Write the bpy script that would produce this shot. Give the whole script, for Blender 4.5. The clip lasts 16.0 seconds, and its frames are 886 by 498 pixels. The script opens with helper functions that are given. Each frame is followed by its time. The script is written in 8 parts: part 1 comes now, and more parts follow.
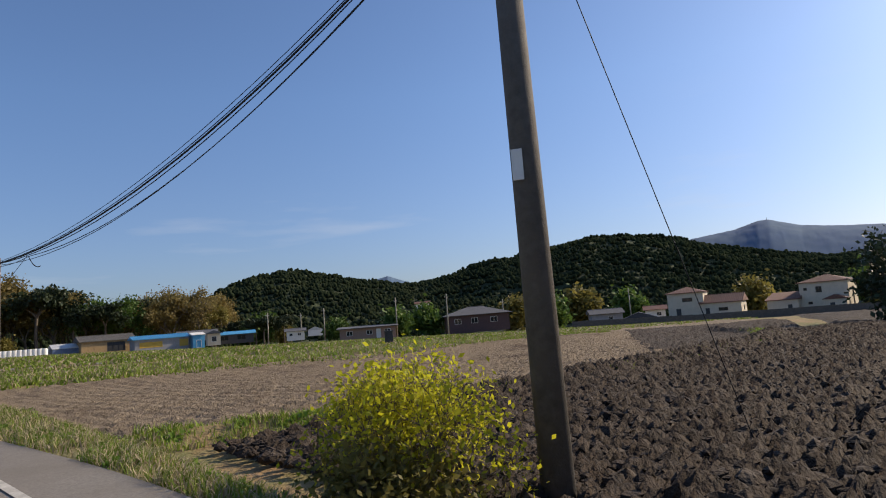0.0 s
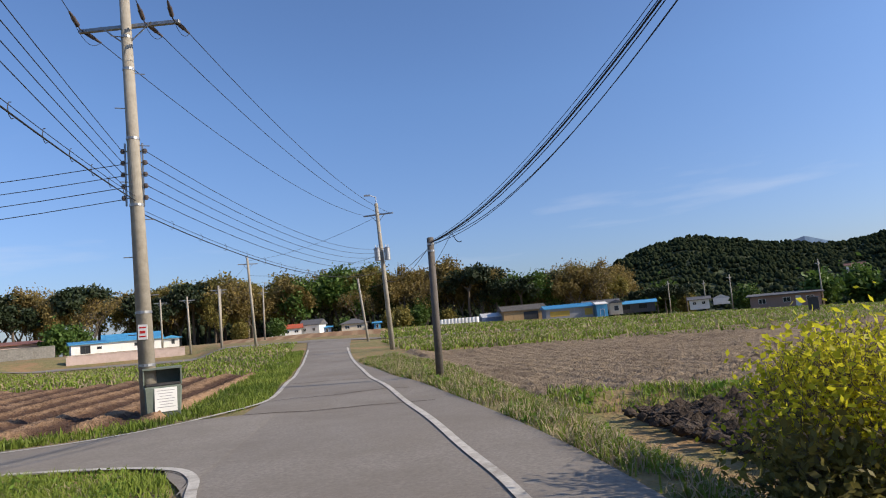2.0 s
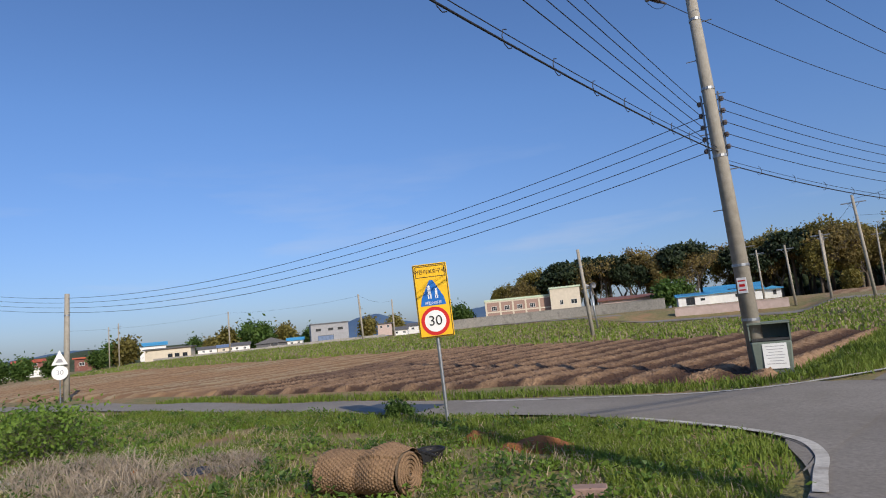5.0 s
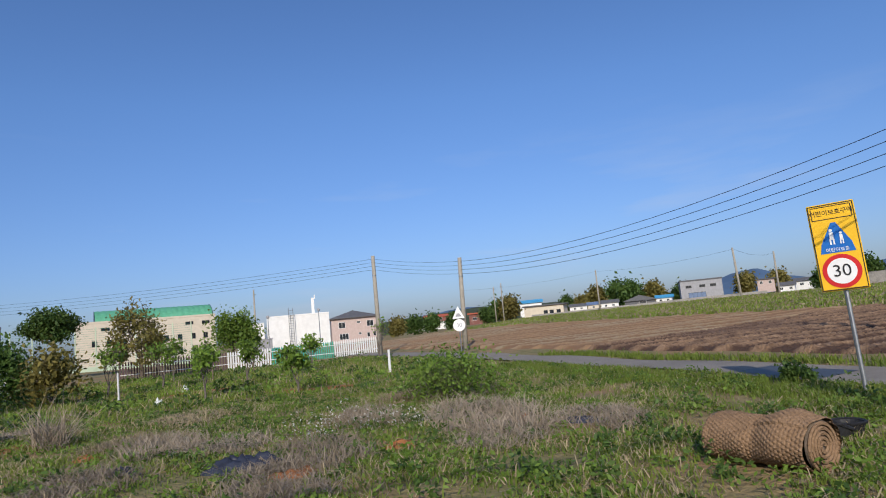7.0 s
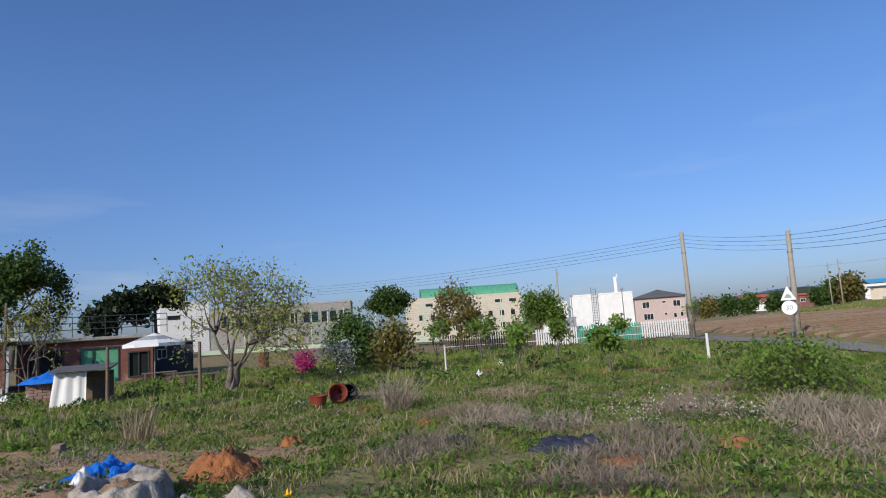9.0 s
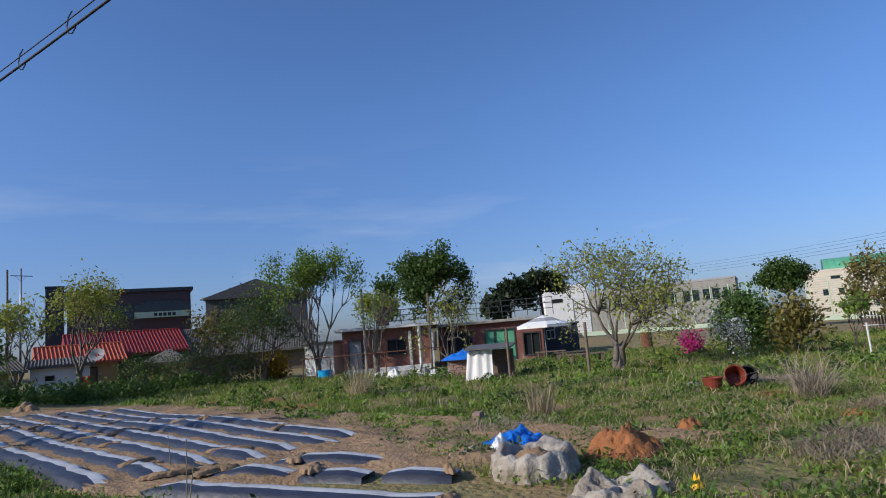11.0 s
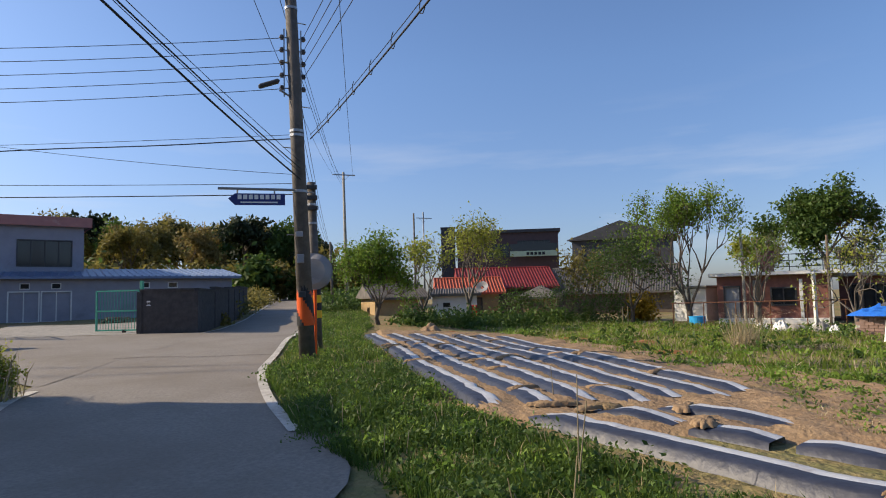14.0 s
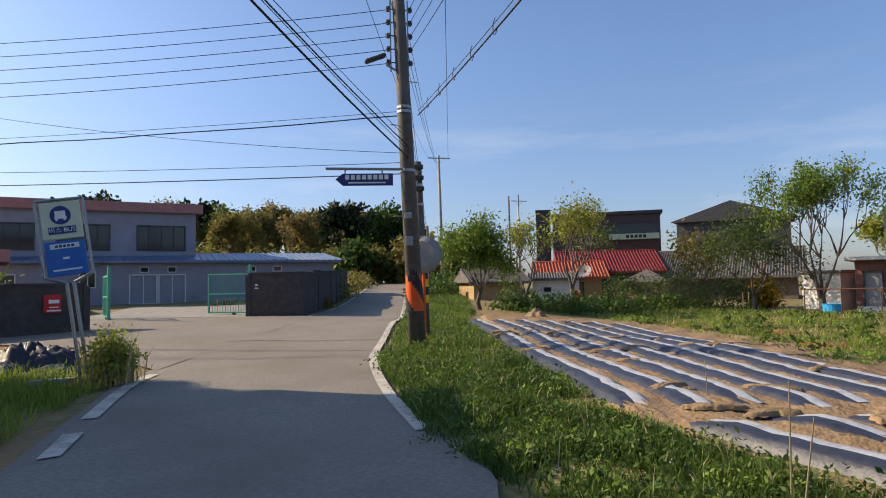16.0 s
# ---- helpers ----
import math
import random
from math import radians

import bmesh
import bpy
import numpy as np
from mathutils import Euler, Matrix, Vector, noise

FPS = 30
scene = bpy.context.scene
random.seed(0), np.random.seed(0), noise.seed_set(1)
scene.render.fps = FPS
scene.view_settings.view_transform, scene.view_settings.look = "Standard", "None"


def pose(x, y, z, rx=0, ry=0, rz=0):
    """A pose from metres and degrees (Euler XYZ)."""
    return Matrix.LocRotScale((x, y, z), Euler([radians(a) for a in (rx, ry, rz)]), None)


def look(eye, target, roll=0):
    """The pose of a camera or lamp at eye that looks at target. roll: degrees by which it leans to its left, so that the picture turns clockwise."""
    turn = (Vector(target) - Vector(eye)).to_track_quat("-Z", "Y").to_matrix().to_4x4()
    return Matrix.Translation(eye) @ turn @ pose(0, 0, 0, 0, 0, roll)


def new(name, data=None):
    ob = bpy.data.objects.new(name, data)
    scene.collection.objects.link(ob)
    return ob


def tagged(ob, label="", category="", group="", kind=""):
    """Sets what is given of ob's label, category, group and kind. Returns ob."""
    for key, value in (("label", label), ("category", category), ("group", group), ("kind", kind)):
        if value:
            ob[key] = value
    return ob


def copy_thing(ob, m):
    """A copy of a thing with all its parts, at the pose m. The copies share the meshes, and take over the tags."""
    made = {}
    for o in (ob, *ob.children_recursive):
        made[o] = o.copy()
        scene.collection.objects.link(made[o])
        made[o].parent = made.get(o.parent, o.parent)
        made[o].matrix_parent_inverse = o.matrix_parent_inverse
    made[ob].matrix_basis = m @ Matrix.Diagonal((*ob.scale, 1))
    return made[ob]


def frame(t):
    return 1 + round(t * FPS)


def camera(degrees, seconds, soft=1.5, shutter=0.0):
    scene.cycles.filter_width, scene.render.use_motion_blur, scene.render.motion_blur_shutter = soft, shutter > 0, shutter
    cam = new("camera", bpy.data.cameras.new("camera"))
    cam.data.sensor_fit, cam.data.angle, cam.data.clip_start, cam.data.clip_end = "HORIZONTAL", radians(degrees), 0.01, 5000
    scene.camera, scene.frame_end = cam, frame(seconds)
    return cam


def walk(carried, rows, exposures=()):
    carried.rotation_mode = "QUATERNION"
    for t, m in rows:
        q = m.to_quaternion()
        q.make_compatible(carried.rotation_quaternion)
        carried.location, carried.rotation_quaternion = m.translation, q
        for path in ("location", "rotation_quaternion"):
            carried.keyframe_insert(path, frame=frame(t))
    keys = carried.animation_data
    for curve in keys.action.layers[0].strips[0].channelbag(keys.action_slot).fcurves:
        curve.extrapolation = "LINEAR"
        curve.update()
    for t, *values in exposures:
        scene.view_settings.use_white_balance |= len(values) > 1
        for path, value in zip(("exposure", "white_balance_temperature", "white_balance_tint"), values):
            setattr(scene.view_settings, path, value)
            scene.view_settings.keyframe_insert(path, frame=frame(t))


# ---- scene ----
cam = camera(69.71, 16.0, soft=1.05)


def aim(t, x, y, z, yaw, pitch, roll):
    """A camera row from place, yaw to the left of +y, pitch up and roll in degrees."""
    a, b = radians(yaw), radians(pitch)
    ahead = Vector((-math.sin(a) * math.cos(b), math.cos(a) * math.cos(b), math.sin(b)))
    eye = Vector((x, y, z))
    return t, look(eye, eye + ahead * 10, roll)


walk(cam, [aim(*row) for row in (
    (0, -0.244, -0.667, 1.667, -40.98, 6.34, -4.61),
    (0.5, -0.152, -0.454, 1.628, -31.17, 5.96, -5.65),
    (1, -0.129, -0.31, 1.624, -21.46, 6.3, -4.99),
    (1.5, -0.004, -0.083, 1.577, -12.2, 6.67, -4.88),
    (2, 0.014, -0.001, 1.551, -6.13, 6.64, -5.06),
    (2.5, -0.032, 0.097, 1.584, 0.7, 6.68, -5.15),
    (3, -0.045, 0.218, 1.596, 10.68, 7.21, -5.27),
    (3.2, -0.058, 0.267, 1.617, 14.97, 7.36, -5.18),
    (5.3, -0.202, 0.62, 1.619, 49.68, 7.26, -6.06),
    (5.5, -0.207, 0.61, 1.624, 53.58, 7.32, -6.36),
    (6, -0.301, 0.688, 1.602, 61.78, 7.32, -6.21),
    (6.5, -0.39, 0.703, 1.579, 69.48, 7, -5.67),
    (7, -0.449, 0.656, 1.579, 76.53, 6.63, -5.4),
    (7.5, -0.48, 0.591, 1.586, 83.83, 6.54, -5.24),
    (8, -0.404, 0.445, 1.636, 91.17, 6.5, -4.6),
    (8.2, -0.603, 0.488, 1.649, 93.27, 6.51, -4.32),
    (10.3, -0.805, 0.274, 1.603, 123.4, 7.77, -4.64),
    (10.5, -0.706, 0.388, 1.622, 126.62, 7.75, -4.74),
    (11, -0.838, 0.243, 1.612, 136.09, 7.84, -4.86),
    (11.5, -0.94, 0.109, 1.609, 145.68, 7.63, -4.4),
    (12, -1.102, -0.037, 1.587, 153.34, 6.63, -3.57),
    (12.5, -1.18, -0.078, 1.583, 158.66, 5.89, -3.08),
    (13, -1.172, -0.116, 1.571, 162.66, 5.43, -2.07),
    (13.5, -1.054, -0.288, 1.567, 166.33, 4.64, -1.33),
    (14, -0.915, -0.463, 1.572, 168.25, 4.47, -1.43),
    (14.5, -0.854, -0.594, 1.592, 172.81, 4.4, -2.32),
    (15, -0.839, -0.823, 1.6, 175.01, 4.91, -1.13),
    (15.5, -0.692, -1.133, 1.598, 177.89, 4.27, -1.22),
    (16, -0.554, -1.425, 1.596, 176.46, 3.22, -1.16),
)], [(0.0, 0.16, 7000, 10), (1.0, 0.42, 6800, 10), (2.0, 0.36, 6650, 10), (3.2, 0.18, 6450, 10), (5.5, -0.06, 6150, 10), (8.0, -0.1, 5950, 10), (11.0, -0.02, 5850, 10), (12.5, 0.17, 6450, 10), (14.0, 0.42, 7050, 10), (16.0, 0.55, 7550, 10)])
# ---- daylight ----
SUN_AZ, SUN_EL = -108.0, 29.0     # degrees to the left of +y, degrees up
world = bpy.data.worlds.new("world")
scene.world = world
world.use_nodes = True
wn = world.node_tree
sky = wn.nodes.new("ShaderNodeTexSky")
sky.sky_type = 'NISHITA'
sky.sun_disc = False
sky.sun_elevation = radians(SUN_EL)
sky.sun_rotation = radians(-SUN_AZ)
sky.altitude = 600
sky.air_density, sky.dust_density, sky.ozone_density = 1.0, 1.9, 3.4
bg = wn.nodes["Background"]
bg.inputs["Strength"].default_value = 0.126
tint = wn.nodes.new("ShaderNodeMix")
tint.data_type, tint.blend_type = 'RGBA', 'MULTIPLY'
tint.inputs["Factor"].default_value = 1.0
tint.inputs["B"].default_value = (0.825, 0.945, 1.135, 1)     # clear, dry spring air
wn.links.new(sky.outputs[0], tint.inputs["A"])
# thin high cloud low in the sky
wc = wn.nodes.new("ShaderNodeTexCoord")
wm = wn.nodes.new("ShaderNodeMapping")
wm.inputs["Scale"].default_value = (1.0, 1.0, 7.0)
wno = wn.nodes.new("ShaderNodeTexNoise")
wno.inputs["Scale"].default_value, wno.inputs["Detail"].default_value, wno.inputs["Roughness"].default_value = 2.6, 7, 0.55
wr = wn.nodes.new("ShaderNodeMapRange")
wr.inputs["From Min"].default_value, wr.inputs["From Max"].default_value, wr.inputs["To Max"].default_value = 0.56, 0.76, 0.34
wx = wn.nodes.new("ShaderNodeMix")
wx.data_type = 'RGBA'
wx.inputs["B"].default_value = (4.6, 4.9, 5.6, 1)
wn.links.new(wc.outputs["Generated"], wm.inputs["Vector"])
wn.links.new(wm.outputs["Vector"], wno.inputs["Vector"])
wn.links.new(wno.outputs["Fac"], wr.inputs["Value"])
sx = wn.nodes.new("ShaderNodeSeparateXYZ")
wn.links.new(wc.outputs["Generated"], sx.inputs[0])
we = wn.nodes.new("ShaderNodeMapRange")
we.inputs["From Min"].default_value, we.inputs["From Max"].default_value, we.inputs["To Min"].default_value, we.inputs["To Max"].default_value = 0.12, 0.32, 1.0, 0.0
wn.links.new(sx.outputs["Z"], we.inputs["Value"])
wk = wn.nodes.new("ShaderNodeMath")
wk.operation = 'MULTIPLY'
wn.links.new(wr.outputs["Result"], wk.inputs[0])
wn.links.new(we.outputs["Result"], wk.inputs[1])
wn.links.new(wk.outputs[0], wx.inputs["Factor"])
# dusty air darkens and greys the lowest degrees
hz = wn.nodes.new("ShaderNodeMapRange")
hz.inputs["From Min"].default_value, hz.inputs["From Max"].default_value = 0.0, 0.34
wn.links.new(sx.outputs["Z"], hz.inputs["Value"])
hc = wn.nodes.new("ShaderNodeMix")
hc.data_type = 'RGBA'
hc.inputs["A"].default_value, hc.inputs["B"].default_value = (0.84, 0.745, 0.77, 1), (1, 1, 1, 1)
wn.links.new(hz.outputs["Result"], hc.inputs["Factor"])
hm = wn.nodes.new("ShaderNodeMix")
hm.data_type, hm.blend_type = 'RGBA', 'MULTIPLY'
hm.inputs["Factor"].default_value = 1.0
wn.links.new(tint.outputs["Result"], hm.inputs["A"])
wn.links.new(hc.outputs["Result"], hm.inputs["B"])
wn.links.new(hm.outputs["Result"], wx.inputs["A"])
wn.links.new(wx.outputs["Result"], bg.inputs["Color"])
sun = new("sun", bpy.data.lights.new("sun", 'SUN'))
sun.data.energy, sun.data.angle, sun.data.color = 4.6, radians(0.5), (1.0, 0.87, 0.70)
_d = Vector((-math.sin(radians(SUN_AZ)) * math.cos(radians(SUN_EL)), math.cos(radians(SUN_AZ)) * math.cos(radians(SUN_EL)), math.sin(radians(SUN_EL))))
sun.matrix_world = look(_d * 100, (0, 0, 0))

# ---- materials ----


def mat(name, c1, c2, scale=3.0, rough=0.8, bump=0.3, c3=None, scale3=0.4, cut3=(0.5, 0.65), metal=0.0, space="Object", bscale=None, bdist=0.02, hue=0.0, spec=0.3, detail=6):
    """Two colours mixed by fine noise, a third laid over in large patches, relief, and a shift from piece to piece."""
    m = bpy.data.materials.new(name)
    m.use_nodes = True
    nt = m.node_tree
    n, l = nt.nodes, nt.links
    b = n["Principled BSDF"]
    tc = n.new("ShaderNodeNewGeometry") if space == "World" else n.new("ShaderNodeTexCoord")
    out = tc.outputs["Position"] if space == "World" else tc.outputs["Object"]
    no = n.new("ShaderNodeTexNoise")
    no.inputs["Scale"].default_value, no.inputs["Detail"].default_value, no.inputs["Roughness"].default_value = scale, detail, 0.65
    l.new(out, no.inputs["Vector"])
    r = n.new("ShaderNodeMapRange")
    r.inputs["From Min"].default_value, r.inputs["From Max"].default_value = 0.34, 0.66
    l.new(no.outputs["Fac"], r.inputs["Value"])
    mx = n.new("ShaderNodeMix")
    mx.data_type = 'RGBA'
    mx.inputs["A"].default_value, mx.inputs["B"].default_value = (*c1, 1), (*c2, 1)
    l.new(r.outputs["Result"], mx.inputs["Factor"])
    col = mx.outputs["Result"]
    if c3:
        n3 = n.new("ShaderNodeTexNoise")
        n3.inputs["Scale"].default_value, n3.inputs["Detail"].default_value, n3.inputs["Roughness"].default_value = scale3, 8, 0.7
        l.new(out, n3.inputs["Vector"])
        r3 = n.new("ShaderNodeMapRange")
        r3.inputs["From Min"].default_value, r3.inputs["From Max"].default_value = cut3
        l.new(n3.outputs["Fac"], r3.inputs["Value"])
        m3 = n.new("ShaderNodeMix")
        m3.data_type = 'RGBA'
        m3.inputs["B"].default_value = (*c3, 1)
        l.new(col, m3.inputs["A"])
        l.new(r3.outputs["Result"], m3.inputs["Factor"])
        col = m3.outputs["Result"]
    if hue:
        oi = n.new("ShaderNodeObjectInfo")
        gi = n.new("ShaderNodeNewGeometry")
        ad = n.new("ShaderNodeMath")
        ad.operation = 'ADD'
        l.new(oi.outputs["Random"], ad.inputs[0])
        l.new(gi.outputs["Random Per Island"], ad.inputs[1])
        rr = n.new("ShaderNodeMapRange")
        rr.inputs["From Max"].default_value = 2.0
        rr.inputs["To Min"].default_value, rr.inputs["To Max"].default_value = 1 - hue, 1 + hue
        l.new(ad.outputs[0], rr.inputs["Value"])
        hs = n.new("ShaderNodeHueSaturation")
        l.new(rr.outputs["Result"], hs.inputs["Value"])
        l.new(col, hs.inputs["Color"])
        col = hs.outputs["Color"]
    l.new(col, b.inputs["Base Color"])
    b.inputs["Roughness"].default_value, b.inputs["Metallic"].default_value = rough, metal
    b.inputs["Specular IOR Level"].default_value = spec
    if bump:
        nb = n.new("ShaderNodeTexNoise")
        nb.inputs["Scale"].default_value, nb.inputs["Detail"].default_value = bscale or scale * 3, 5
        l.new(out, nb.inputs["Vector"])
        bp = n.new("ShaderNodeBump")
        bp.inputs["Strength"].default_value, bp.inputs["Distance"].default_value = bump, bdist
        l.new(nb.outputs["Fac"], bp.inputs["Height"])
        l.new(bp.outputs["Normal"], b.inputs["Normal"])
    return m


def leaf(name, c1, c2, glow=0.35, scale=0.7):
    """Leaves: light passes through them."""
    m = mat(name, c1, c2, scale, 0.55, 0, hue=0.35, spec=0.25, detail=3)
    nt = m.node_tree
    b = nt.nodes["Principled BSDF"]
    t = nt.nodes.new("ShaderNodeBsdfTranslucent")
    src = b.inputs["Base Color"].links[0].from_socket
    nt.links.new(src, t.inputs["Color"])
    s = nt.nodes.new("ShaderNodeMixShader")
    s.inputs[0].default_value = glow
    nt.links.new(b.outputs[0], s.inputs[1])
    nt.links.new(t.outputs[0], s.inputs[2])
    nt.links.new(s.outputs[0], nt.nodes["Material Output"].inputs["Surface"])
    return m


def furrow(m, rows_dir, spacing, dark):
    """Furrow lines of a ploughed field: darker along its rows, broken by noise."""
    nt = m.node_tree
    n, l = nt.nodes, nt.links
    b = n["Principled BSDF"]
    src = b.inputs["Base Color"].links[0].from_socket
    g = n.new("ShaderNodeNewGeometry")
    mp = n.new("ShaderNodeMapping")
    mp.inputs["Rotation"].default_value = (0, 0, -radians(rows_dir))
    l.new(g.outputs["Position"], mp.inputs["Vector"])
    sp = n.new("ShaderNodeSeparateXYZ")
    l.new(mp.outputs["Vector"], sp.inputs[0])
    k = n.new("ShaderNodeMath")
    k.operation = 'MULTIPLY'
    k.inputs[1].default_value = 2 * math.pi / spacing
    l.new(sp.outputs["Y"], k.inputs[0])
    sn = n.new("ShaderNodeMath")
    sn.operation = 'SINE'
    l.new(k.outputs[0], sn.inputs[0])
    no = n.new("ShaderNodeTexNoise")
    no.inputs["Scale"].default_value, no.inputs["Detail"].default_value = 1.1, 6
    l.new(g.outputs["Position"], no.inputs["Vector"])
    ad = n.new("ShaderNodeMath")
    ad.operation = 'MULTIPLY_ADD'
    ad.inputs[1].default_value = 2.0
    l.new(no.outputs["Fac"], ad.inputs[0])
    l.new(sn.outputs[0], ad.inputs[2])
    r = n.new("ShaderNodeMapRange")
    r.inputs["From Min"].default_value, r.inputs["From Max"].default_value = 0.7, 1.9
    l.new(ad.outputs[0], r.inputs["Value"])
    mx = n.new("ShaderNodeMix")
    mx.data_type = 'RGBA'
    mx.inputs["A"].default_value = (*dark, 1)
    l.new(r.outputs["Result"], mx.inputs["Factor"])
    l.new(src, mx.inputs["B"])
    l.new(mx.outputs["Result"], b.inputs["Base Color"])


ROWS = 92.0     # direction of the ploughing west of the lane, degrees from +x
ASPHALT = mat("asphalt", (0.180, 0.160, 0.136), (0.260, 0.233, 0.200), 22, 0.9, 0.5, (0.165, 0.140, 0.112), 0.28, (0.42, 0.72), space="World", bscale=90, bdist=0.008)
PALEROAD = mat("pale_worn_road", (0.195, 0.174, 0.147), (0.283, 0.254, 0.217), 20, 0.92, 0.5, (0.170, 0.147, 0.120), 0.28, (0.42, 0.72), space="World", bscale=80, bdist=0.008)
LINE = mat("road_paint", (0.58, 0.55, 0.48), (0.42, 0.39, 0.34), 14, 0.7, 0.3, (0.25, 0.22, 0.18), 2.2, (0.48, 0.68), space="World")
GROUND = mat("meadow_soil", (0.13, 0.135, 0.045), (0.25, 0.20, 0.09), 2.2, 0.95, 0.9, (0.29, 0.182, 0.091), 0.35, (0.46, 0.62), space="World", bscale=9, bdist=0.08)
PLOW = mat("ploughed_earth", (0.20, 0.118, 0.066), (0.36, 0.235, 0.138), 5, 0.95, 1.0, (0.16, 0.10, 0.065), 0.09, (0.52, 0.62), space="World", bscale=14, bdist=0.07)
PLOWD = mat("dark_ploughed_earth", (0.026, 0.018, 0.013), (0.064, 0.046, 0.034), 4, 0.95, 1.0, (0.105, 0.082, 0.062), 1.3, (0.55, 0.7), space="World", bscale=11, bdist=0.09)
PLOWO = mat("orange_dry_earth", (0.36, 0.218, 0.107), (0.265, 0.172, 0.092), 3, 0.95, 0.8, (0.33, 0.26, 0.155), 0.10, (0.45, 0.6), space="World", bscale=12, bdist=0.05)
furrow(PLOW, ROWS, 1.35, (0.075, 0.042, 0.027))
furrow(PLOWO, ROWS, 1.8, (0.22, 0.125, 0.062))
STUBBLE = mat("rice_stubble", (0.162, 0.119, 0.0765), (0.257, 0.199, 0.135), 6, 0.95, 1.0, (0.095, 0.0665, 0.045), 0.25, (0.53, 0.66), space="World", bscale=18, bdist=0.06)
SAND = mat("sandy_soil", (0.32, 0.218, 0.124), (0.235, 0.152, 0.086), 3.5, 0.95, 0.8, (0.184, 0.138, 0.069), 0.7, (0.55, 0.7), space="World", bscale=16, bdist=0.04)
ORANGE = mat("orange_soil", (0.33, 0.13, 0.045), (0.24, 0.10, 0.04), 8, 0.95, 1.0, bscale=20, bdist=0.03)
CONC = mat("weathered_concrete", (0.33, 0.31, 0.27), (0.23, 0.215, 0.19), 4, 0.9, 0.4, (0.13, 0.12, 0.105), 0.9, (0.52, 0.75), bscale=30)
CONCP = mat("pole_concrete", (0.34, 0.31, 0.255), (0.27, 0.245, 0.20), 7, 0.85, 0.35, (0.17, 0.15, 0.125), 1.2, (0.52, 0.75), bscale=60)
CONCD = mat("dark_pole_concrete", (0.135, 0.12, 0.105), (0.085, 0.075, 0.066), 6, 0.8, 0.4, (0.17, 0.14, 0.12), 1.5, (0.55, 0.7), bscale=50)
WALLD = mat("sooty_block_wall", (0.075, 0.068, 0.066), (0.05, 0.046, 0.046), 5, 0.9, 0.5, (0.11, 0.10, 0.095), 0.9, (0.55, 0.75), bscale=25)
STEEL = mat("galvanised_steel", (0.36, 0.37, 0.38), (0.27, 0.28, 0.29), 12, 0.45, 0.15, metal=0.8)
RUST = mat("rusty_steel", (0.17, 0.07, 0.035), (0.10, 0.05, 0.03), 9, 0.85, 0.4)
BLACK = mat("black_rubber", (0.012, 0.012, 0.014), (0.03, 0.03, 0.032), 8, 0.6, 0.1)
PORC = mat("brown_porcelain", (0.06, 0.045, 0.04), (0.10, 0.08, 0.07), 8, 0.35, 0.0)
WHITE = mat("white_wall_paint", (0.74, 0.73, 0.70), (0.64, 0.63, 0.60), 1.3, 0.85, 0.15, (0.5, 0.48, 0.44), 0.5, (0.58, 0.85))
CREAM = mat("cream_render", (0.60, 0.53, 0.42), (0.52, 0.46, 0.36), 1.2, 0.9, 0.15, (0.42, 0.36, 0.28), 0.5, (0.58, 0.85))
PINKW = mat("pink_brick_wall", (0.50, 0.39, 0.35), (0.42, 0.33, 0.29), 2.0, 0.9, 0.2)
GREYW = mat("grey_wall", (0.33, 0.33, 0.34), (0.26, 0.26, 0.27), 1.5, 0.9, 0.15, (0.2, 0.2, 0.2), 0.6, (0.56, 0.8))
LILAC = mat("lilac_grey_sheet_wall", (0.29, 0.29, 0.335), (0.24, 0.24, 0.28), 1.3, 0.7, 0.1, (0.18, 0.17, 0.19), 0.7, (0.57, 0.8))
BRICKR = mat("dark_red_brick", (0.20, 0.085, 0.065), (0.13, 0.06, 0.05), 3, 0.9, 0.3, (0.30, 0.2, 0.16), 0.9, (0.55, 0.7), hue=0.25)
BRICKB = mat("brown_brick", (0.31, 0.205, 0.165), (0.24, 0.16, 0.13), 5, 0.9, 0.3, hue=0.15)
DARKW = mat("charcoal_cladding", (0.045, 0.047, 0.055), (0.065, 0.066, 0.075), 2, 0.7, 0.1)
PLUM = mat("plum_brown_cladding", (0.10, 0.06, 0.06), (0.075, 0.05, 0.052), 2, 0.7, 0.1)
BLUER = mat("blue_roof_sheet", (0.055, 0.25, 0.46), (0.08, 0.33, 0.55), 1.0, 0.5, 0.1, (0.16, 0.33, 0.45), 0.5, (0.55, 0.8))
BLUED = mat("dull_blue_roof_sheet", (0.10, 0.15, 0.26), (0.16, 0.21, 0.31), 1.0, 0.4, 0.1, (0.25, 0.28, 0.34), 0.5, (0.55, 0.8))
REDR = mat("red_roof_tile", (0.24, 0.026, 0.02), (0.18, 0.022, 0.018), 3, 0.5, 0.2, (0.24, 0.06, 0.04), 0.8, (0.55, 0.75), hue=0.2)
ORR = mat("orange_red_roof_paint", (0.45, 0.10, 0.045), (0.36, 0.08, 0.04), 2, 0.6, 0.2, (0.25, 0.10, 0.07), 0.8, (0.52, 0.75))
BROWNR = mat("brown_clay_tile", (0.19, 0.095, 0.07), (0.13, 0.07, 0.055), 4, 0.75, 0.4, hue=0.2)
GREYR = mat("grey_slate_roof", (0.09, 0.09, 0.095), (0.125, 0.125, 0.13), 2, 0.8, 0.3)
ASB = mat("asbestos_sheet_roof", (0.16, 0.145, 0.125), (0.105, 0.095, 0.085), 2, 0.9, 0.4, (0.06, 0.055, 0.05), 0.8, (0.5, 0.7))
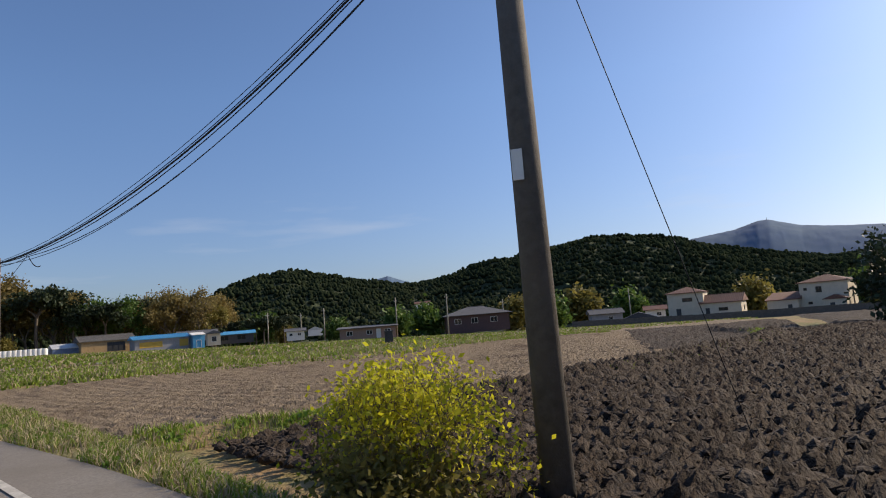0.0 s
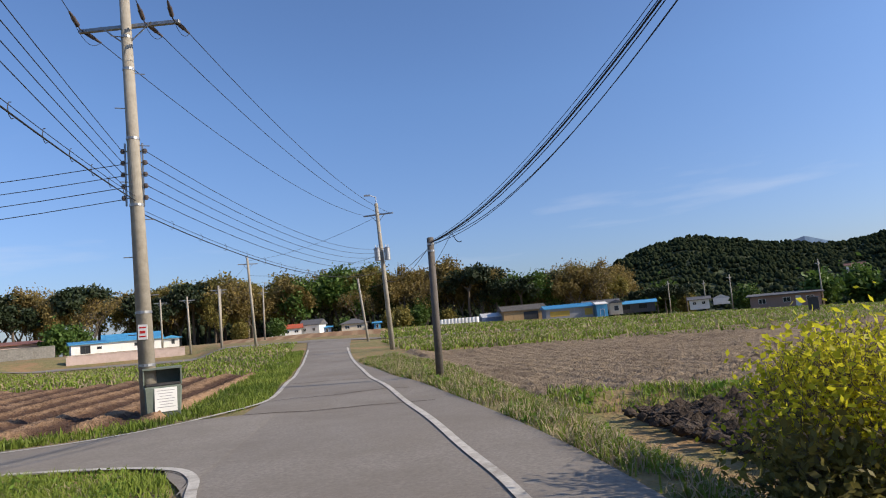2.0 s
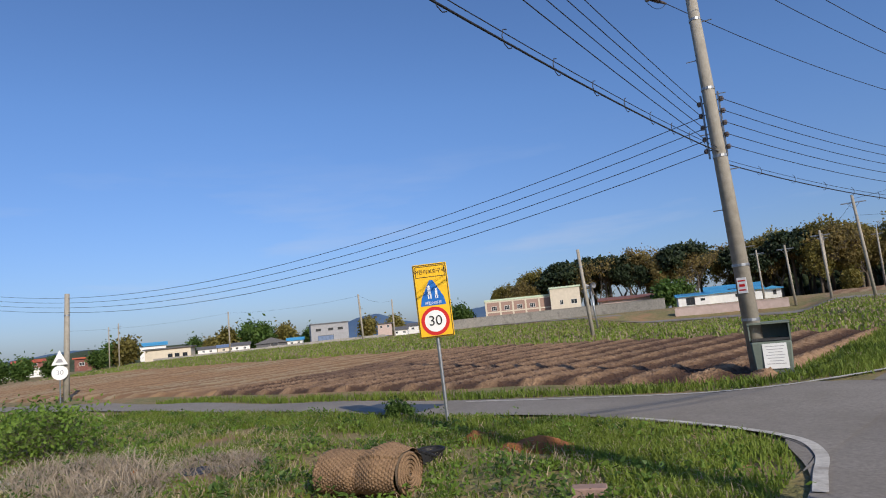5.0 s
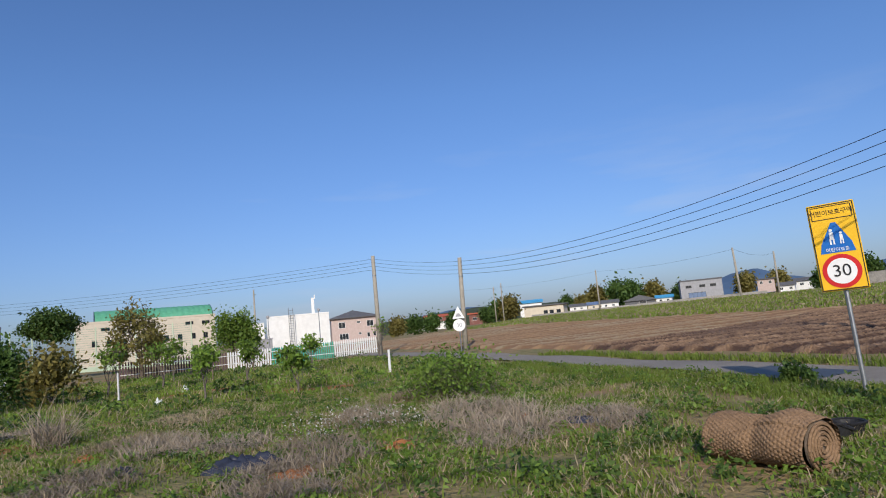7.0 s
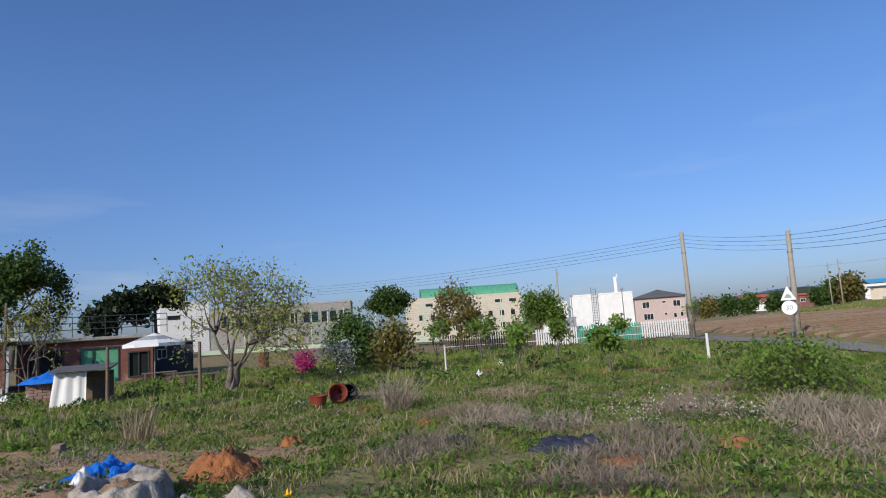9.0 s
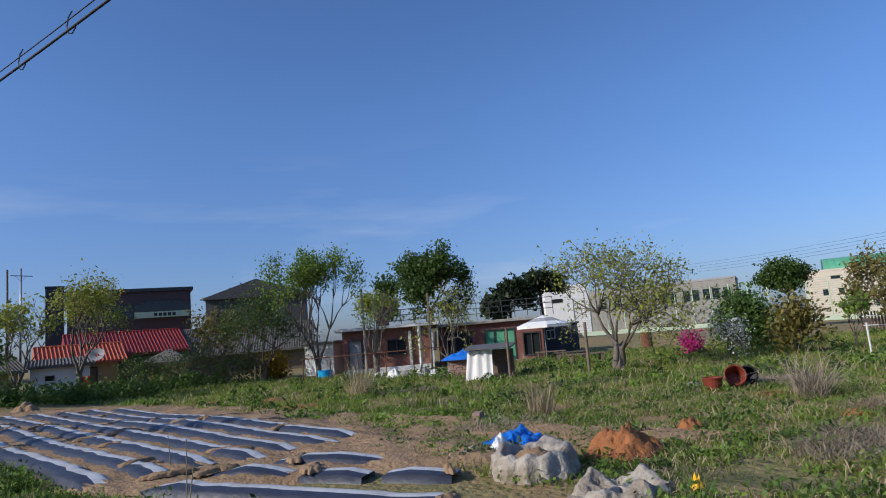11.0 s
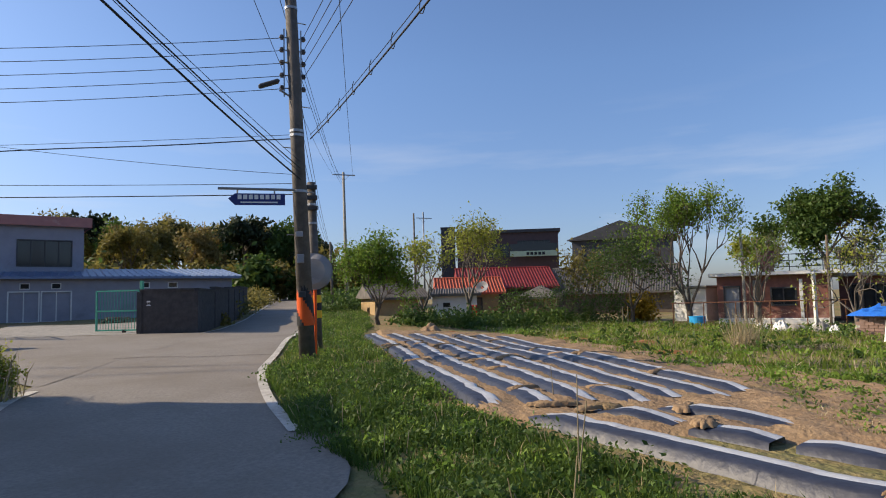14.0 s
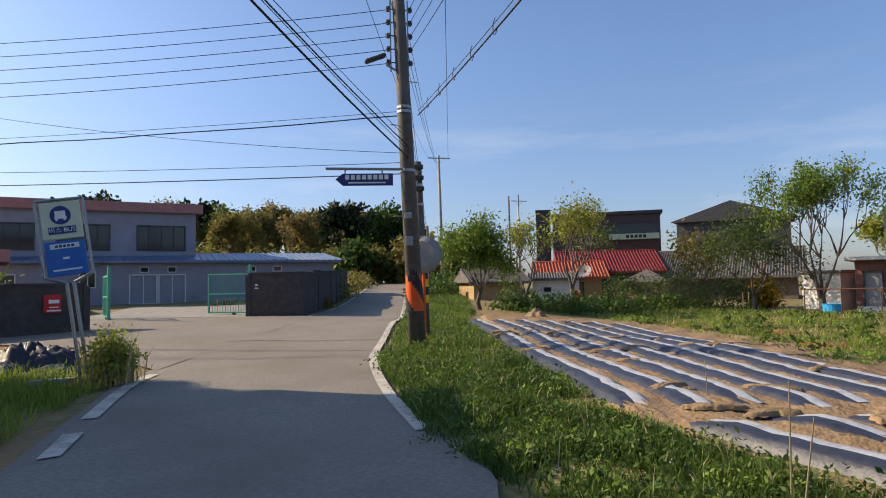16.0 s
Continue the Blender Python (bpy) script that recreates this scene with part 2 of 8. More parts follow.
GREENR = mat("green_metal_roof", (0.09, 0.30, 0.17), (0.12, 0.36, 0.22), 1.0, 0.5, 0.1)
GREENP = mat("green_gate_paint", (0.05, 0.30, 0.20), (0.07, 0.36, 0.26), 5, 0.5, 0.1)
PALEG = mat("pale_green_paint", (0.50, 0.58, 0.42), (0.43, 0.51, 0.37), 1.5, 0.85, 0.1)
YELLOWW = mat("yellow_sheet", (0.55, 0.38, 0.08), (0.47, 0.32, 0.07), 2, 0.7, 0.1)
PINKT = mat("dusty_pink_fascia", (0.42, 0.19, 0.17), (0.36, 0.165, 0.15), 2, 0.75, 0.1, (0.5, 0.33, 0.3), 1.2, (0.6, 0.75))
MUD = mat("mud_plaster", (0.42, 0.29, 0.15), (0.34, 0.23, 0.12), 3, 0.95, 0.4, (0.26, 0.18, 0.1), 0.9, (0.52, 0.7))
WOOD = mat("weathered_wood", (0.20, 0.15, 0.105), (0.13, 0.10, 0.075), 8, 0.9, 0.4)
BARK = mat("bark", (0.085, 0.065, 0.05), (0.14, 0.115, 0.09), 9, 0.95, 0.8, bscale=25)
BARKG = mat("grey_bark", (0.17, 0.145, 0.12), (0.10, 0.085, 0.07), 9, 0.95, 0.8, bscale=25)
SIGNY = mat("sign_yellow", (0.80, 0.47, 0.012), (0.74, 0.43, 0.012), 2, 0.45, 0)
SIGNB = mat("sign_blue", (0.012, 0.12, 0.42), (0.02, 0.15, 0.48), 3, 0.4, 0)
SIGNN = mat("sign_navy", (0.02, 0.035, 0.16), (0.03, 0.045, 0.2), 3, 0.4, 0)
SIGNR = mat("sign_red", (0.55, 0.02, 0.02), (0.48, 0.02, 0.02), 3, 0.4, 0)
SIGNW = mat("sign_white", (0.78, 0.78, 0.76), (0.70, 0.70, 0.68), 3, 0.45, 0)
SIGNG = mat("sign_cream", (0.62, 0.66, 0.48), (0.55, 0.60, 0.44), 3, 0.45, 0)
INK = mat("black_ink", (0.012, 0.012, 0.014), (0.02, 0.02, 0.02), 3, 0.5, 0)
OJ = mat("orange_reflective", (0.75, 0.10, 0.01), (0.66, 0.09, 0.01), 3, 0.5, 0)
BIN = mat("green_grey_plastic", (0.16, 0.19, 0.155), (0.12, 0.145, 0.12), 5, 0.6, 0.1, (0.09, 0.1, 0.09), 1.5, (0.55, 0.75))
COIR = mat("coir_matting", (0.29, 0.185, 0.105), (0.20, 0.125, 0.07), 20, 0.95, 0.8, bscale=60)
FILM = mat("black_mulch_film", (0.022, 0.026, 0.042), (0.036, 0.041, 0.062), 6, 0.48, 0.5, (0.16, 0.13, 0.10), 1.6, (0.62, 0.76), bscale=7, bdist=0.03, spec=0.4)
FILMW = mat("silver_mulch_film", (0.56, 0.56, 0.55), (0.44, 0.44, 0.44), 4, 0.4, 0.5, (0.28, 0.24, 0.2), 2.0, (0.55, 0.72), bscale=7, bdist=0.02, spec=0.6)
SACK = mat("dirty_white_sack", (0.40, 0.365, 0.31), (0.29, 0.255, 0.21), 5, 0.85, 1.0, (0.22, 0.175, 0.125), 2.6, (0.5, 0.66), bscale=9, bdist=0.06)
TARPB = mat("blue_tarpaulin", (0.015, 0.12, 0.50), (0.03, 0.18, 0.60), 5, 0.4, 0.5, bscale=10)
POTR = mat("red_brown_plastic", (0.22, 0.045, 0.025), (0.16, 0.035, 0.02), 5, 0.5, 0.1)
TUBB = mat("sky_blue_plastic", (0.02, 0.30, 0.62), (0.03, 0.34, 0.68), 5, 0.4, 0)
STONE = mat("dark_stone", (0.11, 0.11, 0.11), (0.19, 0.185, 0.18), 5, 0.9, 0.6)
GLASS = bpy.data.materials.new("dark_window_glass")
GLASS.use_nodes = True
_g = GLASS.node_tree.nodes["Principled BSDF"]
_g.inputs["Base Color"].default_value, _g.inputs["Roughness"].default_value = (0.02, 0.025, 0.03, 1), 0.08
FRAMEW = mat("white_window_frame", (0.66, 0.66, 0.64), (0.58, 0.58, 0.56), 4, 0.5, 0)
FRAMED = mat("dark_window_frame", (0.04, 0.04, 0.042), (0.06, 0.06, 0.062), 4, 0.5, 0)

LEAF_OAK = leaf("olive_spring_leaves", (0.165, 0.150, 0.040), (0.24, 0.200, 0.055), 0.42)
LEAF_RUST = leaf("rusty_spring_leaves", (0.25, 0.185, 0.065), (0.20, 0.160, 0.055), 0.42)
LEAF_PINE = leaf("pine_needles", (0.022, 0.036, 0.016), (0.036, 0.05, 0.022), 0.15)
LEAF_DEEP = leaf("deep_green_leaves", (0.0562, 0.106, 0.0225), (0.0938, 0.15, 0.0312))
LEAF_YOUNG = leaf("young_yellow_green_leaves", (0.237, 0.275, 0.0438), (0.325, 0.338, 0.0625), 0.45)
LEAF_BRIGHT = leaf("bright_green_leaves", (0.13, 0.221, 0.0325), (0.195, 0.286, 0.0455), 0.4)
LEAF_LIME = leaf("lime_yellow_leaves", (0.38, 0.38, 0.025), (0.50, 0.46, 0.035), 0.55)
LEAF_PINKF = leaf("magenta_flowers", (0.45, 0.02, 0.18), (0.55, 0.05, 0.25), 0.3)
LEAF_WHITEF = leaf("white_blossom", (0.70, 0.68, 0.62), (0.6, 0.6, 0.52), 0.3)
LEAF_GOLD = leaf("golden_blossom", (0.34, 0.22, 0.02), (0.28, 0.19, 0.02), 0.3)
GRASSM = leaf("grass_blades", (0.135, 0.195, 0.028), (0.22, 0.275, 0.046), 0.42, 0.35)
GRASSD = leaf("lush_grass_blades", (0.055, 0.108, 0.018), (0.098, 0.158, 0.028), 0.4, 0.35)
DRYM = leaf("dry_straw", (0.40, 0.33, 0.20), (0.28, 0.22, 0.14), 0.25, 0.5)
GREYSTEM = leaf("grey_dead_stems", (0.36, 0.30, 0.22), (0.25, 0.20, 0.145), 0.2, 0.5)
HILLC = leaf("hill_canopy", (0.042, 0.060, 0.034), (0.072, 0.090, 0.046), 0.5, 0.02)
HILLC.node_tree.nodes["Principled BSDF"].inputs["Specular IOR Level"].default_value = 0.0

# ---- mesh tools ----


def obj(name, verts, faces, m, parent=None, smooth=False):
    me = bpy.data.meshes.new(name)
    me.from_pydata([tuple(v) for v in verts], [], [tuple(f) for f in faces])
    if smooth:
        me.polygons.foreach_set("use_smooth", [True] * len(me.polygons))
    me.update()
    me.materials.append(m)
    ob = new(name, me)
    ob.parent = parent
    return ob


def part(name, bm, m, parent=None, label="", smooth=False):
    """Links a bmesh as one mesh object under a thing or a part."""
    me = bpy.data.meshes.new(name)
    bmesh.ops.recalc_face_normals(bm, faces=bm.faces)
    if smooth:
        for f in bm.faces:
            f.smooth = True
    bm.to_mesh(me)
    bm.free()
    me.materials.append(m)
    ob = new(name, me)
    ob.parent = parent
    if label:
        tagged(ob, label)
    return ob


def thing(name, label, category, m=None, group="", kind=""):
    ob = new(name)
    ob.empty_display_size = 0.2
    ob.matrix_world = m or Matrix()
    return tagged(ob, label, category, group, kind)


def box(bm, c, s, m=None, bevel=0.0):
    """A box with centre c and size s in bm."""
    mm = Matrix.Translation(c) @ Matrix.Diagonal((*s, 1))
    if m is not None:
        mm = m @ mm
    r = bmesh.ops.create_cube(bm, size=1, matrix=mm)
    if bevel:
        es = list({e for v in r["verts"] for e in v.link_edges})
        bmesh.ops.bevel(bm, geom=es, offset=bevel, segments=1, affect='EDGES')
    return bm


def cyl(bm, p0, p1, r0, r1=None, n=10, caps=True):
    """A tapered round bar from p0 to p1."""
    p0, p1 = Vector(p0), Vector(p1)
    d = p1 - p0
    q = d.to_track_quat("Z", "Y").to_matrix().to_4x4()
    bmesh.ops.create_cone(bm, cap_ends=caps, cap_tris=False, segments=n, radius1=r0, radius2=r1 if r1 is not None else r0, depth=d.length, matrix=Matrix.Translation((p0 + p1) / 2) @ q)
    return bm


def bm_new():
    return bmesh.new()


def polar(az, d, z=0.0):
    return Vector((-math.sin(radians(az)) * d, math.cos(radians(az)) * d, z))


def smooth(a, b, x):
    t = np.clip((np.asarray(x, float) - a) / (b - a), 0, 1)
    return t * t * (3 - 2 * t)


# ---- the lie of the land ----
RISE_AZ = (-120, -90, -63, -45, -30, -20, -9, 5, 20, 40, 55, 70, 80, 95, 110, 130, 160, 180, 200, 230, 240)
RISE_Z = (-1.2, -1.5, -1.5, -1.0, -0.3, 0.2, 1.0, 1.5, 1.6, 1.6, 1.4, 1.1, 0.2, -0.2, 0.3, 0.6, 1.0, 0.6, 0.4, -0.5, -1.2)


def land(x, y):
    """Height of the ground at x, y (numbers or arrays)."""
    x, y = np.asarray(x, float), np.asarray(y, float)
    r = np.hypot(x, y)
    az = np.degrees(np.arctan2(-x, y))
    az = np.where(az < -120, az + 360, az)
    rise = np.interp(az, RISE_AZ, RISE_Z)
    z = rise * smooth(22, 95, r) + (rise - 1.6) * (np.clip(r, 95, 230) - 95) / 95
    z = z + 0.02 * np.clip(-y - 5, 0, 70) * smooth(-11, -3, x)
    # the paddies on the far side of the lane lie lower
    low = smooth(2.3, 3.6, x + 0.04 * np.clip(y - 20, 0, 60)) * smooth(-9, -3, y) * (1 - smooth(34, 42, y + 0.35 * x))
    z = z - 0.42 * low
    # ridge between the two paddies
    ridge = 10.5 + 2.6 * np.exp(-((x - 3) / 5.0) ** 2) + 0.022 * (x - 22) ** 2 * (x > 22)
    z = z + 0.30 * np.exp(-((y - ridge) / 0.7) ** 2) * (x > 3.4) * (x < 45)
    # hollow below the bungalow's retaining wall
    z = z - 0.95 * smooth(13, 16, az) * (1 - smooth(27, 33, az)) * smooth(38, 62, r) * (1 - smooth(76, 78, r))
    z = z + 0.03 * np.sin(x * 0.9 + 1.3) * np.sin(y * 0.8) * smooth(6, 12, r) * (1 - smooth(120, 300, r))
    return z


def gz(x, y):
    return float(land(x, y))


def on(az, d, up=0.0):
    p = polar(az, d)
    p.z = gz(p.x, p.y) + up
    return p
# ---- ground, roads, fields ----
_az = np.radians(np.linspace(0, 360, 481)[:-1])
_rr = np.concatenate([[0.6], 1.2 * 1.043 ** np.arange(0, 190)])
_rr = _rr[_rr < 3000]
_X = -np.sin(_az)[None] * _rr[:, None]
_Y = np.cos(_az)[None] * _rr[:, None]
_Z = land(_X, _Y)
_nr, _na = _X.shape
_v = np.stack([_X, _Y, _Z], -1).reshape(-1, 3)
_f = [(i * _na + j, i * _na + (j + 1) % _na, (i + 1) * _na + (j + 1) % _na, (i + 1) * _na + j) for i in range(_nr - 1) for j in range(_na)]
_f.append(tuple(reversed(range(_na))))
ground = tagged(obj("ground", _v, [f[::-1] for f in _f], GROUND, smooth=True), "rough spring meadow soil with dry and bare patches", "ground", kind="structure")


def ribbon(name, left, right, m, lift, step=0.5, cross=6, label="", cat="road"):
    """A sheet between two polylines of equal length, draped over the land."""
    L, R = [Vector((*p, 0)) for p in left], [Vector((*p, 0)) for p in right]
    rows = []
    for i in range(len(L) - 1):
        n = max(1, int(max((L[i + 1] - L[i]).length, (R[i + 1] - R[i]).length) / step))
        for k in range(n):
            rows.append((L[i].lerp(L[i + 1], k / n), R[i].lerp(R[i + 1], k / n)))
    rows.append((L[-1], R[-1]))
    vs, fs = [], []
    for a, b in rows:
        for k in range(cross + 1):
            p = a.lerp(b, k / cross)
            vs.append((p.x, p.y, gz(p.x, p.y) + lift))
    for i in range(len(rows) - 1):
        for k in range(cross):
            o = i * (cross + 1) + k
            fs.append((o, o + 1, o + cross + 2, o + cross + 1))
    ob = obj(name, vs, fs, m, smooth=True)
    if ob.data.polygons[0].normal.z < 0:
        ob.data.flip_normals()
    return tagged(ob, label, cat, kind="structure")


def curve_pts(pts, n=8):
    """Smooth (Catmull-Rom) way through points."""
    P = [Vector((*p, 0)) for p in pts]
    P = [P[0] * 2 - P[1]] + P + [P[-1] * 2 - P[-2]]
    out = []
    for i in range(1, len(P) - 2):
        for k in range(n):
            t = k / n
            a, b, c, d = P[i - 1:i + 3]
            q = 0.5 * ((2 * b) + (c - a) * t + (2 * a - 5 * b + 4 * c - d) * t * t + (3 * b - 3 * c + d - a) * t ** 3)
            out.append((q.x, q.y))
    out.append((P[-2].x, P[-2].y))
    return out


# the lane, from the hamlet behind to the far junction
LANE_L = curve_pts([(3.4, -80), (3.0, -60), (2.7, -36), (3.2, -27), (3.8, -23.5), (4.0, -20), (4.0, -13), (3.4, -9.5), (2.6, -6), (0.4, -2), (-1.4, 2), (-2.0, 6.5), (-2.9, 9), (-2.9, 13), (-3.0, 17), (-3.3, 22), (-4.0, 32), (-5.6, 49), (-7.0, 62)][::-1])
LANE_R = curve_pts([(-1.6, -80), (-1.0, -60), (-0.8, -45), (-0.6, -26), (-0.2, -22.5), (0.05, -17), (0.0, -13), (-0.5, -9.6), (-1.2, -6), (1.0, -2.6), (2.0, 1.5), (2.15, 5.5), (2.0, 8.5), (1.75, 11), (1.3, 15), (0.2, 22), (-1.3, 32), (-2.3, 47), (-2.9, 62)][::-1])
road = ribbon("road", LANE_L, LANE_R, ASPHALT, 0.032, 0.6, 10, "worn grey village lane with faded edge lines")
# the side road to the west
SIDE_N = curve_pts([(-2.2, 13.6), (-4.0, 13.4), (-5.0, 12.5), (-7.5, 11.7), (-10, 11.2), (-13.5, 10.6), (-18, 10.1), (-25, 9.4), (-32, 8.3), (-44, 5.4), (-70, 0)])
SIDE_S = curve_pts([(-2.2, 7.0), (-2.4, 8.0), (-3.4, 8.95), (-5.5, 9.35), (-8.0, 9.3), (-11, 9.15), (-15, 8.8), (-21, 8.2), (-30, 6.9), (-43, 4.0), (-69, -2)])
ribbon("road_side", SIDE_N, SIDE_S, PALEROAD, 0.038, 0.6, 6, "worn grey-brown farm road branching off the lane")
# yard and cross road in front of the sheds
ribbon("road_cross", [(3.0, -27), (8, -27.5), (14, -28.5), (24, -30)], [(3.9, -13.2), (7.5, -17.5), (14, -19.5), (24, -21)], ASPHALT, 0.036, 0.7, 8, "worn grey cross road by the yard")
ribbon("yard_pavement", [(4.6, -27.2), (12.6, -28.1)], [(4.6, -36.5), (14, -36.5)], CONC, 0.04, 0.7, 8, "cracked concrete yard before the sheds", "yard")
ribbon("road_far", curve_pts([(-60, 70), (-30, 67), (-7, 65.5), (2, 60), (14, 58), (40, 56)]), curve_pts([(-60, 66.5), (-30, 63.5), (-7, 61.5), (2, 56.5), (14, 54.5), (40, 53)]), ASPHALT, 0.05, 1.0, 4, "pale road crossing at the far junction")
ribbon("farm_track", curve_pts([(10, 53), (26, 46), (48, 42), (80, 40)]), curve_pts([(10, 51), (25.5, 44), (47, 40), (80, 38)]), SAND, 0.06, 1.0, 4, "sandy farm track on a low bank", "track")


def stripe(name, pts, w, label="faded white edge line on the lane"):
    a, b = [], []
    for i, p in enumerate(pts):
        q0, q1 = Vector(pts[max(0, i - 1)]), Vector(pts[min(len(pts) - 1, i + 1)])
        t = (q1 - q0).normalized()
        a.append((p[0] - t.y * w / 2, p[1] + t.x * w / 2))
        b.append((p[0] + t.y * w / 2, p[1] - t.x * w / 2))
    return ribbon(name, a, b, LINE, 0.046, 0.4, 1, label, "road marking")


stripe("line_east", curve_pts([(1.1, 5.4), (1.05, 6.4), (0.9, 8.0), (0.7, 10.4), (0.25, 15.3), (-0.5, 22), (-1.6, 34), (-2.5, 47)]), 0.12)
stripe("line_west", curve_pts([(-10, 10.95), (-7.7, 11.3), (-5.7, 12.0), (-4.7, 12.6), (-3.9, 13.4), (-3.2, 15.0), (-2.95, 17), (-3.2, 22), (-3.95, 32), (-5.4, 48)]), 0.12)
stripe("line_corner", curve_pts([(-1.9, 6.4), (-2.05, 7.0), (-2.25, 7.8), (-2.65, 8.5), (-3.4, 9.0), (-4.3, 9.3), (-5.2, 9.42)]), 0.12)
stripe("line_south", curve_pts([(-0.72, -8.1), (-0.3, -10.4), (0.02, -13.0), (0.05, -15.1), (-0.15, -22), (-0.45, -26), (-0.6, -38)]), 0.16)
stripe("line_yard", curve_pts([(3.72, -12.6), (3.6, -11.4), (3.1, -9.1)]), 0.18)
stripe("line_dash", [(2.95, -8.45), (2.75, -7.6)], 0.2)
stripe("line_wall", curve_pts([(3.2, -26.6), (2.75, -31), (2.6, -36), (2.8, -60)]), 0.12)


def field(name, corners, m, lift, rows_dir, spacing, amp, rough, label, nx=140, ny=140, seed=1):
    """A field between four corners, with furrows across rows_dir (degrees) and clods."""
    a, b, c, d = [Vector((*p, 0)) for p in corners]
    u = (np.arange(nx + 1) / nx)[:, None]
    w = (np.arange(ny + 1) / ny)[None]
    X = (a.x * (1 - u) + b.x * u) * (1 - w) + (d.x * (1 - u) + c.x * u) * w
    Y = (a.y * (1 - u) + b.y * u) * (1 - w) + (d.y * (1 - u) + c.y * u) * w
    ca, sa = math.cos(radians(rows_dir)), math.sin(radians(rows_dir))
    s = -X * sa + Y * ca
    rng = np.random.default_rng(seed)
    R = rng.random(X.shape)
    edge = np.minimum(np.minimum(u, 1 - u) * nx, np.minimum(w, 1 - w) * ny)
    damp = np.clip(edge / 3, 0, 1)
    wob = np.sin(X * 0.7 + Y * 0.4) * 0.05
    Z = land(X, Y) + lift * damp - 0.05 * (1 - damp) + damp * (amp * (0.5 + 0.5 * np.sin(2 * math.pi * (s + wob) / spacing)) + rough * (R ** 2))
    v = np.stack([X, Y, Z], -1).reshape(-1, 3)
    n1 = ny + 1
    f = [(i * n1 + j, (i + 1) * n1 + j, (i + 1) * n1 + j + 1, i * n1 + j + 1) for i in range(nx) for j in range(ny)]
    ob = obj(name, v, f, m, smooth=True)
    if ob.data.polygons[len(f) // 2].normal.z < 0:
        ob.data.flip_normals()
    return tagged(ob, label, "field", kind="structure")


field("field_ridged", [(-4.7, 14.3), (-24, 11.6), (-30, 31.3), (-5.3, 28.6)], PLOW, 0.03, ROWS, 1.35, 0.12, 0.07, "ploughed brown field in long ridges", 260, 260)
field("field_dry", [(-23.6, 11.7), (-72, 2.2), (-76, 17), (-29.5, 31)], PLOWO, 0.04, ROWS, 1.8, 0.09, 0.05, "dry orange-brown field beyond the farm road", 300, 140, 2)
field("field_stubble", [(3.5, 14.5), (22, 12.2), (46, 30), (1.0, 37)], STUBBLE, 0.05, 100, 0.75, 0.055, 0.10, "harvested rice paddy with pale stubble rows", 240, 240, 3)
field("field_dark", [(4.3, 11.3), (4.3, -2.5), (60, -14), (48, 15.5)], PLOWD, 0.05, 70, 0.55, 0.10, 0.20, "freshly ploughed dark field full of clods", 300, 300, 4)
field("field_far_east", [(22, 13.5), (48, 17), (80, 32), (46, 31)], PLOWD, 0.05, 70, 0.8, 0.08, 0.12, "dark ploughed paddy behind the ridge", 90, 90, 5)
field("field_far_dark", [(48.2, 15.2), (60, -13.8), (118, -26), (104, 40)], PLOWD, 0.05, 70, 0.9, 0.08, 0.14, "dark ploughed paddy before the villas", 110, 90, 8)
field("field_far_stubble", [(47, 32), (80, 33), (108, 62), (58, 72)], STUBBLE, 0.05, 100, 1.2, 0.08, 0.08, "pale stubble field near the hill foot", 80, 80, 9)
field("field_terrace", [(-19.4, 77.6), (1.3, 72), (2.6, 150), (-33.7, 146)], PLOWO, 0.10, 5, 4.0, 0.15, 0.06, "orange terraced field below the wood", 70, 50, 6)
field("field_beds", [(-3.2, -24.6), (-2.9, -8.0), (-9.6, -3.2), (-9.3, -23.4)], SAND, 0.05, 60, 0.9, 0.03, 0.04, "sandy vegetable plot in raised beds", 150, 120, 7)
# ---- buildings ----


def panel(bm, o, ux, L, H, T, holes):
    """A wall from o along ux (unit), length L, height H, thickness T inwards, with holes (x, z, w, h)."""
    o, ux = Vector(o), Vector(ux)
    uy = Vector((-ux.y, ux.x, 0))
    xs = sorted({0.0, L, *[v for x, z, w, h in holes for v in (max(0, x - w / 2), min(L, x + w / 2))]})
    for a, b in zip(xs, xs[1:]):
        if b - a < 1e-4:
            continue
        mid = (a + b) / 2
        spans = sorted((z, z + h) for x, z, w, h in holes if abs(mid - x) < w / 2)
        zz = -0.6
        for z0, z1 in spans + [(H, H)]:
            if z0 - zz > 1e-3:
                c = o + ux * mid + uy * (T / 2) + Vector((0, 0, (zz + z0) / 2))
                m = Matrix((ux.to_4d(), uy.to_4d(), (0, 0, 1, 0), (0, 0, 0, 1))).transposed()
                m[3] = (0, 0, 0, 1)
                m.translation = c
                box(bm, (0, 0, 0), (b - a, T, z0 - zz), m)
            zz = z1
    bmesh.ops.remove_doubles(bm, verts=bm.verts, dist=1e-4)
    return bm


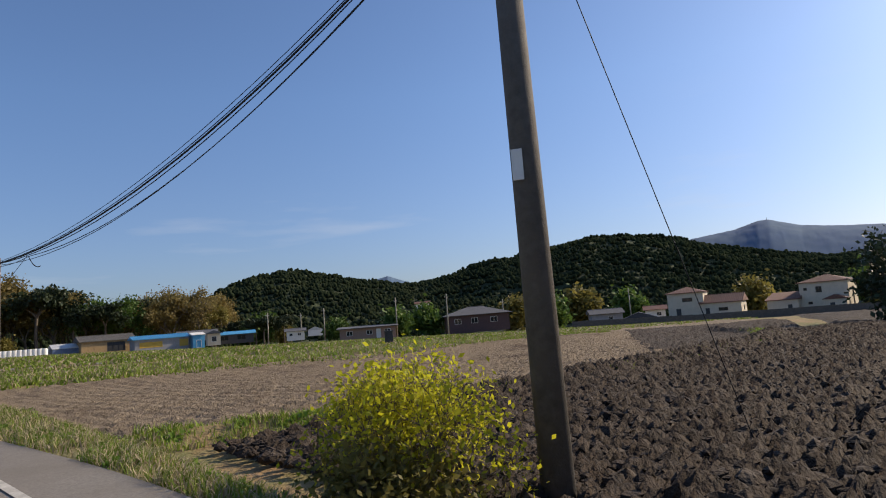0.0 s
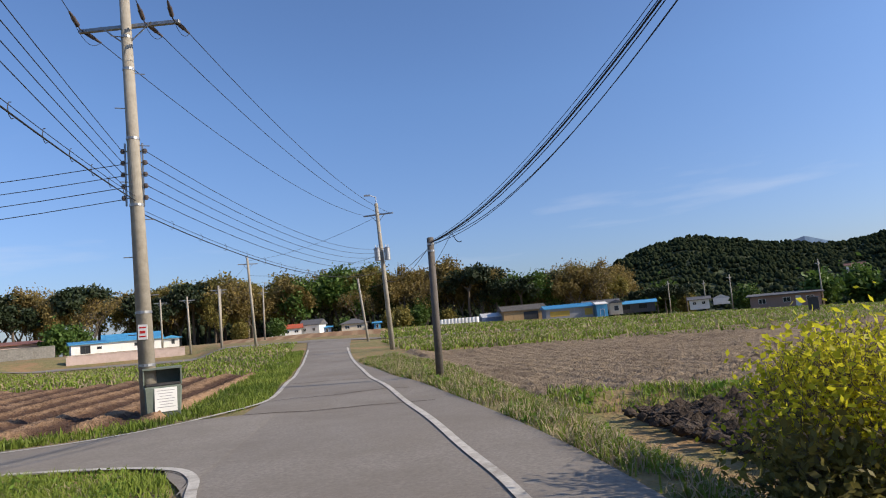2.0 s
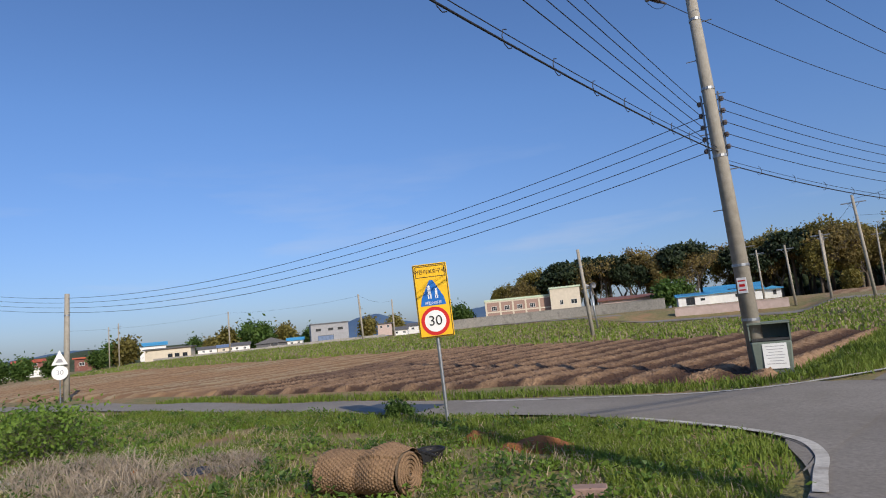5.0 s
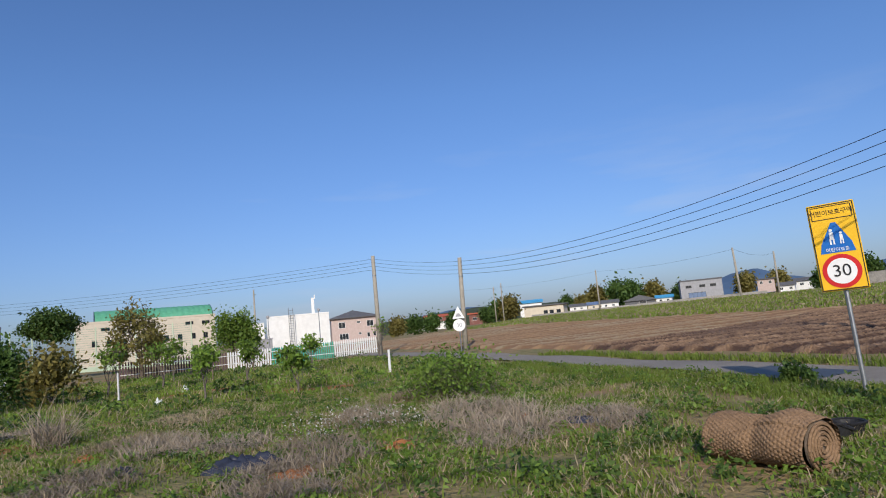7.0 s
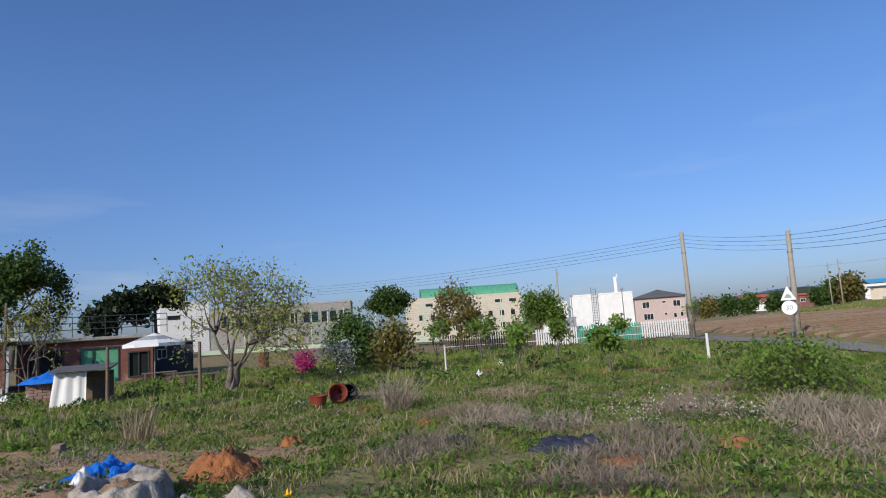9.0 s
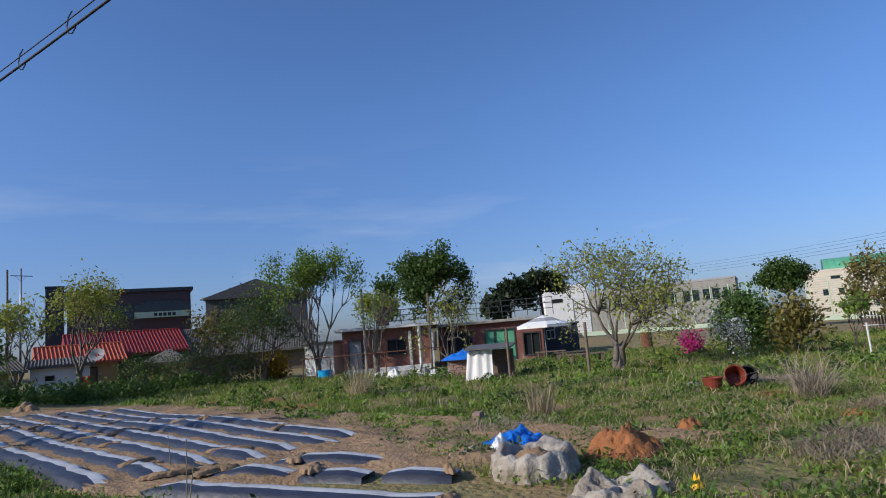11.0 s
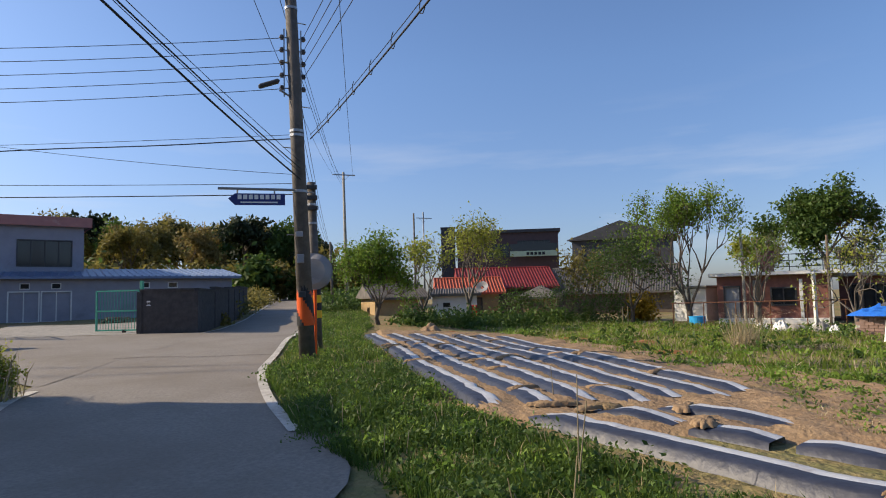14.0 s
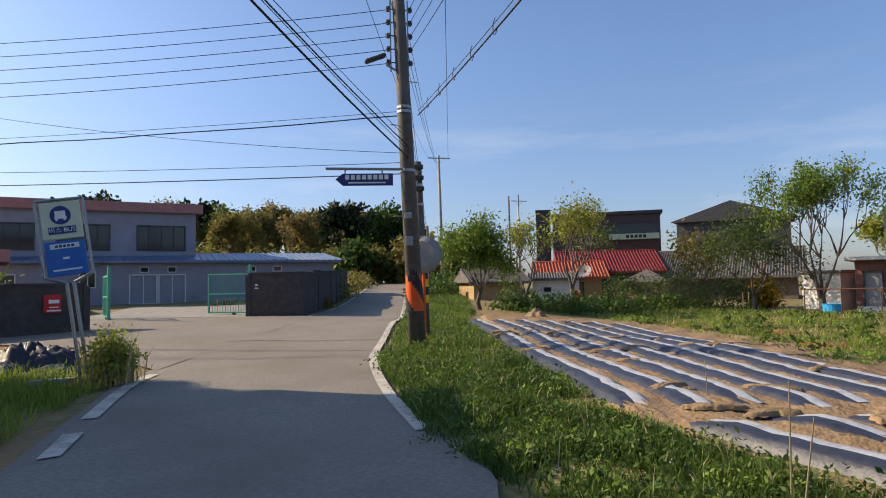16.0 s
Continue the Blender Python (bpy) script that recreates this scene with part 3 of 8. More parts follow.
def window(parent, o, ux, x, z, w, h, fm=None, bars=1, door=None, name="window"):
    """A window or door set into a wall: frame, bars and pane."""
    fm = fm or FRAMEW
    ux = Vector(ux)
    uy = Vector((-ux.y, ux.x, 0))
    m = Matrix((ux.to_4d(), uy.to_4d(), (0, 0, 1, 0), (0, 0, 0, 1))).transposed()
    m[3] = (0, 0, 0, 1)
    m.translation = Vector(o) + ux * x + Vector((0, 0, z))
    t = min(0.07, w * 0.09)
    bm = bm_new()
    for c, s in (((0, 0.04, t / 2), (w, 0.16, t)), ((0, 0.04, h - t / 2), (w, 0.16, t)), ((-w / 2 + t / 2, 0.04, h / 2), (t, 0.15, h - 2 * t)), ((w / 2 - t / 2, 0.04, h / 2), (t, 0.15, h - 2 * t))):
        box(bm, c, s, m)
    for i in range(bars):
        box(bm, (-w / 2 + w * (i + 1) / (bars + 1), 0.06, h / 2), (t * 0.8, 0.1, h - 2 * t), m)
    fr = part("door_frame" if door else "window_frame", bm, fm, parent)
    bm = bm_new()
    box(bm, (0, 0.085, h / 2), (w - 2 * t, 0.02, h - 2 * t), m)
    part("door_leaf" if door else "pane", bm, door or GLASS, fr)
    return fr


def house(name, label, category, az, d, w, dep, zb, h, rot, wall, roof, roofm, k=1.0, wins=(), fm=None, ribs=0.0, group="", rh=1.5, over=0.4, trim=None):
    """A building whose front middle stands at az, d (times k, seen under the same angles). wins: (side, x from the middle, z, w, h, bars, door material)."""
    p = polar(az, d * k, 1.6 + (zb - 1.6) * k)
    w, h, dep, rh = w * k, h * k, dep * k, rh * k
    root = thing(name, label, category, Matrix.Translation(p) @ pose(0, 0, 0, 0, 0, az + rot), group)
    W2 = w / 2
    sides = {"F": ((-W2, 0, 0), (1, 0, 0), w), "R": ((W2, 0, 0), (0, 1, 0), dep), "B": ((W2, dep, 0), (-1, 0, 0), w), "L": ((-W2, dep, 0), (0, -1, 0), dep)}
    T = 0.22
    for s, (o, ux, L) in sides.items():
        holes = [(x * k + L / 2, z * k, a * k, b * k) for q, x, z, a, b, *_ in wins if q == s]
        cut = T if s in "RL" else 0.0
        oo = Vector(o) + Vector(ux) * cut
        part("wall", panel(bm_new(), oo, ux, L - 2 * cut, h, T, [(x - cut, z, a, b) for x, z, a, b in holes]), wall, root)
        for (q, x, z, a, b, *rest), hl in zip([v for v in wins if v[0] == s], holes):
            window(root, o, ux, hl[0], hl[1], hl[2], hl[3], fm, rest[0] if rest else 1, rest[1] if len(rest) > 1 else None)
    bm = bm_new()
    ov = over * k
    if roof == "flat":
        box(bm, (0, dep / 2, h + rh / 2), (w + 2 * ov, dep + 2 * ov, rh), bevel=0.03)
    else:
        x0, x1, y0, y1 = -W2 - ov, W2 + ov, -ov, dep + ov
        e = h - 0.02
        t = 0.14
        inx = min(w, dep) / 2 + ov if roof == "hip" else 0.0
        if roof in ("gable", "hip"):
            a = [(x0, y0, e), (x1, y0, e), (x1, y1, e), (x0, y1, e), (x0 + inx, dep / 2, e + rh), (x1 - inx - 1e-3, dep / 2, e + rh)]
            fs = [(0, 1, 5, 4), (1, 2, 5), (2, 3, 4, 5), (3, 0, 4), (3, 2, 1, 0)]
        elif roof == "gable_y":
            a = [(x0, y0, e), (x1, y0, e), (x1, y1, e), (x0, y1, e), (0, y0, e + rh), (0, y1, e + rh)]
            fs = [(0, 1, 4), (1, 2, 5, 4), (2, 3, 5), (3, 0, 4, 5), (3, 2, 1, 0)]
        else:   # shed roof, high at the back
            a = [(x0, y0, e), (x1, y0, e), (x1, y1, e + rh), (x0, y1, e + rh), (x0, y0, e - t), (x1, y0, e - t), (x1, y1, e - t), (x0, y1, e - t)]
            fs = [(0, 1, 2, 3), (7, 6, 5, 4), (0, 4, 5, 1), (1, 5, 6, 2), (2, 6, 7, 3), (3, 7, 4, 0)]
        vs = [bm.verts.new(v) for v in a]
        for f in fs:
            bm.faces.new([vs[i] for i in f])
        if roof in ("gable", "hip", "gable_y"):
            box(bm, (0, y0 + 0.03, e - 0.05), (x1 - x0, 0.06, 0.12))
            if roof != "gable_y":
                cyl(bm, (x0 + inx, dep / 2, e + rh), (x1 - inx, dep / 2, e + rh), 0.09, n=6)
    rf = part("roof", bm, roofm, root)
    if ribs and roof in ("gable", "shed", "hip"):
        bm = bm_new()
        n = int((w + 2 * ov) / ribs)
        for i in range(n + 1):
            x = -W2 - ov + (w + 2 * ov) * i / max(n, 1)
            lim = 1.0
            if roof == "hip":
                lim = max(0.05, min(1.0, min(x - x0, x1 - x) / max(inx, 0.01)))
            yb = dep / 2 if roof != "shed" else y1
            q0, q1 = Vector((x, y0, h)), Vector((x, y0 + (yb - y0) * lim, h + rh * lim))
            cyl(bm, q0, q1, min(0.05, ribs * 0.22), n=5)
        part("roof_ribs", bm, roofm, rf)
    if trim:
        bm = bm_new()
        for y in (-over * k - 0.03, dep + over * k + 0.03):
            box(bm, (0, y, h + rh / 2), (w + 2 * ov + 0.1, 0.06, rh + 0.12))
        for x in (-W2 - ov - 0.03, W2 + ov + 0.03):
            box(bm, (x, dep / 2, h + rh / 2), (0.06, dep + 2 * ov, rh + 0.12))
        part("fascia", bm, trim, rf)
    return root


def row(side, xs, z, w, h, bars=1, door=None):
    return [(side, x, z, w, h, bars, door) for x in xs]


# -- villas to the east
house("villa", "cream two-storey villa with a brown tiled hip roof", "house", -61.5, 104.5, 5.2, 6, -1.3, 4.1, -8, CREAM, "hip", BROWNR, 1.4,
      [("F", 0.3, 2.7, 1.5, 0.6, 1), ("F", -1.1, 0.2, 0.7, 1.5, 0, FRAMED), ("R", 0, 2.6, 0.8, 0.8, 1)], FRAMED, 0.35, rh=0.95, over=0.3)
house("villa_wing", "single-storey cream villa wing with brown tiled gable roof", "house", -64.2, 103.5, 5.6, 5, -1.3, 2.3, -10, CREAM, "gable", BROWNR, 1.4,
      [("F", 0.3, 1.0, 1.3, 0.5, 1), ("F", -1.9, 0.0, 0.6, 1.5, 0, FRAMED), ("R", 0, 0.9, 0.7, 0.8, 1)], FRAMED, 0.35, rh=1.2, over=0.3)
house("villa", "white two-storey villa with dark brown tiled hip roof", "house", -71.6, 109.6, 6.4, 6, -1.65, 4.5, -12, CREAM, "hip", BROWNR, 1.4,
      [("F", -0.6, 2.9, 0.8, 0.9, 1), ("F", -2.4, 3.3, 0.5, 0.4, 0), ("F", -1.9, 1.2, 0.6, 0.4, 0), ("R", 0, 0.9, 0.9, 2.4, 1)], FRAMED, 0.35, rh=1.05, over=0.3)
house("villa_porch", "cream entrance porch with a small dark gable", "house", -72.3, 107.8, 2.9, 1.6, -1.65, 1.9, -12, CREAM, "gable_y", BROWNR, 1.4, [("F", -0.4, 0.0, 0.6, 1.3, 0, FRAMED)], FRAMED, rh=0.6, over=0.2)
house("villa_wing", "low white villa wing with a tiled lean-to roof", "house", -68.7, 109.0, 4.3, 5, -1.6, 2.2, -12, CREAM, "shed", BROWNR, 1.4,
      [("F", 1.0, 0.0, 0.6, 1.4, 0, FRAMED)], FRAMED, 0.35, rh=1.1, over=0.2)
house("tunnel_shed", "dark vaulted storage shed beside the villas", "shed", -57.7, 99.4, 4.2, 5, -1.4, 1.0, 0, DARKW, "gable_y", DARKW, 1.4, [("F", 0, 0, 1.6, 0.9, 0, FRAMED)], FRAMED, rh=0.9)
house("cottage", "grey farm cottage under trees with low roof", "house", -55.0, 112, 5.2, 4, -1.2, 1.7, 10, GREYW, "gable", GREYR, 1.4, [("F", 0.6, 0.6, 0.8, 0.6, 1)], rh=0.8)
house("cottage", "small white cottage with a brown roof", "house", -59.0, 118, 3.4, 4, -1.2, 1.7, 0, WHITE, "gable", BROWNR, 1.4, [("F", 0.6, 0.6, 0.8, 0.6, 1)], rh=0.7)
# -- farm hamlet to the north-east
house("farm_house", "plum brown two-storey farmhouse with a grey hip roof", "house", -43.7, 94.9, 9.4, 7, -0.1, 2.2, 6, PLUM, "hip", GREYR, 1.5, row("F", (-3, -0.5, 2.4), 0.9, 1.0, 0.8), rh=1.2, over=0.5)
house("farm_house", "low brown farmhouse with a deep flat grey roof", "house", -33.8, 84.9, 7.4, 5, 0.0, 1.5, 0, BRICKB, "shed", GREYR, 1.6, row("F", (-2.4, 0.2, 2.6), 0.5, 0.8, 0.6) + [("F", 1.4, 0, 0.6, 1.2, 0, FRAMEW)], rh=0.25, over=0.4)
house("hill_house", "small white house with red-brown roof on the slope", "house", -38.8, 170, 3.5, 3, 5.0, 1.5, 0, WHITE, "gable", BROWNR, 1.3, row("F", (-0.8, 0.8), 0.5, 0.5, 0.5), rh=0.5)
house("blue_barn", "yellow and grey barn with a pale blue sheet roof", "barn", -16.8, 99.9, 7.2, 5, 0.55, 1.75, 10, GREYW, "gable", BLUER, 1.55, [("F", 2.9, 0.4, 1.2, 1.0, 0, YELLOWW), ("F", -1.5, 0.5, 3.0, 0.8, 2, YELLOWW)], YELLOWW, 0.5, rh=0.5, over=0.3)
house("blue_annex", "sky blue barn end with a white gable roof", "barn", -19.6, 99.0, 1.6, 4, 0.5, 1.9, 10, BLUER, "gable", WHITE, 1.55, [("F", 0, 0, 0.7, 1.1, 0, BLUER)], FRAMEW, rh=0.3, over=0.15)
house("open_barn", "olive open-sided barn with a grey gable roof", "barn", -12.9, 104.9, 7.0, 6, 1.0, 1.6, 10, MUD, "gable", ASB, 1.55, [("F", 1.0, 0, 2.4, 1.3, 2, FRAMED)], FRAMED, 0.5, rh=0.85, over=0.3)
house("tunnel_greenhouse", "pale plastic tunnel greenhouse beside the barn", "greenhouse", -10.2, 106.5, 4.2, 4, 1.15, 0.8, 10, BLUED, "gable", FILMW, 1.55, [], rh=0.6, over=0.05)
house("blue_shed", "low blue-roofed farm shed with dark front", "shed", -22.4, 114.9, 6.4, 4, 0.9, 1.2, 0, DARKW, "gable", BLUER, 1.5, row("F", (-1.6, 1.2), 0.2, 1.4, 0.8), FRAMED, rh=0.5)
house("grey_shed", "small cream gabled shed behind the barn", "shed", -20.8, 112, 2.0, 4, 0.9, 1.6, 5, CREAM, "gable_y", GREYR, 1.5, [("F", 0, 0.2, 0.8, 0.9, 0, FRAMED)], rh=0.5)
house("hill_house", "grey-roofed house above the barns", "house", -19.5, 135, 7.0, 4, 1.8, 1.1, 0, GREYW, "gable", GREYR, 1.4, row("F", (-2, 0, 2), 0.3, 0.7, 0.5), rh=0.6)
house("cottage", "white cottage with grey roof among pines", "house", -27.5, 120, 3.2, 4, 0.5, 1.3, 0, WHITE, "gable", GREYR, 1.4, row("F", (-0.8, 0.7), 0.4, 0.6, 0.5), rh=0.5)
house("tunnel_greenhouse", "white tunnel greenhouse near the hill foot", "greenhouse", -29.2, 128, 2.8, 4, 1.0, 0.8, 0, WHITE, "gable_y", FILMW, 1.4, [], rh=0.6, over=0.05)
# -- under the wood to the north
house("red_roof_house", "white farmhouse with a bright red roof", "house", 8.2, 119.9, 5.4, 4, 1.9, 1.2, 0, WHITE, "gable", ORR, 1.5, row("F", (-1.6, 0.2, 1.8), 0.3, 0.7, 0.5), rh=0.7, over=0.4)
house("grey_roof_house", "white cottage with grey gable roof", "house", 6.2, 124, 3.8, 4, 1.9, 1.6, -20, WHITE, "gable", GREYR, 1.5, row("F", (-1.0, 0.8), 0.4, 0.6, 0.6), rh=1.0, over=0.3)
house("green_roof_house", "cottage with a grey-green hip roof and white walls", "house", 2.3, 124.9, 5.0, 4, 1.8, 1.3, 0, CREAM, "hip", GREYR, 1.5, row("F", (-1.4, 0.9), 0.3, 0.9, 0.6), rh=0.9)
house("blue_shed", "small bright blue sheet shed", "shed", 0.3, 123, 1.2, 2, 1.8, 1.0, 0, BLUER, "gable", BLUER, 1.5, [("F", 0, 0, 0.5, 0.7, 0, FRAMED)], rh=0.2)
house("blue_shed", "small dark blue shed behind the cottages", "shed", 4.7, 126, 1.6, 2, 1.8, 1.0, 0, BLUED, "gable", BLUER, 1.5, [("F", 0, 0, 0.5, 0.7, 0, FRAMED)], rh=0.2)
house("blue_roof_house", "white bungalow with a bright blue roof", "house", 20.2, 86.5, 6.2, 5, 1.65, 1.25, 4, WHITE, "gable", BLUER, 1.6, [("F", 0.4, 0.5, 0.6, 0.4, 1), ("F", 2.0, 0.5, 0.6, 0.4, 1)], FRAMED, 0.4, rh=0.85, over=0.3)
house("blue_roof_annex", "white annex with blue lean-to roof and dark door", "house", 23.3, 83.5, 3.6, 4, 1.6, 1.25, 4, WHITE, "shed", BLUER, 1.6, [("F", -0.4, 0.1, 1.0, 0.9, 1), ("F", 1.0, 0.5, 0.5, 0.3, 0)], FRAMED, 0.4, rh=0.35, over=0.25)
house("blue_roof_hut", "small white hut with blue gable roof", "house", 17.4, 96, 2.0, 3, 2.0, 0.9, 0, WHITE, "gable_y", BLUER, 1.5, [("F", 0.2, 0, 0.5, 0.7, 0, FRAMED)], rh=0.35)
# -- beige block and its neighbours
bb_ = house("beige_block", "beige two-storey brick block with pale green trim", "building", 37.6, 96, 11.0, 6, 1.5, 3.6, 3, BRICKB, "flat", PALEG, 1.65,
      row("F", (-4.2, -2.3, -0.4, 1.5), 2.2, 0.8, 0.65, 2) + row("F", (-4.0, -1.6), 0.4, 1.2, 0.7, 2) + [("F", 1.3, 0.1, 1.6, 1.2, 2, PALEG)], FRAMEW, rh=0.28, over=0.12)
bm = bm_new()
for z in (0.15, 2.0, 3.5):
    box(bm, (0, -0.06, z * 1.65), (11.0 * 1.65, 0.1, 0.3))
for x in (-5.4, -3.3, -1.4, 0.5, 2.5, 5.4):
    box(bm, (x * 1.65, -0.08, 3.0), (0.4, 0.12, 5.9))
part("cream_bands", bm, CREAM, bb_)
house("stair_tower", "brick stair tower with cream corner and flat roof", "building", 33.8, 95, 4.3, 5, 1.4, 4.6, 3, CREAM, "flat", PALEG, 1.65, [("F", -0.6, 2.2, 0.5, 0.7, 1), ("F", 1.2, 2.2, 0.9, 0.7, 1), ("F", -1.0, 0.1, 1.0, 1.1, 1)], FRAMEW, rh=0.25, over=0.12)
house("brown_hall", "long low brown hall with a maroon roof band", "building", 28.3, 92, 8.2, 5, 2.0, 1.5, 2, PINKW, "shed", BRICKR, 1.6, [("F", -1.2, 0.3, 1.0, 0.4, 1), ("F", 1.6, 0.3, 1.0, 0.5, 1)], FRAMEW, rh=0.5)
# -- far plain to the west
house("grey_box_building", "grey flat-roofed two-storey workshop", "building", 54.8, 150.5, 8.6, 6, 1.4, 4.2, 5, GREYW, "flat", GREYR, 1.3, row("F", (-2.6, 0.2, 2.4), 2.7, 1.2, 0.6) + [("F", -1, 0.2, 3.6, 1.5, 3, BLUED)], FRAMED, rh=0.3, over=0.1)
house("dark_shed", "dark grey gabled shed on the plain", "shed", 59.8, 150.5, 6.6, 6, 1.2, 1.4, 0, GREYR, "gable_y", GREYR, 1.3, [("F", 0.6, 0, 1.6, 1.2, 0, FRAMED)], rh=1.2)
house("far_house", "pinkish far house beside the road", "house", 50.0, 170, 3.7, 4, 2.2, 2.6, 0, PINKW, "flat", GREYR, 1.2, row("F", (-1, 0.9), 1.5, 0.7, 0.7), rh=0.2)
house("far_house", "white far house with dark roof", "house", 47.0, 165, 5.5, 4, 2.0, 1.6, 0, WHITE, "gable", GREYR, 1.2, row("F", (-1.5, 0.9), 0.5, 0.8, 0.6), rh=0.6)
house("tan_hall", "long tan flat-roofed hall with dark windows", "building", 68.0, 140.7, 8.6, 6, 0.9, 2.4, -10, CREAM, "flat", GREYR, 1.4, row("F", (0.4, 1.7, 3.2), 0.4, 0.9, 1.0), FRAMED, rh=0.25)
house("far_house", "white far house with a bright blue roof", "house", 69.1, 165, 5.6, 4, 1.6, 3.1, 0, WHITE, "gable", BLUER, 1.3, row("F", (-1.4, 0.6), 0.7, 0.7, 0.6), rh=0.7)
house("far_house", "dark red house with red roof", "house", 73.6, 150, 5.4, 4, 1.0, 2.0, 0, BRICKR, "flat", ORR, 1.4, row("F", (-1.4, 1.2), 0.6, 1.0, 0.7), rh=0.3)
house("far_house", "red-roofed far hall behind the trees", "building", 77.6, 185, 6.5, 4, 2.0, 1.6, 0, BRICKR, "gable", ORR, 1.3, row("F", (-1.4, 1.2), 0.6, 1.0, 0.7), rh=0.6)
house("far_hall", "long white low greenhouse hall", "building", 77.3, 160, 12.0, 4, 0.7, 1.2, 0, WHITE, "flat", WHITE, 1.2, [("F", 2, 0.2, 1.4, 0.7, 0, GREYW)], rh=0.2)
for _i, (_a, _dd, _w, _m, _r) in enumerate(((62.3, 200, 5, WHITE, GREYR), (63.4, 220, 6, CREAM, BLUED), (57.8, 210, 5, WHITE, BLUER), (48.6, 190, 4, WHITE, GREYR), (45.6, 180, 5, CREAM, BROWNR), (65.0, 230, 6, WHITE, GREYR))):
    house("far_house", "distant pale low house on the plain", "house", _a, _dd, _w, 4, 1.4, 1.7, 0, _m, "gable", _r, 1.0, row("F", (-1.2, 1.0), 0.5, 0.8, 0.7), rh=0.8, group="distant houses")
house("pink_house", "two-storey pinkish house with a dark hip roof", "house", 84.7, 85.6, 6.1, 6, 0.25, 3.25, 4, PINKW, "hip", GREYR, 1.6,
      row("F", (-1.7, 2.0), 1.9, 0.9, 0.8) + [("F", 0.5, 2.4, 0.5, 0.3, 0), ("F", -1.5, 0.4, 1.2, 0.8, 2), ("F", 0.6, 0.9, 0.4, 0.3, 0), ("F", 1.7, 0.5, 0.4, 0.6, 0), ("F", 2.5, 0.6, 0.4, 0.6, 0)], FRAMEW, rh=1.0, over=0.35)
house("white_block", "plain white windowless block with a steel ladder", "building", 89.4, 60.6, 5.6, 6, -0.3, 3.8, 2, WHITE, "flat", WHITE, 1.5, [], rh=0.15, over=0.02)
house("white_block_wing", "lower white wing with one dark window", "building", 93.4, 62.5, 2.4, 5, -0.3, 3.35, 2, WHITE, "flat", WHITE, 1.5, [("F", 0, 2.2, 1.2, 0.6, 1)], FRAMED, rh=0.15, over=0.02)
house("grey_hut", "small grey hut before the white block", "shed", 92.8, 57, 2.3, 2, -0.2, 1.8, 2, GREYW, "flat", GREYW, 1.5, [("F", -0.7, 0.9, 0.5, 0.5, 0)], FRAMEW, rh=0.1, over=0.05)
house("school_hall", "cream school hall with rows of small windows", "school", 101.5, 110.5, 20.0, 12, 0.0, 6.4, 6, CREAM, "flat", CREAM, 1.5,
      row("F", (-7.5, -5.5, -3.5, -1.5, 0.5, 2.5, 4.5, 6.5, 8.4), 2.9, 0.7, 0.9, 1) + row("F", (-5.5, -3.5, -1.5, 0.5, 2.5, 4.5, 6.5, 8.4), 0.8, 0.7, 0.9, 1) + row("F", (-6, 6, 8.5), 5.2, 1.2, 0.5, 1), FRAMED, rh=0.3, over=0.05)
house("low_school", "long grey school wing with deep window bays", "school", 117.5, 96, 20.0, 8, 1.0, 5.2, -8, CONC, "flat", GREYW, 1.4,
      row("F", (-8, -6, -3.5, -2.2, 0.5, 1.8, 3.6, 4.8, 6.2, 7.4, 8.8), 2.6, 0.9, 1.5, 0), FRAMED, rh=0.3, over=0.05)
house("white_school_wing", "plain white school wing beside the grey one", "school", 125.2, 82, 5.4, 5, 0.0, 6.4, 6, WHITE, "flat", WHITE, 1.4, [("F", -1.2, 4.6, 1.4, 0.5, 1)], FRAMED, rh=0.3, over=0.05)
# -- hamlet to the south
house("modern_cafe", "plum two-storey cafe with a glazed balcony front", "building", 162.0, 71.5, 11.2, 7, 2.4, 6.3, 0, PLUM, "flat", DARKW, 1.3,
      [("F", 2.9, 3.7, 3.6, 1.7, 5), ("F", -1.2, 3.6, 2.8, 1.5, 2)], FRAMED, rh=0.35, over=0.25)
house("black_house", "charcoal gabled house with a sloping dark roof", "house", 152.1, 61.5, 9.0, 7, 2.2, 4.6, -4, DARKW, "gable_y", DARKW, 1.25, [("F", 0.6, 2.8, 1.6, 1.5, 1), ("F", -3.4, 2.6, 0.4, 1.6, 0)], FRAMED, rh=1.6, over=0.4)
house("chimney_block", "slim charcoal stair block with flat top", "building", 167.3, 73.5, 1.6, 2, 2.0, 7.6, 0, DARKW, "flat", DARKW, 1.3, [], rh=0.2, over=0.05)
house("mud_hut", "old mud-plastered hut with a sagging grey roof", "shed", 171.0, 35.5, 2.8, 3.2, 0.1, 1.6, 18, MUD, "gable", ASB, 1.1, [("L", 0.2, 0.6, 0.5, 0.5, 0, WOOD)], WOOD, 0.16, rh=0.75, over=0.3)
house("white_hut", "whitewashed hut with a tiny dark window", "shed", 166.2, 36.5, 2.5, 3, -0.1, 1.95, 2, WHITE, "shed", ASB, 1.1, [("F", -0.45, 1.2, 0.4, 0.25, 0)], FRAMED, 0.16, rh=0.35, over=0.25)
house("red_roof_house", "old village house with a glossy red tiled roof", "house", 161.6, 43.5, 5.8, 5, -0.1, 2.3, 10, PLUM, "gable", REDR, 1.1, [("F", -1.7, 0.2, 0.9, 1.5, 1), ("F", 1.0, 0.1, 1.4, 1.7, 2, WOOD)], FRAMED, 0.22, rh=1.45, over=0.45)
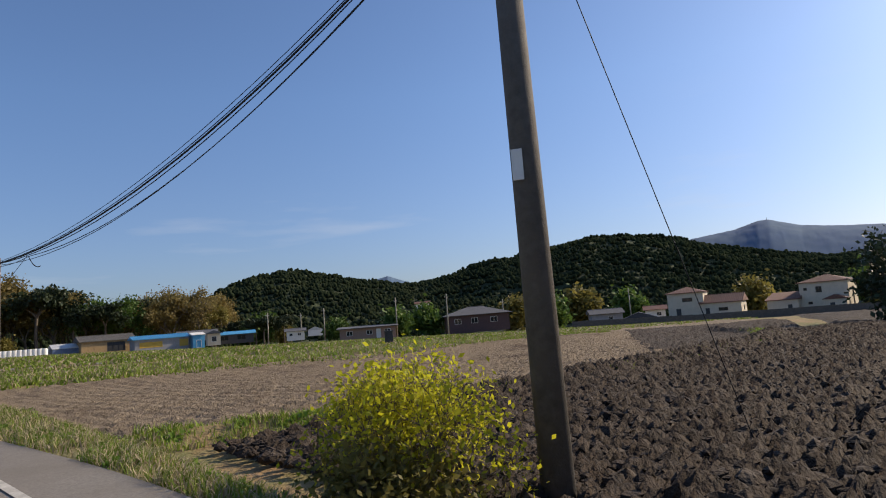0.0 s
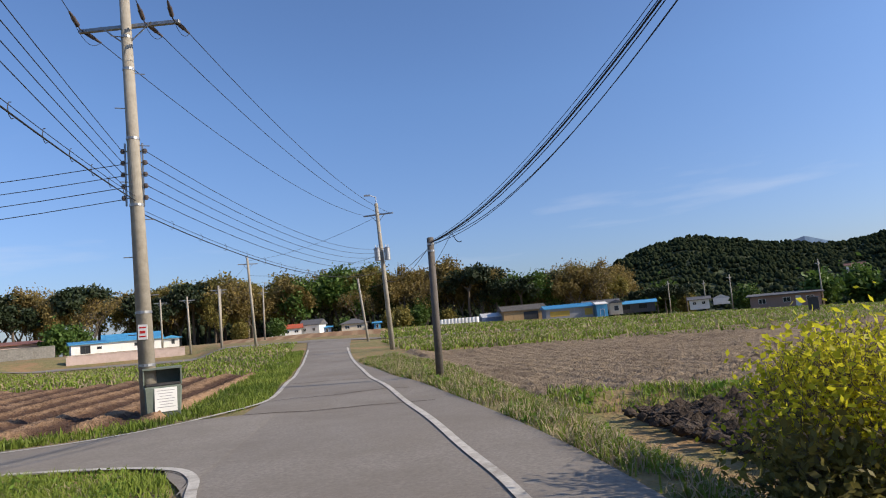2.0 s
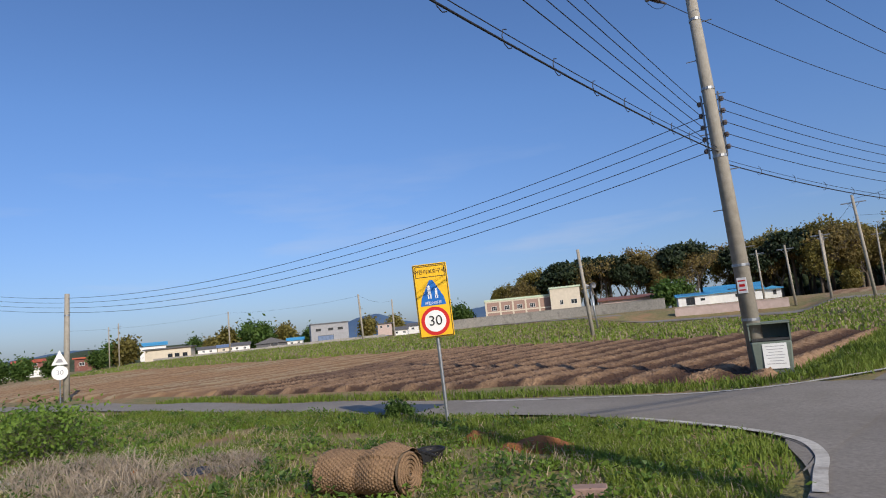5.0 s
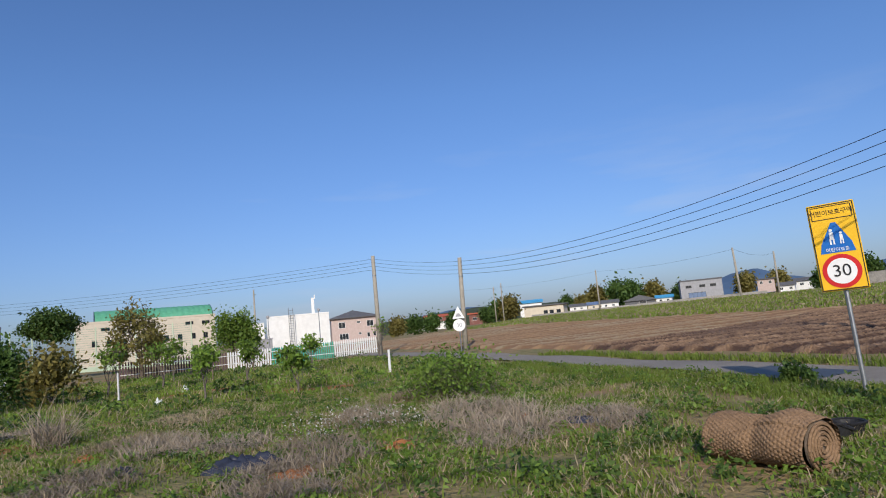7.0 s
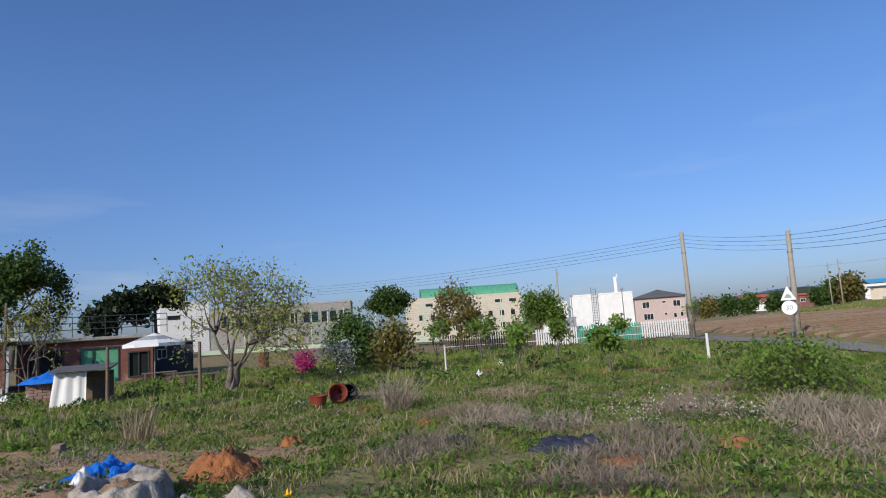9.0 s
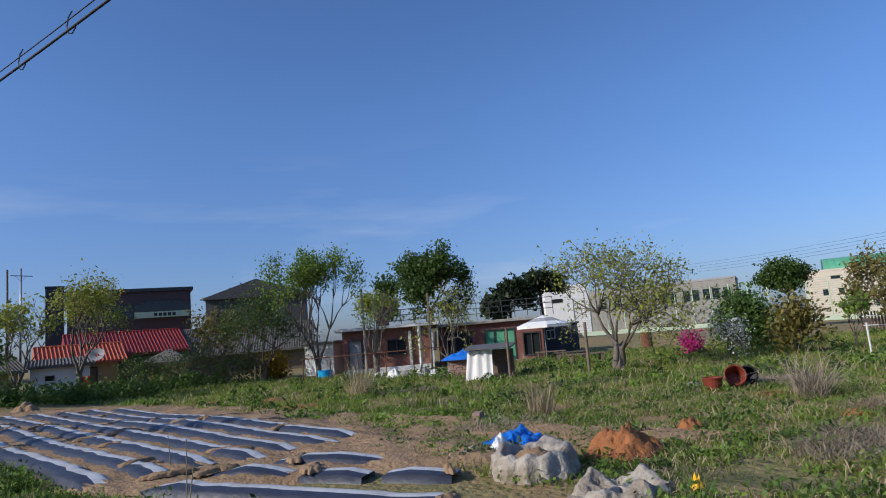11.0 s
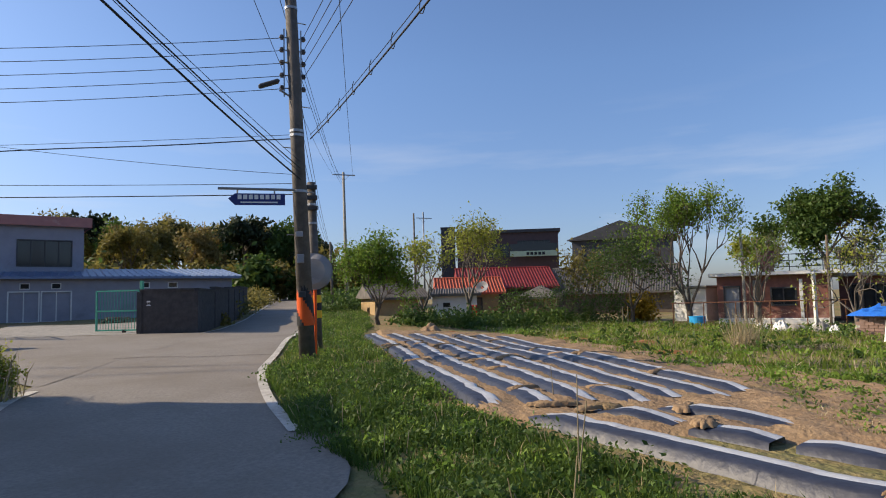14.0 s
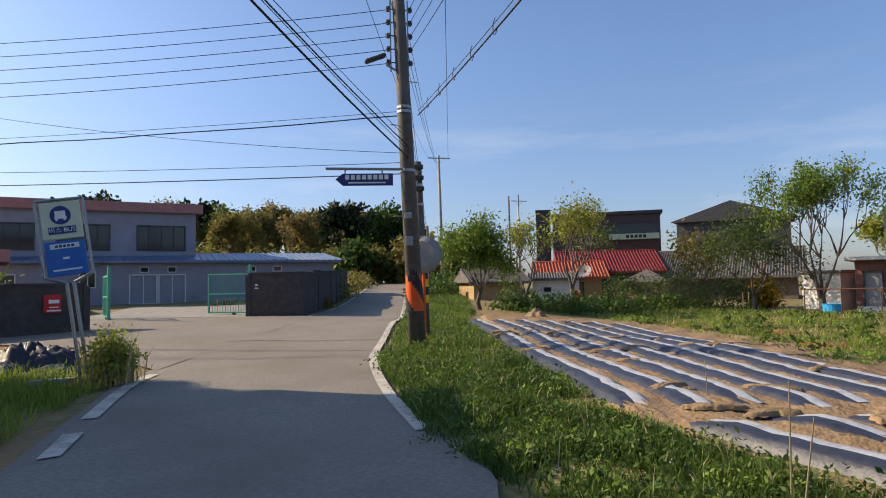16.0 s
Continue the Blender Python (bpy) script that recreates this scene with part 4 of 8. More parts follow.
house("red_roof_house_wing", "house wing with a faded orange-red tiled roof", "house", 164.9, 41.0, 3.6, 3, -0.1, 2.0, 8, MUD, "gable", ORR, 1.1, [("F", 0.3, 0.1, 0.9, 1.6, 1, WOOD)], FRAMED, 0.22, rh=1.0, over=0.4)
house("mud_barn", "crumbling mud-walled barn with a low ragged grey roof", "shed", 158.9, 39.5, 1.9, 2.4, 0.0, 1.55, -6, MUD, "hip", ASB, 1.1, [("F", -0.2, 0.9, 1.0, 0.35, 1, WOOD)], WOOD, rh=0.75, over=0.45)
house("long_farmhouse", "long old farmhouse with a ribbed grey sheet roof", "house", 152.8, 43.5, 7.6, 5, 0.0, 1.75, -6, WOOD, "gable", ASB, 1.1, [("F", -2.0, 0.1, 1.4, 1.5, 1, WOOD), ("F", 1.4, 0.6, 1.2, 0.7, 1, WOOD)], WOOD, 0.17, rh=1.75, over=0.5)
house("white_outhouse", "white-plastered outhouse wall in the sun", "shed", 146.4, 33.6, 1.7, 2.6, 0.0, 1.75, -32, WHITE, "flat", CONC, 1.08, [], rh=0.14, over=0.1)
bo_ = house("brick_outhouse", "weathered dark red brick outbuilding with a flat concrete roof", "shed", 140.3, 31.6, 4.4, 4.5, 0.02, 2.2, -2, BRICKR, "flat", CONC, 1.08, [("F", -1.6, 0.05, 0.7, 1.75, 0, GREYW), ("F", 0.4, 0.9, 1.0, 0.8, 1)], FRAMED, rh=0.16, over=0.3)
bm = bm_new()
box(bm, (0, -0.05, 0.2), (4.7, 0.1, 0.42), bevel=0.02)
part("plinth", bm, WHITE, bo_, "chipped whitewashed plinth")
for x in (-0.75, 1.15, 2.3):
    bm = bm_new()
    box(bm, (x, -0.05, 1.3), (0.14, 0.1, 1.75), bevel=0.01)
    part("pilaster", bm, WHITE if x > 1 else CONC, bo_)
bm = bm_new()
box(bm, (0, -0.36, 2.47), (5.4, 0.06, 0.14))
part("slab_edge", bm, WHITE, bo_)
house("brick_outhouse_wing", "dark open-fronted wing under a flat concrete roof", "shed", 131.4, 33.6, 5.4, 4, 0.0, 2.1, -4, BRICKR, "flat", CONC, 1.08, [("F", -1.6, 0.1, 1.4, 1.7, 2), ("F", 0.5, 0.1, 1.6, 1.7, 2, GREENR), ("F", 2.1, 0.3, 0.9, 1.2, 1)], FRAMED, rh=0.16, over=0.3)
house("garden_shed", "dark garden shed with one white side", "shed", 125.6, 37.0, 2.3, 3, 0.0, 1.75, 12, DARKW, "flat", GREYR, 1.05, [("F", -0.4, 1.0, 0.5, 0.5, 1)], FRAMEW, rh=0.1, over=0.1)
# -- the sheds by the yard
house("pink_trim_building", "grey two-storey building with a dusty pink roof edge", "building", 205.1, 47.0, 14.1, 7, 0.5, 6.3, 0, LILAC, "flat", GREYR, 1.0,
      [("F", 0.4, 3.7, 3.0, 1.7, 3), ("F", 4.9, 3.7, 3.0, 1.7, 3), ("F", -3.4, 3.7, 2.4, 1.7, 2), ("R", -1.2, 4.4, 0.5, 0.7, 1), ("R", 0.8, 4.3, 0.5, 0.7, 1)], FRAMED, rh=0.5, over=0.35, trim=PINKT)
house("long_shed", "long lilac-grey sheet shed with a blue ribbed roof", "shed", 199.7, 44.1, 22.4, 5, 0.7, 2.75, 0, LILAC, "shed", BLUED, 1.0,
      [("F", -0.5, 0.05, 1.58, 1.85, 1, LILAC), ("F", 1.12, 0.05, 1.58, 1.85, 1, LILAC), ("F", -0.46, 2.0, 0.5, 0.36, 0), ("F", 1.1, 2.0, 0.5, 0.36, 0), ("F", -3.5, 1.1, 0.9, 1.0, 1), ("F", -7.6, 1.0, 1.0, 1.0, 1), ("F", 5.85, 2.0, 0.6, 0.38, 0), ("F", 7.5, 2.0, 0.6, 0.38, 0)], FRAMEW, 0.4, rh=0.75, over=0.5)
house("pink_canopy_lodge", "low grey lodge with a dusty pink flat roof edge", "building", 213.3, 38, 5, 4, 0.5, 2.6, 0, LILAC, "flat", PINKT, 1.0, [("F", 1.0, 1.0, 0.9, 0.9, 1)], FRAMEW, rh=0.6, over=0.4)
house("shade_house", "plain two-storey roadside house", "house", -131.87, 14.76, 7.7, 8, 0.0, 6.9, 41.87, CREAM, "flat", GREYR, 1.0, row("F", (-3, 0, 3), 1.0, 1.4, 1.2) + row("F", (-3, 0, 3), 4.0, 1.4, 1.2), rh=0.3, over=0.3)


def low_wall(name, label, pts, h, t, m, cap=True, kind="structure"):
    """A free-standing wall along a line."""
    root = thing(name, label, "wall", kind=kind)
    bm, bc = bm_new(), bm_new()
    for a, b in zip(pts, pts[1:]):
        a, b = Vector((*a, 0)), Vector((*b, 0))
        n = max(1, int((b - a).length / 3))
        for i in range(n):
            p, q = a.lerp(b, i / n), a.lerp(b, (i + 1) / n)
            z = gz(*((p + q) / 2).xy)
            d = (q - p)
            mm = Matrix.Translation(((p + q) / 2).xy.to_3d() + Vector((0, 0, z))) @ pose(0, 0, 0, 0, 0, math.degrees(math.atan2(d.y, d.x)))
            box(bm, (0, 0, h / 2 - 0.3), (d.length, t, h + 0.6), mm)
            box(bc, (0, 0, h + 0.04), (d.length - 0.01, t + 0.08, 0.08), mm)
            box(bm, (-d.length / 2, 0, h / 2 - 0.3), (0.2, t + 0.06, h + 0.55), mm)
    part("wall_body", bm, m, root)
    if cap:
        part("coping", bc, m, root)
    else:
        bc.free()
    return root


low_wall("wall_yard", "dark stained concrete block wall by the lane", [(5.7, -27.6), (3.6, -27.2), (3.25, -34), (3.5, -46)], 1.7, 0.2, WALLD)
low_wall("wall_corner", "dark concrete wall beside the cross road", [(9.7, -22.6), (11.2, -20.8), (16, -15.5)], 1.5, 0.2, WALLD)
low_wall("wall_villas", "long grey retaining wall below the villas", [tuple(polar(a, 133).xy) for a in (-52, -57, -62, -67, -72, -78)], 1.5, 0.3, CONCD, False)
low_wall("wall_block", "long grey concrete block wall by the beige block", [tuple(polar(a, 122 - (42 - a) * 0.5).xy) for a in (45, 42, 38, 34, 30, 25.6)], 1.7, 0.25, CONC)
low_wall("wall_retaining", "patterned concrete block retaining wall under the bungalow", [tuple(polar(a, 75.5).xy) for a in (24.8, 22, 19, 16.4)], 1.1, 0.5, PINKW)
low_wall("wall_far_road", "pale concrete kerb wall along the far road", [tuple(polar(a, 112).xy) for a in (50, 54, 58, 62, 66, 69)], 0.5, 0.25, CONC, False)
# ---- poles, wires, signs ----


def pole(name, label, base, top, r0, r1, m, arms=(), bands=(), steps=0, group="poles along the roads"):
    """A tapered pole from base to top. arms: (height, half length, degrees, thickness)."""
    b, t = Vector(base), Vector(top)
    root = thing(name, label, "utility pole", Matrix.Translation(b), group)
    d = t - b
    bm = bm_new()
    cyl(bm, -d * (0.35 / d.z), d, r0, r1, 16)
    part("pole_shaft", bm, m, root, smooth=True)
    for h, half, deg, th in arms:
        c = d * (h / d.z)
        u = Vector((math.cos(radians(deg)), math.sin(radians(deg)), 0))
        bm = bm_new()
        mm = Matrix.Translation(c) @ pose(0, 0, 0, 0, 0, deg)
        box(bm, (0, r1 + 0.05, 0), (half * 2, th, th), mm, bevel=0.008)
        for s in (-0.5, 0.5):
            cyl(bm, c + u * half * s + Vector((0, 0, -0.02)), c + Vector((0, 0, -0.55)), 0.018, n=6)
        part("crossarm", bm, STEEL, root)
    for h in bands:
        c = d * (h / d.z)
        rr = r0 + (r1 - r0) * (h / d.z) + 0.012
        bm = bm_new()
        cyl(bm, c - Vector((0, 0, 0.03)), c + Vector((0, 0, 0.03)), rr, n=14)
        part("steel_band", bm, STEEL, root)
    if steps:
        for i in range(steps):
            h = 1.9 + i * (d.z - 2.4) / steps
            c = d * (h / d.z)
            a = radians(20 if i % 2 else 200)
            bm = bm_new()
            cyl(bm, c, c + Vector((math.cos(a), math.sin(a), 0)) * (r0 + 0.16), 0.012, n=5)
            part("step_bolt", bm, STEEL, root)
    return root, b, d


def insulator_stack(root, c, u, n=4, dz=0.28, m=None):
    """Spool insulators one under another on a bracket, on both sides of the shaft."""
    for i in range(n):
        for s in (-1, 1):
            bm = bm_new()
            p = Vector(c) + Vector((0, 0, -i * dz)) + Vector(u) * s * 0.24
            cyl(bm, p - Vector((0, 0, 0.05)), p + Vector((0, 0, 0.05)), 0.045, 0.045, 8)
            cyl(bm, p - Vector((0, 0, 0.015)), p + Vector((0, 0, 0.015)), 0.06, 0.06, 8)
            cyl(bm, p, Vector(c) + Vector((0, 0, -i * dz)), 0.014, n=5)
            part("spool_insulator", bm, m or PORC, root)
    bm = bm_new()
    box(bm, Vector(c) + Vector((0, 0, -(n - 1) * dz / 2)) + Vector(u) * 0.19, (0.03, 0.05, n * dz + 0.1))
    box(bm, Vector(c) + Vector((0, 0, -(n - 1) * dz / 2)) - Vector(u) * 0.19, (0.03, 0.05, n * dz + 0.1))
    part("bracket", bm, STEEL, root)


def strain(root, p, q):
    """A string insulator from p towards q."""
    p, q = Vector(p), Vector(q)
    u = (q - p).normalized()
    bm = bm_new()
    cyl(bm, p, p + u * 0.12, 0.015, n=6)
    for i in range(7):
        a = p + u * (0.14 + i * 0.06)
        cyl(bm, a, a + u * 0.045, 0.055, 0.03, 9)
    cyl(bm, p + u * 0.55, p + u * 0.78, 0.04, 0.025, 8)
    part("strain_insulator", bm, PORC, root)
    return p + u * 0.78


def wire(p, q, sag, r=0.008, m=None, label="thin black overhead wire", n=16, name="overhead_wire", group="overhead wires", wob=0.0, shape=None):
    """A hanging wire from p to q."""
    p, q = Vector(p), Vector(q)
    cu = bpy.data.curves.new(name, 'CURVE')
    cu.dimensions, cu.bevel_depth, cu.bevel_resolution = '3D', r, 1
    sp = cu.splines.new('POLY')
    sp.points.add(n)
    for i in range(n + 1):
        t = i / n
        v = p.lerp(q, t) - Vector((0, 0, 4 * sag * t * (1 - t)))
        if wob:
            v += Vector((math.sin(i * 2.1), math.cos(i * 1.7), math.sin(i * 1.3))) * wob
        sp.points[i].co = (*v, 1)
    cu.materials.append(m or BLACK)
    return tagged(new(name, cu), label, "wire", group)


def bundle(p, q, sag, label="black twisted service cable with tie loops", loops=26):
    """A carrier wire with a lashed cable and small loops."""
    p, q = Vector(p), Vector(q)
    root = wire(p, q, sag, 0.013, label=label, n=24, name="service_cable")
    wire(p + Vector((0, 0, 0.1)), q + Vector((0, 0, 0.1)), sag, 0.006, n=24, label="thin carrier wire above a service cable")
    u = (q - p).normalized()
    for i in range(1, loops):
        t = i / loops
        c = p.lerp(q, t) - Vector((0, 0, 4 * sag * t * (1 - t)))
        bm = bm_new()
        ring = [c + u * 0.11 * math.cos(a) + Vector((0, 0, 0.05 + 0.11 * math.sin(a))) for a in (-2.4, -1.6, -0.8, 0, 0.8, 1.6)]
        for a, b in zip(ring, ring[1:]):
            cyl(bm, a, b, 0.006, n=4, caps=False)
        part("tie_loop", bm, BLACK, root)
    return root


# the high-voltage pole by the bin
CPB, CPT = Vector((-5.3, 15.28, 0)), Vector((-5.55, 15.18, 10.4))
cp, _b, cpd = pole("utility_pole", "tall concrete pole with a steel crossarm and strain insulators", CPB, CPT, 0.19, 0.11, CONCP, [(9.36, 1.25, -8, 0.09)], (1.2, 2.4, 6.5, 4.9, 8.2, 9.0), 9)
insulator_stack(cp, cpd * (6.2 / cpd.z), (1, 0.1, 0), 5, 0.28)
# telecom pole beyond the lane, far pole, others
tp, _b, tpd = pole("telecom_pole", "short dark weathered telecom pole", (1.61, 18.64, 0), (1.66, 18.64, 4.1), 0.115, 0.10, CONCD, (), (3.7, 3.9))
fp, _b, fpd = pole("utility_pole", "concrete pole with twin transformers and a street lamp", (0.64, 40.2, 0.2), (0.3, 40.2, 9.5), 0.17, 0.11, CONCP, [(8.6, 1.0, -20, 0.09), (6.4, 0.5, 0, 0.08)], (5.0, 7.4))
for _dx in (-0.28, 0.34):
    bm = bm_new()
    c = fpd * (6.0 / fpd.z)
    cyl(bm, c + Vector((_dx, -0.3, -0.4)), c + Vector((_dx, -0.3, 0.35)), 0.19, n=14)
    cyl(bm, c + Vector((_dx, -0.3, 0.35)), c + Vector((_dx, -0.3, 0.42)), 0.2, 0.14, 14)
    for e in (-0.08, 0.08):
        cyl(bm, c + Vector((_dx + e, -0.3, 0.42)), c + Vector((_dx + e, -0.3, 0.6)), 0.03, 0.02, 7)
    part("transformer", bm, STEEL, fp)
bm = bm_new()
c = fpd * 0.98
cyl(bm, c, c + Vector((0, 0, 0.6)), 0.03, n=7)
cyl(bm, c + Vector((0, 0, 0.6)), c + Vector((-0.4, -0.1, 0.72)), 0.03, n=7)
box(bm, c + Vector((-0.55, -0.1, 0.72)), (0.4, 0.15, 0.09))
part("lamp_head", bm, STEEL, fp)
np_, _b, npd = pole("telecom_pole", "dark weathered roadside pole with a small white plate", (5.0, 3.85, -0.42), (5.0, 3.9, 8.4), 0.185, 0.135, CONCD, (), ())
bm = bm_new()
_c = npd * (3.68 / npd.z)
_n = Vector((-5.3, -4.6, 0)).normalized()
box(bm, (0, 0, 0), (0.12, 0.02, 0.34), Matrix.Translation(_c + _n * 0.172 + Vector((-0.055, 0.07, 0))) @ pose(0, 0, 0, 0, 0, -49 - 6))
part("plate", bm, SIGNW, np_, "small faded white metal plate")
c2, _b, c2d = pole("utility_pole", "old concrete pole carrying cables, lamp and road sign", (-0.82, -15.3, 0.2), (-0.42, -15.2, 10.6), 0.19, 0.12, CONCD, [(9.4, 1.3, 0, 0.09)], (1.0, 3.9, 5.2, 5.3, 8.2), 8)
insulator_stack(c2, c2d * (7.5 / c2d.z), (1, 0.15, 0), 5, 0.3)
s2, _b, s2d = pole("telecom_pole", "shorter grey telecom pole with a yellow and black foot", (-1.05, -17.6, 0.25), (-0.93, -17.6, 4.75), 0.15, 0.11, CONCD, (), (3.9, 3.4))
for _i in range(6):
    bm = bm_new()
    cyl(bm, s2d * ((0.9 + 0.2 * _i) / s2d.z), s2d * ((1.1 + 0.2 * _i) / s2d.z), 0.158, n=14)
    part("foot_band", bm, INK if _i % 2 else SIGNY, s2)
for _i in range(3):
    bm = bm_new()
    _c = s2d * ((s2d.z - 0.15 - 0.28 * _i) / s2d.z)
    box(bm, _c + Vector((0.0, 0.14, 0)), (0.3, 0.1, 0.12), bevel=0.02)
    part("cable_clamp", bm, FRAMED, s2)
t2, _b, t2d = pole("utility_pole", "slim distant concrete pole with a crossarm", (-4.2, -61.3, 1.2), (-4.0, -61.3, 13.9), 0.18, 0.11, CONCP, [(12.4, 1.1, 10, 0.1)], (11, 8))
FAR = [("short dark wooden post beside the lane", (-2.4, -46.3, 1.0), (-2.25, -46.3, 5.8), 0.11, CONCD, 0), ("slim pole behind the village roofs", (-13.1, -75.4, 1), (-13.0, -75.4, 11.9), 0.13, CONCD, 0),
       ("slim pole with double crossarms behind the roofs", (-15.0, -80.1, 1), (-15.0, -80.1, 12.7), 0.12, STEEL, 1.1), ("concrete pole at the edge of the wood", (-20.7, 72.4, 1), (-20.85, 72.3, 6.9), 0.13, CONCP, 0.8),
       ("yellow-footed pole by the junction", (-16.4, 68.3, 0.8), (-16.5, 68.3, 7.5), 0.13, CONCP, 0.8), ("leaning pole with lamp at the junction", (-11.6, 61.2, 0.6), (-12.0, 61.1, 9.3), 0.14, CONCP, 0.9),
       ("thin short pole by the terraced field", (-13.9, 79.0, 0.8), (-13.95, 79.0, 5.0), 0.09, CONCD, 0), ("pole before the wood", (-28.0, 85.8, 1.2), (-28.1, 85.8, 7.8), 0.13, CONCP, 0.8),
       ("thin leaning pole beside the lane", (-1.1, 55.0, 0.3), (-1.65, 55.0, 6.0), 0.11, CONCP, 0), ("concrete pole on the plain", (-98.5, 50, 0.9), (-98.5, 50, 8.0), 0.14, CONCP, 0),
       ("concrete pole by the far road", (-67.2, 52.9, 0.5), (-67.4, 52.7, 7.4), 0.15, CONCP, 0), ("concrete pole by the workshop", (-72.2, 62.6, 0.8), (-72.2, 62.6, 6.9), 0.14, CONCP, 0),
       ("concrete pole across the ploughed field", (-22.2, 36.0, 0.2), (-22.45, 35.8, 5.9), 0.13, CONCP, 0), ("grey post with a loudspeaker", (-27.3, 45, 0.4), (-27.5, 44.9, 4.0), 0.08, STEEL, 0),
       ("concrete pole at the bend of the farm road", (-39.4, 5.5, 0), (-39.4, 5.5, 6.1), 0.15, CONCP, 0), ("concrete pole with warning signs", (-33.1, 9.2, 0), (-33.0, 9.3, 4.95), 0.14, CONCP, 0)]
for _l, _p, _q, _r, _m, _arm in FAR:
    _o, _, _dd = pole("utility_pole", _l, _p, _q, _r, _r * 0.75, _m, [((_q[2] - _p[2]) * 0.93, _arm, 15, 0.09)] if _arm else (), ((_q[2] - _p[2]) * 0.8,))
for _a, _d0, _h in ((-30.0, 150, 8), (-36.4, 140, 9), (-41, 135, 9), (-25.2, 160, 8), (-28, 170, 8), (-46, 150, 8), (-57, 140, 8), (-61, 190, 9), (52, 175, 9), (71.5, 150, 9), (72.2, 160, 9), (75, 170, 8), (13.5, 100, 8), (10, 105, 8), (93, 95, 9)):
    _p = on(_a, _d0)
    pole("utility_pole", "distant slim concrete pole", _p, _p + Vector((0.1, 0, _h)), 0.15, 0.1, CONCP, [(_h * 0.92, 0.7, 15, 0.08)], group="distant poles")

# wires: over the lane between the two tall poles, onwards, and to the west
HV = [(-1.15, 9.36), (0.45, 9.36), (1.15, 9.36)]
for _x, _z in HV:
    u = Vector((math.cos(radians(-8)), math.sin(radians(-8)), 0))
    a = CPB + cpd * (_z / cpd.z) + u * _x
    b = Vector((0.3, 40.2, 8.8)) + Vector((_x * 0.8, 0, 0))
    e = strain(cp, a - CPB, b - CPB) + CPB
    wire(e, b, 0.7, 0.010)
    b2 = Vector((-0.42 + _x, -15.2, 9.6))
    e2 = strain(cp, a - CPB + Vector((0, 0, 0.02)), b2 - CPB) + CPB
    wire(e2, b2, 0.25, 0.010)
    wire(e, e2, 0.35, 0.007, n=8, label="short jumper wire under the crossarm", name="jumper_wire")
    wire(b2, Vector((-4.0 + _x * 0.8, -61.3, 13.6)), 0.6, 0.010)
for i in range(5):
    z1, z2 = 6.2 - 0.28 * i, 7.5 - 0.3 * i
    a = CPB + cpd * (z1 / cpd.z)
    b = Vector((-0.8, -15.3, 0.2)) + c2d * (z2 / c2d.z)
    if i < 4:
        wire(a + Vector((-0.25, 0, 0)), b + Vector((-0.25, 0, 0)), 0.45, 0.008)
    wire(a + Vector((0.25, 0, 0)), Vector((0.5, 40.2, 6.6 - 0.25 * i)), 0.8, 0.008)
    wire(b + Vector((0.2, 0, 0)), Vector((18, -19.0, 8.1 - 0.36 * i)), 0.25, 0.008)
    if i < 4:
        wire(a + Vector((-0.25, 0, -0.3)), Vector((-33.0, 9.3, 4.75 - 0.22 * i)), 0.95, 0.009)
        wire(Vector((-33.0, 9.3, 4.75 - 0.22 * i)), Vector((-39.4, 5.5, 5.9 - 0.22 * i)), 0.12, 0.008)
        wire(Vector((-39.4, 5.5, 5.9 - 0.22 * i)), Vector((-70, -35, 7.4 - 0.3 * i)), 0.5, 0.009)
for _z, _y in ((9.35, -15.2), (8.85, -15.2)):
    _p, _q = Vector((-0.3, _y, _z)), Vector((18, -19.4, _z + 1.5))
    _o = Vector((-0.82, -15.3, 0.2))
    wire(strain(c2, _p - _o, _q - _o) + _o, _q, 0.3, 0.010)
bundle(CPB + cpd * (5.0 / cpd.z), Vector((-0.92, -15.3, 5.35)), 0.65)
bundle(CPB + cpd * (4.75 / cpd.z), Vector((0.5, 40.2, 5.2)), 0.9, loops=18)
wire(Vector((-0.7, -15.3, 5.35)), Vector((17, -20.0, 5.6)), 0.12, 0.014, label="black sagging service cable to the east", n=20, wob=0.012)
wire(Vector((-0.7, -15.3, 5.45)), Vector((17, -20.0, 5.75)), 0.1, 0.006)
wire(Vector((-0.7, -15.3, 4.3)), Vector((17, -19.6, 5.0)), 0.1, 0.007)
wire(Vector((-0.7, -15.3, 4.05)), Vector((17, -19.6, 4.55)), 0.06, 0.012)
wire(Vector((-0.7, -15.3, 4.5)), Vector((16, -19, 7.4)), 0.35, 0.006)
# black telecom bundle along the lane
NPT = Vector((5.0, 3.88, 7.15))
for i, (dz, r, sg) in enumerate(((0.0, 0.017, 0.68), (0.03, 0.008, 0.65), (-0.03, 0.009, 0.74), (-0.09, 0.007, 0.92), (0.09, 0.006, 0.60))):
    wire(Vector((1.66, 18.64, 3.95 + dz * 0.4)), NPT + Vector((0, 0, dz)), sg + 0.18, r, label="black telecom cable along the lane", n=20)
_k = Vector((1.66, 18.64, 3.9)).lerp(NPT, 0.13) + Vector((0, 0, -0.42))
wire(Vector((1.66, 18.64, 3.88)), _k, 0.05, 0.007, label="slack telecom strand by the pole")
wire(_k, NPT + Vector((0, 0, -0.12)), 0.85, 0.008, label="slack telecom strand along the lane")
wire(_k, _k + Vector((0.16, -0.5, -0.28)), 0.1, 0.010, n=8, label="loose cable end hanging from a knot")
wire(_k + Vector((0, 0.1, 0.05)), Vector((1.45, 19.6, 2.9)), 0.05, 0.006, label="slack telecom strand going down")
